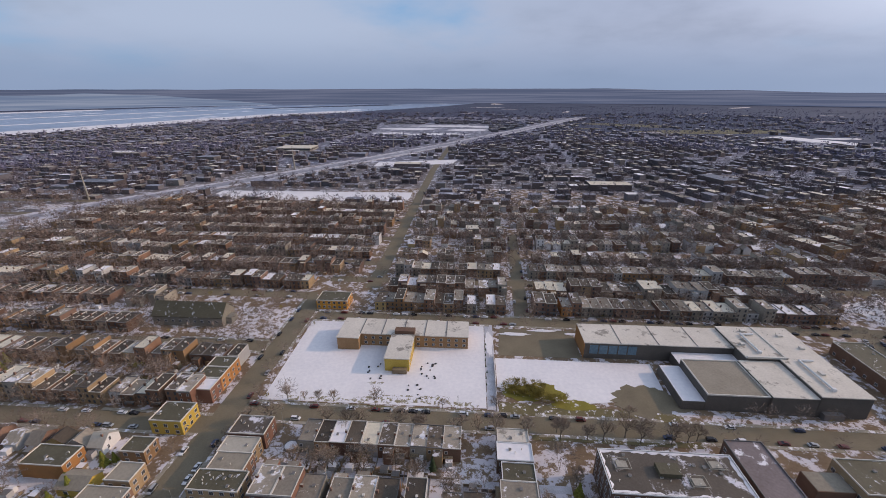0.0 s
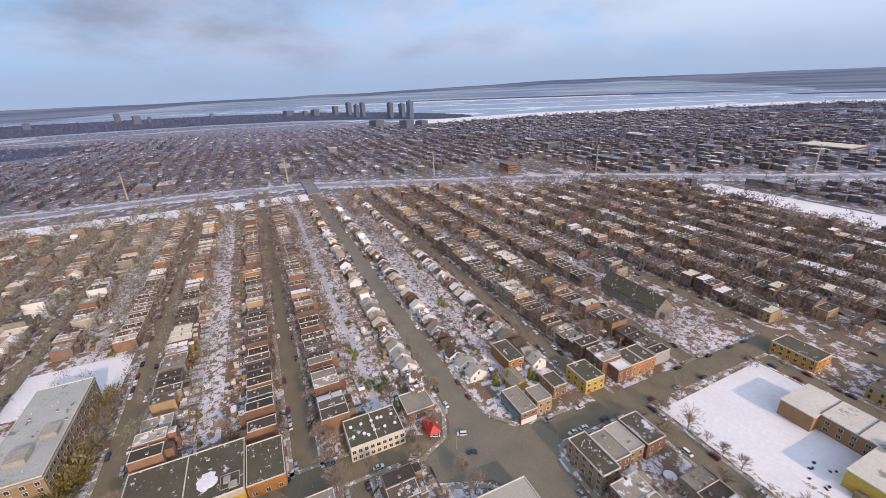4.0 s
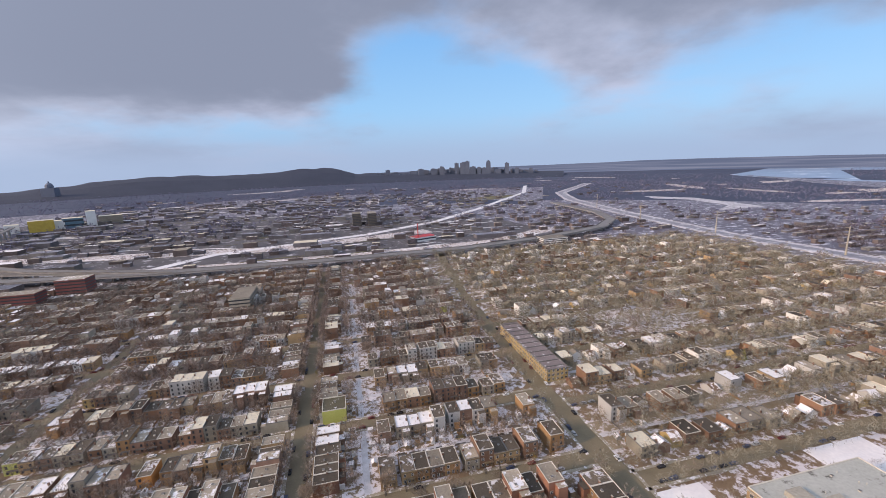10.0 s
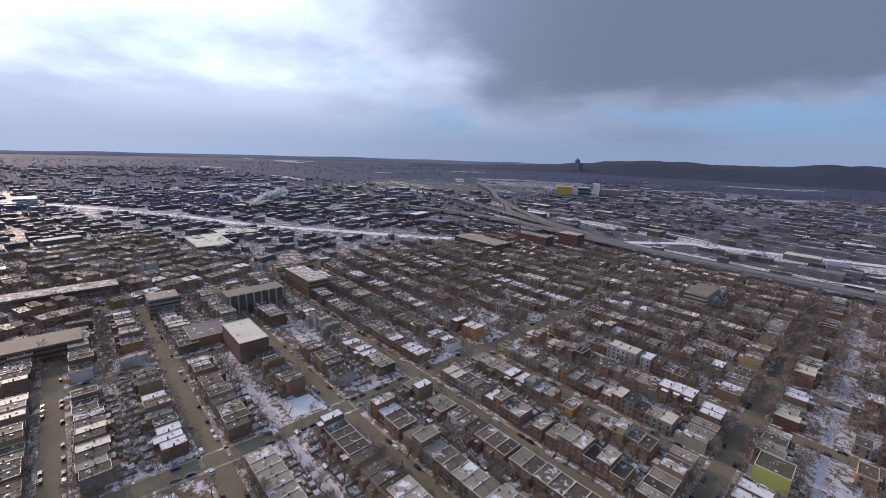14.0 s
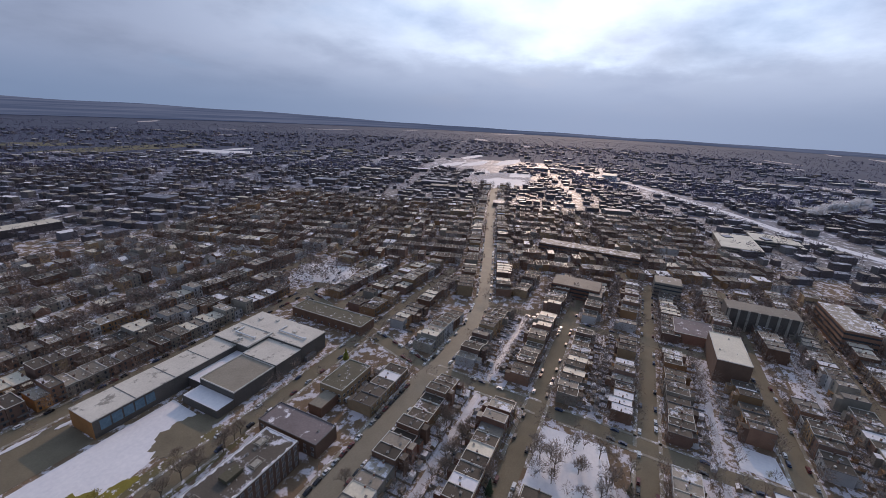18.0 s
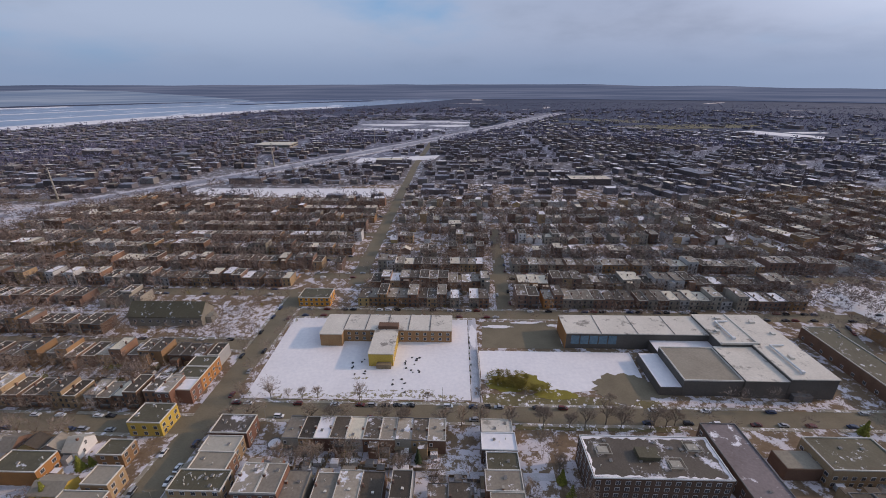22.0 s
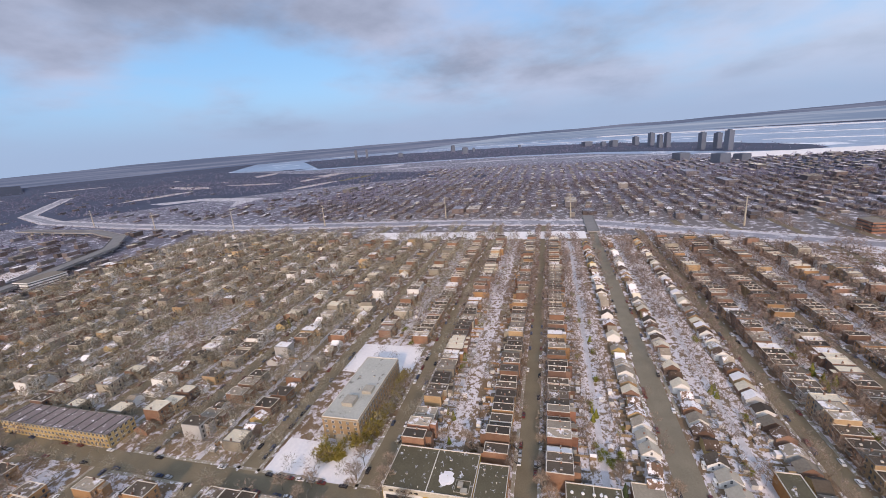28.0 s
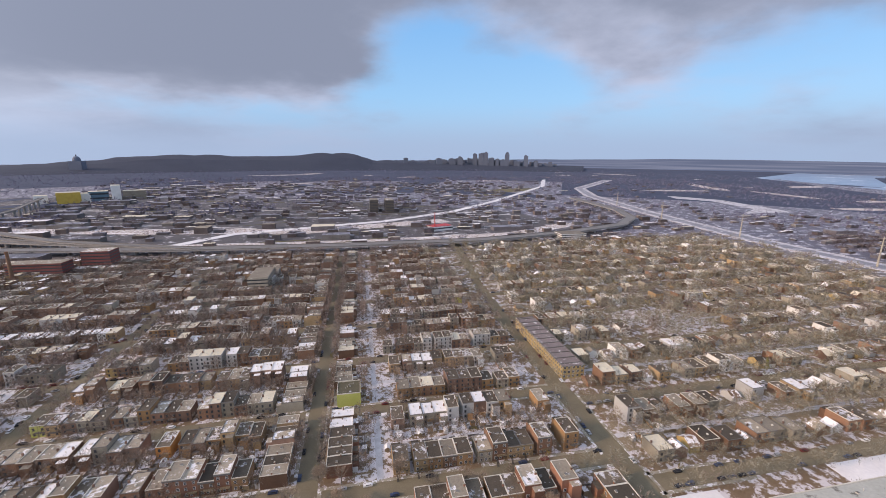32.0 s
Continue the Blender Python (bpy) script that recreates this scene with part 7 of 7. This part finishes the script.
for x, y, k, size in ((-150, 97, 0, 1.0), (-148, 103, 0, 1.1), (-152, 106, 1, 1.2), (-146, 116, 0, 0.9), (-154, 92, 1, 1.1), (-143, 118, 1, 0.9), (-206, 34, 1, 0.9), (-210, 36, 1, 1.0), (-214, 34, 1, 0.8), (-238, 107, 1, 1.0), (-242, 105, 1, 1.1), (-246, 108, 1, 0.9), (-262, 172, 0, 0.9), (-258, 176, 0, 1.0), (-270, 170, 0, 1.1), (-254, 170, 1, 1.2), (-196, -46, 1, 1.0), (-200, -50, 1, 0.9), (-176, -44, 1, 0.8), (-262, -52, 1, 1.0), (-300, 40, 1, 1.0), (-240, -200, 0, 1.0), (-222, -168, 0, 0.9), (-300, -230, 0, 1.1), (-320, -160, 0, 0.9), (50, 108, 0, 0.9), (48, 115, 1, 1.2), (187, 142, 0, 1.0)):
    if not in_house(x, y):
        wood, leaf = CEDARS[k]
        ob = thing("conifer", "olive-green cedar in a snowy yard", "tree", "conifers", at=(x, y, 0), turn=37 * k + x)
        ob.scale = (size * 1.25, size * 1.25, size)
        part("trunk", wood, ob)
        part("crown", leaf, ob)
rest = [s for s in spots if s not in chosen and not in_house(*s) and not (-390 < s[0] < -80 and 534 < s[1] < 605 and s[0] % 8 > 1)]
close = [s for s in rest if math.hypot(*s) < 340]
thin = random.Random(8)
close = [s for s in close if thin.random() < (0.75 if math.hypot(*s) < 205 else 1.0)]
mixing = random.Random(52)
leafy = {s for s in rest if s[0] + mixing.uniform(-45, 45) < -120 and s[1] + mixing.uniform(-60, 60) < -60 and mixing.random() < 0.85}
brush("bare_trees", [s for s in close if s not in leafy], 120, 11.5, 0.15, 0.034, "leafless trees along the nearer streets and yards", M_TWIG)
brush("bare_trees", [s for s in close if s in leafy], 120, 12.0, 0.17, 0.036, "olive-grey leafless trees in the leafy quarter", M_OLIVETWIG)
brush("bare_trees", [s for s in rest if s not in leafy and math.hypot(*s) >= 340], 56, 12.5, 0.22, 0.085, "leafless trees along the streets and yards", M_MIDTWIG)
brush("bare_trees", [s for s in rest if s in leafy and math.hypot(*s) >= 340], 56, 12.5, 0.22, 0.085, "olive-grey leafless trees beyond the leafy quarter", M_OLIVETWIG)
shrub = random.Random(15)
bushes = []
for x, y, a, b, n in ((34, 174, 11, 6.5, 74), (46, 167, 9, 2.6, 22), (-157, -106, 8, 9, 40), (-178, -88, 12, 3, 26), (-205, -87, 16, 3, 30)):
    for k in range(n):
        turn, far = shrub.uniform(0, 6.28), math.sqrt(shrub.random())
        bushes.append((x + a * far * math.cos(turn), y + b * far * math.sin(turn)))
bushes += [(x + 2, y + 2) for x, y in shrub.sample(close, 90) if not in_house(x + 2, y + 2)]
hedge = random.Random(44)
hedges = []
for k in range(46):
    x, y = hedge.uniform(-420, -150), hedge.choice((-112, -48, 36, 106, 172)) + hedge.uniform(-12, 12)
    if not in_house(x, y):
        hedges += [(x + hedge.uniform(-4, 4), y + hedge.uniform(-1.5, 1.5)) for j in range(hedge.choice((3, 5, 8)))]
brush("hedges", hedges, 90, 3.2, 0.3, 0.05, "yellow-green hedges in the snowy back yards", M_CEDAR)
screen = []
for x0, x1, y0, y1, n in ((-236, -170, -92, -87, 30), (-172, -160, -98, -90, 6), (-164, -152, -114, -100, 7), (-240, -236, -120, -92, 6)):
    screen += [(shrub.uniform(x0, x1), shrub.uniform(y0, y1)) for k in range(n)]
brush("dry_trees", screen, 110, 8.5, 0.2, 0.04, "olive-brown trees beside the brick institution", M_SHRUB)
brush("shrubs", bushes, 90, 3.4, 0.26, 0.035, "dry olive-brown shrubs standing in the snow", M_SHRUB)

# ---- cars ----
def car_mesh(kind):
    """A parked car that looks to +x: body, glasshouse and roof; saloon or van."""
    if kind:
        side = [(-2.2, 0.35), (2.25, 0.35), (2.3, 0.8), (1.5, 1.0), (-2.2, 1.05)]
        top = [(-2.15, 1.05), (1.45, 1.0), (0.8, 1.72), (-2.0, 1.75)]
    else:
        side = [(-2.25, 0.32), (2.25, 0.32), (2.25, 0.72), (1.2, 0.92), (-1.6, 0.95), (-2.25, 0.88)]
        top = [(-1.7, 0.95), (1.1, 0.92), (0.35, 1.42), (-1.1, 1.44)]

    def prism(profile, w0, w1):
        n = len(profile)
        mid_z = min(z for _, z in profile)
        pts = [(x, s * (w0 if z <= mid_z + 0.2 else w1), z) for s in (-1, 1) for x, z in profile]
        faces = [tuple(range(n)), tuple(range(2 * n - 1, n - 1, -1))] + [((i + 1) % n, i, n + i, n + (i + 1) % n) for i in range(n)]
        return pts, faces

    body, glass = Heap(), Heap()
    p, f = prism(side, 0.88, 0.86)
    body.add(p, f, [0] * len(f))
    p, f = prism(top, 0.84, 0.66)
    glass.add(p, f, [0] * len(f))
    x0, x1 = (-1.95, 0.75) if kind else (-1.05, 0.3)
    z = 1.75 if kind else 1.44
    body.box(x0, x1, -0.64, 0.64, z - 0.03, z + 0.04)
    return body, glass


WHEEL = Heap()
WHEEL.add([(0.33 * math.cos(a * math.pi / 5), y, 0.33 + 0.33 * math.sin(a * math.pi / 5)) for y in (-0.11, 0.11) for a in range(10)], [tuple(range(10)), tuple(range(19, 9, -1))] + [((k + 1) % 10, k, 10 + k, 10 + (k + 1) % 10) for k in range(10)], [0] * 12)
WHEEL = WHEEL.made("wheel", [M_TYRE])
CAR_NAMES = ["silver", "black", "white", "dark blue", "maroon"]
car_protos = {}


def parked(x, y, turn, r):
    kind, colour = int(r.random() < 0.35), r.choice((0, 0, 1, 1, 2, 2, 3, 4))
    m = pose(x, y, 0.1, 0, 0, turn)
    if (kind, colour) in car_protos:
        return copy_thing(car_protos[kind, colour], m)
    ob = new("car")
    tagged(ob, f"parked {CAR_NAMES[colour]} {'van' if kind else 'saloon car'} at the kerb", "car", "parked cars")
    body, glass = car_mesh(kind)
    part("body", body.made("body", [M_CARS[colour]]), ob)
    part("glass", glass.made("glass", [M_GLASS]), ob)
    for wx in (-1.4, 1.4):
        for wy in (-0.78, 0.78):
            child("wheel", WHEEL, ob, wx, wy, 0)
    ob.matrix_basis = m
    car_protos[kind, colour] = ob


far_cars, near_cars = Heap(), 0
rng = random.Random(31)
for line, off, chance in [(MAIN[:2], 6.3, 0.3), (MAIN[2:], 6.3, 0.72), (R1, 5.4, 0.4)] + [(l, 4.1, 0.36) for l in STREETS + EAST_STREETS]:
    left, right = ribbon(line, off)
    for side in (left, right):
        for (ax, ay), (bx, by) in zip(side, side[1:]):
            d = math.hypot(bx - ax, by - ay)
            turn = math.degrees(math.atan2(by - ay, bx - ax))
            for k in range(int(d / 6.1)):
                t = (k + 0.5) * 6.1 / d
                x, y = ax + (bx - ax) * t, ay + (by - ay) * t
                far = math.hypot(x, y)
                if far > 650 or rng.random() > chance or any(near_line(x, y, l, 7.5) for l in STREETS + [MAIN, R1] if l is not line and not (l is MAIN and off == 6.3)):
                    continue
                if 112 < far < 215 and near_cars < 120:
                    near_cars += 1
                    parked(x, y, turn + rng.choice((0, 180)), rng)
                else:
                    s = rng.randrange(5)
                    far_cars.put(x, y, turn)
                    far_cars.box(-2.2, 2.2, -0.85, 0.85, 0.35, 0.95, s).box(-1.4, 0.9, -0.72, 0.72, 0.95, 1.45, 5, s)
thing("parked_cars", "cars parked along the farther streets", "cars", kind="stuff", data=far_cars.made("parked_cars", M_CARS + [M_GLASS]))

# ---- yards ----
SHED = [Heap().add([(-1.5, -1.2, 0), (1.5, -1.2, 0), (1.5, 1.2, 0), (-1.5, 1.2, 0), (-1.5, -1.2, 2), (1.5, -1.2, 2), (1.5, 1.2, 2), (-1.5, 1.2, 2), (-1.5, 0, 2.7), (1.5, 0, 2.7)], [(0, 1, 5, 4), (1, 2, 6, 9, 5), (2, 3, 7, 6), (3, 0, 4, 8, 7)], [0] * 4).made("wall", [m]) for m in (M_WHITE, M_SIDING[0], M_WOOD)]
SHED_ROOF = Heap().add([(-1.7, -1.4, 1.95), (1.7, -1.4, 1.95), (1.7, 0, 2.8), (-1.7, 0, 2.8), (1.7, 1.4, 1.95), (-1.7, 1.4, 1.95)], [(0, 1, 2, 3), (3, 2, 4, 5)], [0, 0]).made("roof", [M_SNOW])
rng = random.Random(41)
sheds = 0
for line in LANES:
    left, right = ribbon(line, 4.6)
    for side in (left, right):
        for (ax, ay), (bx, by) in zip(side, side[1:]):
            d = math.hypot(bx - ax, by - ay)
            for k in range(int(d / 14)):
                t = (k + rng.uniform(0.2, 0.8)) * 14 / d
                x, y = ax + (bx - ax) * t, ay + (by - ay) * t
                if math.hypot(x, y) < 240 and rng.random() < 0.5 and sheds < 110 and not in_house(x, y) and not any(a - 2 < x < b + 2 and c - 2 < y < e + 2 for a, b, c, e in SITES):
                    sheds += 1
                    ob = thing("garden_shed", "small garden shed with a snowy roof", "shed", "garden sheds", at=(x, y, 0.02), turn=rng.choice((0, 90)))
                    part("wall", rng.choice(SHED), ob)
                    part("roof", SHED_ROOF, ob)
pool = thing("swimming_pool", "round covered pool ringed with snow in a yard", "pool", at=(-72, 130, 0))
part("rim", Heap().turned(0, 0, [(2.9, -0.1), (2.9, 1.2), (2.7, 1.25), (2.7, 0.9)], 24).made("rim", [M_FLASH2]), pool)
part("cover", Heap().turned(0, 0, [(2.65, 0.85), (2.5, 0.95), (0.1, 0.98)], 24).made("cover", [M_SNOW]), pool)
fence = thing("fence", "dark chain-link fence along the sports field", "fence", at=(19, 181, 0))
part("mesh_panel", Heap().box(-0.03, 0.03, -20, 20, 0.15, 1.9).made("mesh_panel", [M_FLASH]), fence)
for k in range(14):
    part("post", Heap().tube((0, -20 + 3.07 * k, -0.1), (0, -20 + 3.07 * k, 2.2), 0.07, 0.07, 6).made("post", [M_IRON]), fence)

# ---- the school field ----
# lumps stand in for unidentified dark marks on the trodden snow
DARK_LUMP = Heap().turned(0, 0, [(0.5, -0.1), (0.75, 0.25), (0.6, 0.55), (0.2, 0.7)], 7).made("boulder", [M_IRON])
rng = random.Random(52)
for cx, cy, n in ((-18, 186, 14), (-47, 183, 8), (-24, 169, 6)):
    for k in range(n):
        ob = thing("boulder", "small dark lump standing for a mark on the snow", "mound", "mounds on the school field", data=DARK_LUMP, at=(cx + rng.uniform(-5, 5), cy + rng.uniform(-7, 7), 0.1), turn=rng.uniform(0, 360))
        ob.scale = (rng.uniform(0.6, 1.4), rng.uniform(0.5, 1.0), rng.uniform(0.5, 0.9))
for k in range(8):
    ob = thing("conifer", "small dark clipped conifer along the field path", "tree", "conifers", at=(14.6 + rng.uniform(-0.4, 0.4), 176 + 5.2 * k, 0.1), turn=40 * k)
    ob.scale = (0.3, 0.3, 0.3)
    part("trunk", PINES[1][0], ob)
    part("crown", PINES[1][1], ob)

# ---- yard fences ----
FENCE_RNG = random.Random(61)
boards = Heap()
for x, y, facing, w, deep, style, q in lots:
    if CLOSE - 20 < math.hypot(x, y) < NEAR + 50:
        boards.put(x, y, facing)
        d0, tall = (9.5 if style == "gable" else 12.5), FENCE_RNG.choice((1.2, 1.5, 1.8))
        n = 6
        for k in range(n):
            a, b = d0 + 8.4 * k / n, d0 + 8.4 * (k + 1) / n - 0.08
            boards.box(w / 2 - 0.03, w / 2 + 0.03, a, b, 0, tall + FENCE_RNG.uniform(-0.06, 0.06), FENCE_RNG.choice((0, 0, 1)))
        if FENCE_RNG.random() < 0.6:
            boards.box(-w / 2, w / 2 - 1.2, d0 + 8.4, d0 + 8.48, 0, tall, FENCE_RNG.choice((0, 1)))
        if FENCE_RNG.random() < 0.7:
            cx, cy, tall = FENCE_RNG.uniform(-1.2, 1.2), d0 + FENCE_RNG.uniform(1.4, 2.2), FENCE_RNG.uniform(2.3, 3.4)
            boards.box(cx - 1.5, cx + 1.5, d0, cy + 1.0, 0.02, tall, FENCE_RNG.choice((0, 2, 4)), FENCE_RNG.choice((3, 1, 1)))
        if FENCE_RNG.random() < 0.45:
            cx, cy = FENCE_RNG.uniform(-1.0, 1.0), d0 + FENCE_RNG.uniform(6.2, 7.2)
            boards.box(cx - 1.6, cx + 1.6, cy - 1.3, cy + 1.3, 0.02, 2.5, FENCE_RNG.choice((0, 2, 4)), FENCE_RNG.choice((3, 1)))
        if FENCE_RNG.random() < 0.8:
            cx, cy = FENCE_RNG.uniform(-1.5, 1.5), d0 + FENCE_RNG.uniform(3.5, 6.5)
            boards.box(cx - 0.8, cx + 0.8, cy - 0.5, cy + 0.5, 0.02, FENCE_RNG.uniform(0.5, 1.3), 2, 3)
thing("yard_fences", "weathered board fences and garden clutter between yards", "fences", kind="stuff", data=boards.made("yard_fences", [M_WOOD, M_FLASH2, M_SIDING[0], M_SNOW, M_WHITE]))

# ---- street lamps ----
LAMP_POLE = Heap().tube((0, 0, -0.1), (0, 0, 8.6), 0.11, 0.07, 6).turned(0, 0, [(0.22, -0.1), (0.22, 0.5), (0.12, 0.6)], 8).made("pole", [M_CONCRETE])
LAMP_ARM = Heap().tube((0, 0, 8.5), (1.9, 0, 9.1), 0.05, 0.04, 5).made("arm", [M_FLASH2])
LAMP_HEAD = Heap().box(1.7, 2.5, -0.16, 0.16, 9.02, 9.2).box(1.8, 2.4, -0.1, 0.1, 8.96, 9.02).made("lamp_head", [M_FLASH2])
for x, y, turn in ((-122, 60, 180), (-104, 100, 180), (-119, 130, 0), (-119, 170, 0), (-119, 210, 0), (-60, 93, -90), (-20, 93, -90), (20, 93, -90), (62, 93, -90), (104, 93, -90), (-80, 141, 90), (-40, 158, -90), (0, 158, -90), (40, 158, -90), (-124, 0, 180), (-124, -50, 180), (-124, -100, 180)):
    ob = thing("street_lamp", "tall grey street lamp at the kerb", "lamp", "street lamps", at=(x, y, 0), turn=turn)
    part("pole", LAMP_POLE, ob)
    part("arm", LAMP_ARM, ob)
    part("lamp_head", LAMP_HEAD, ob)
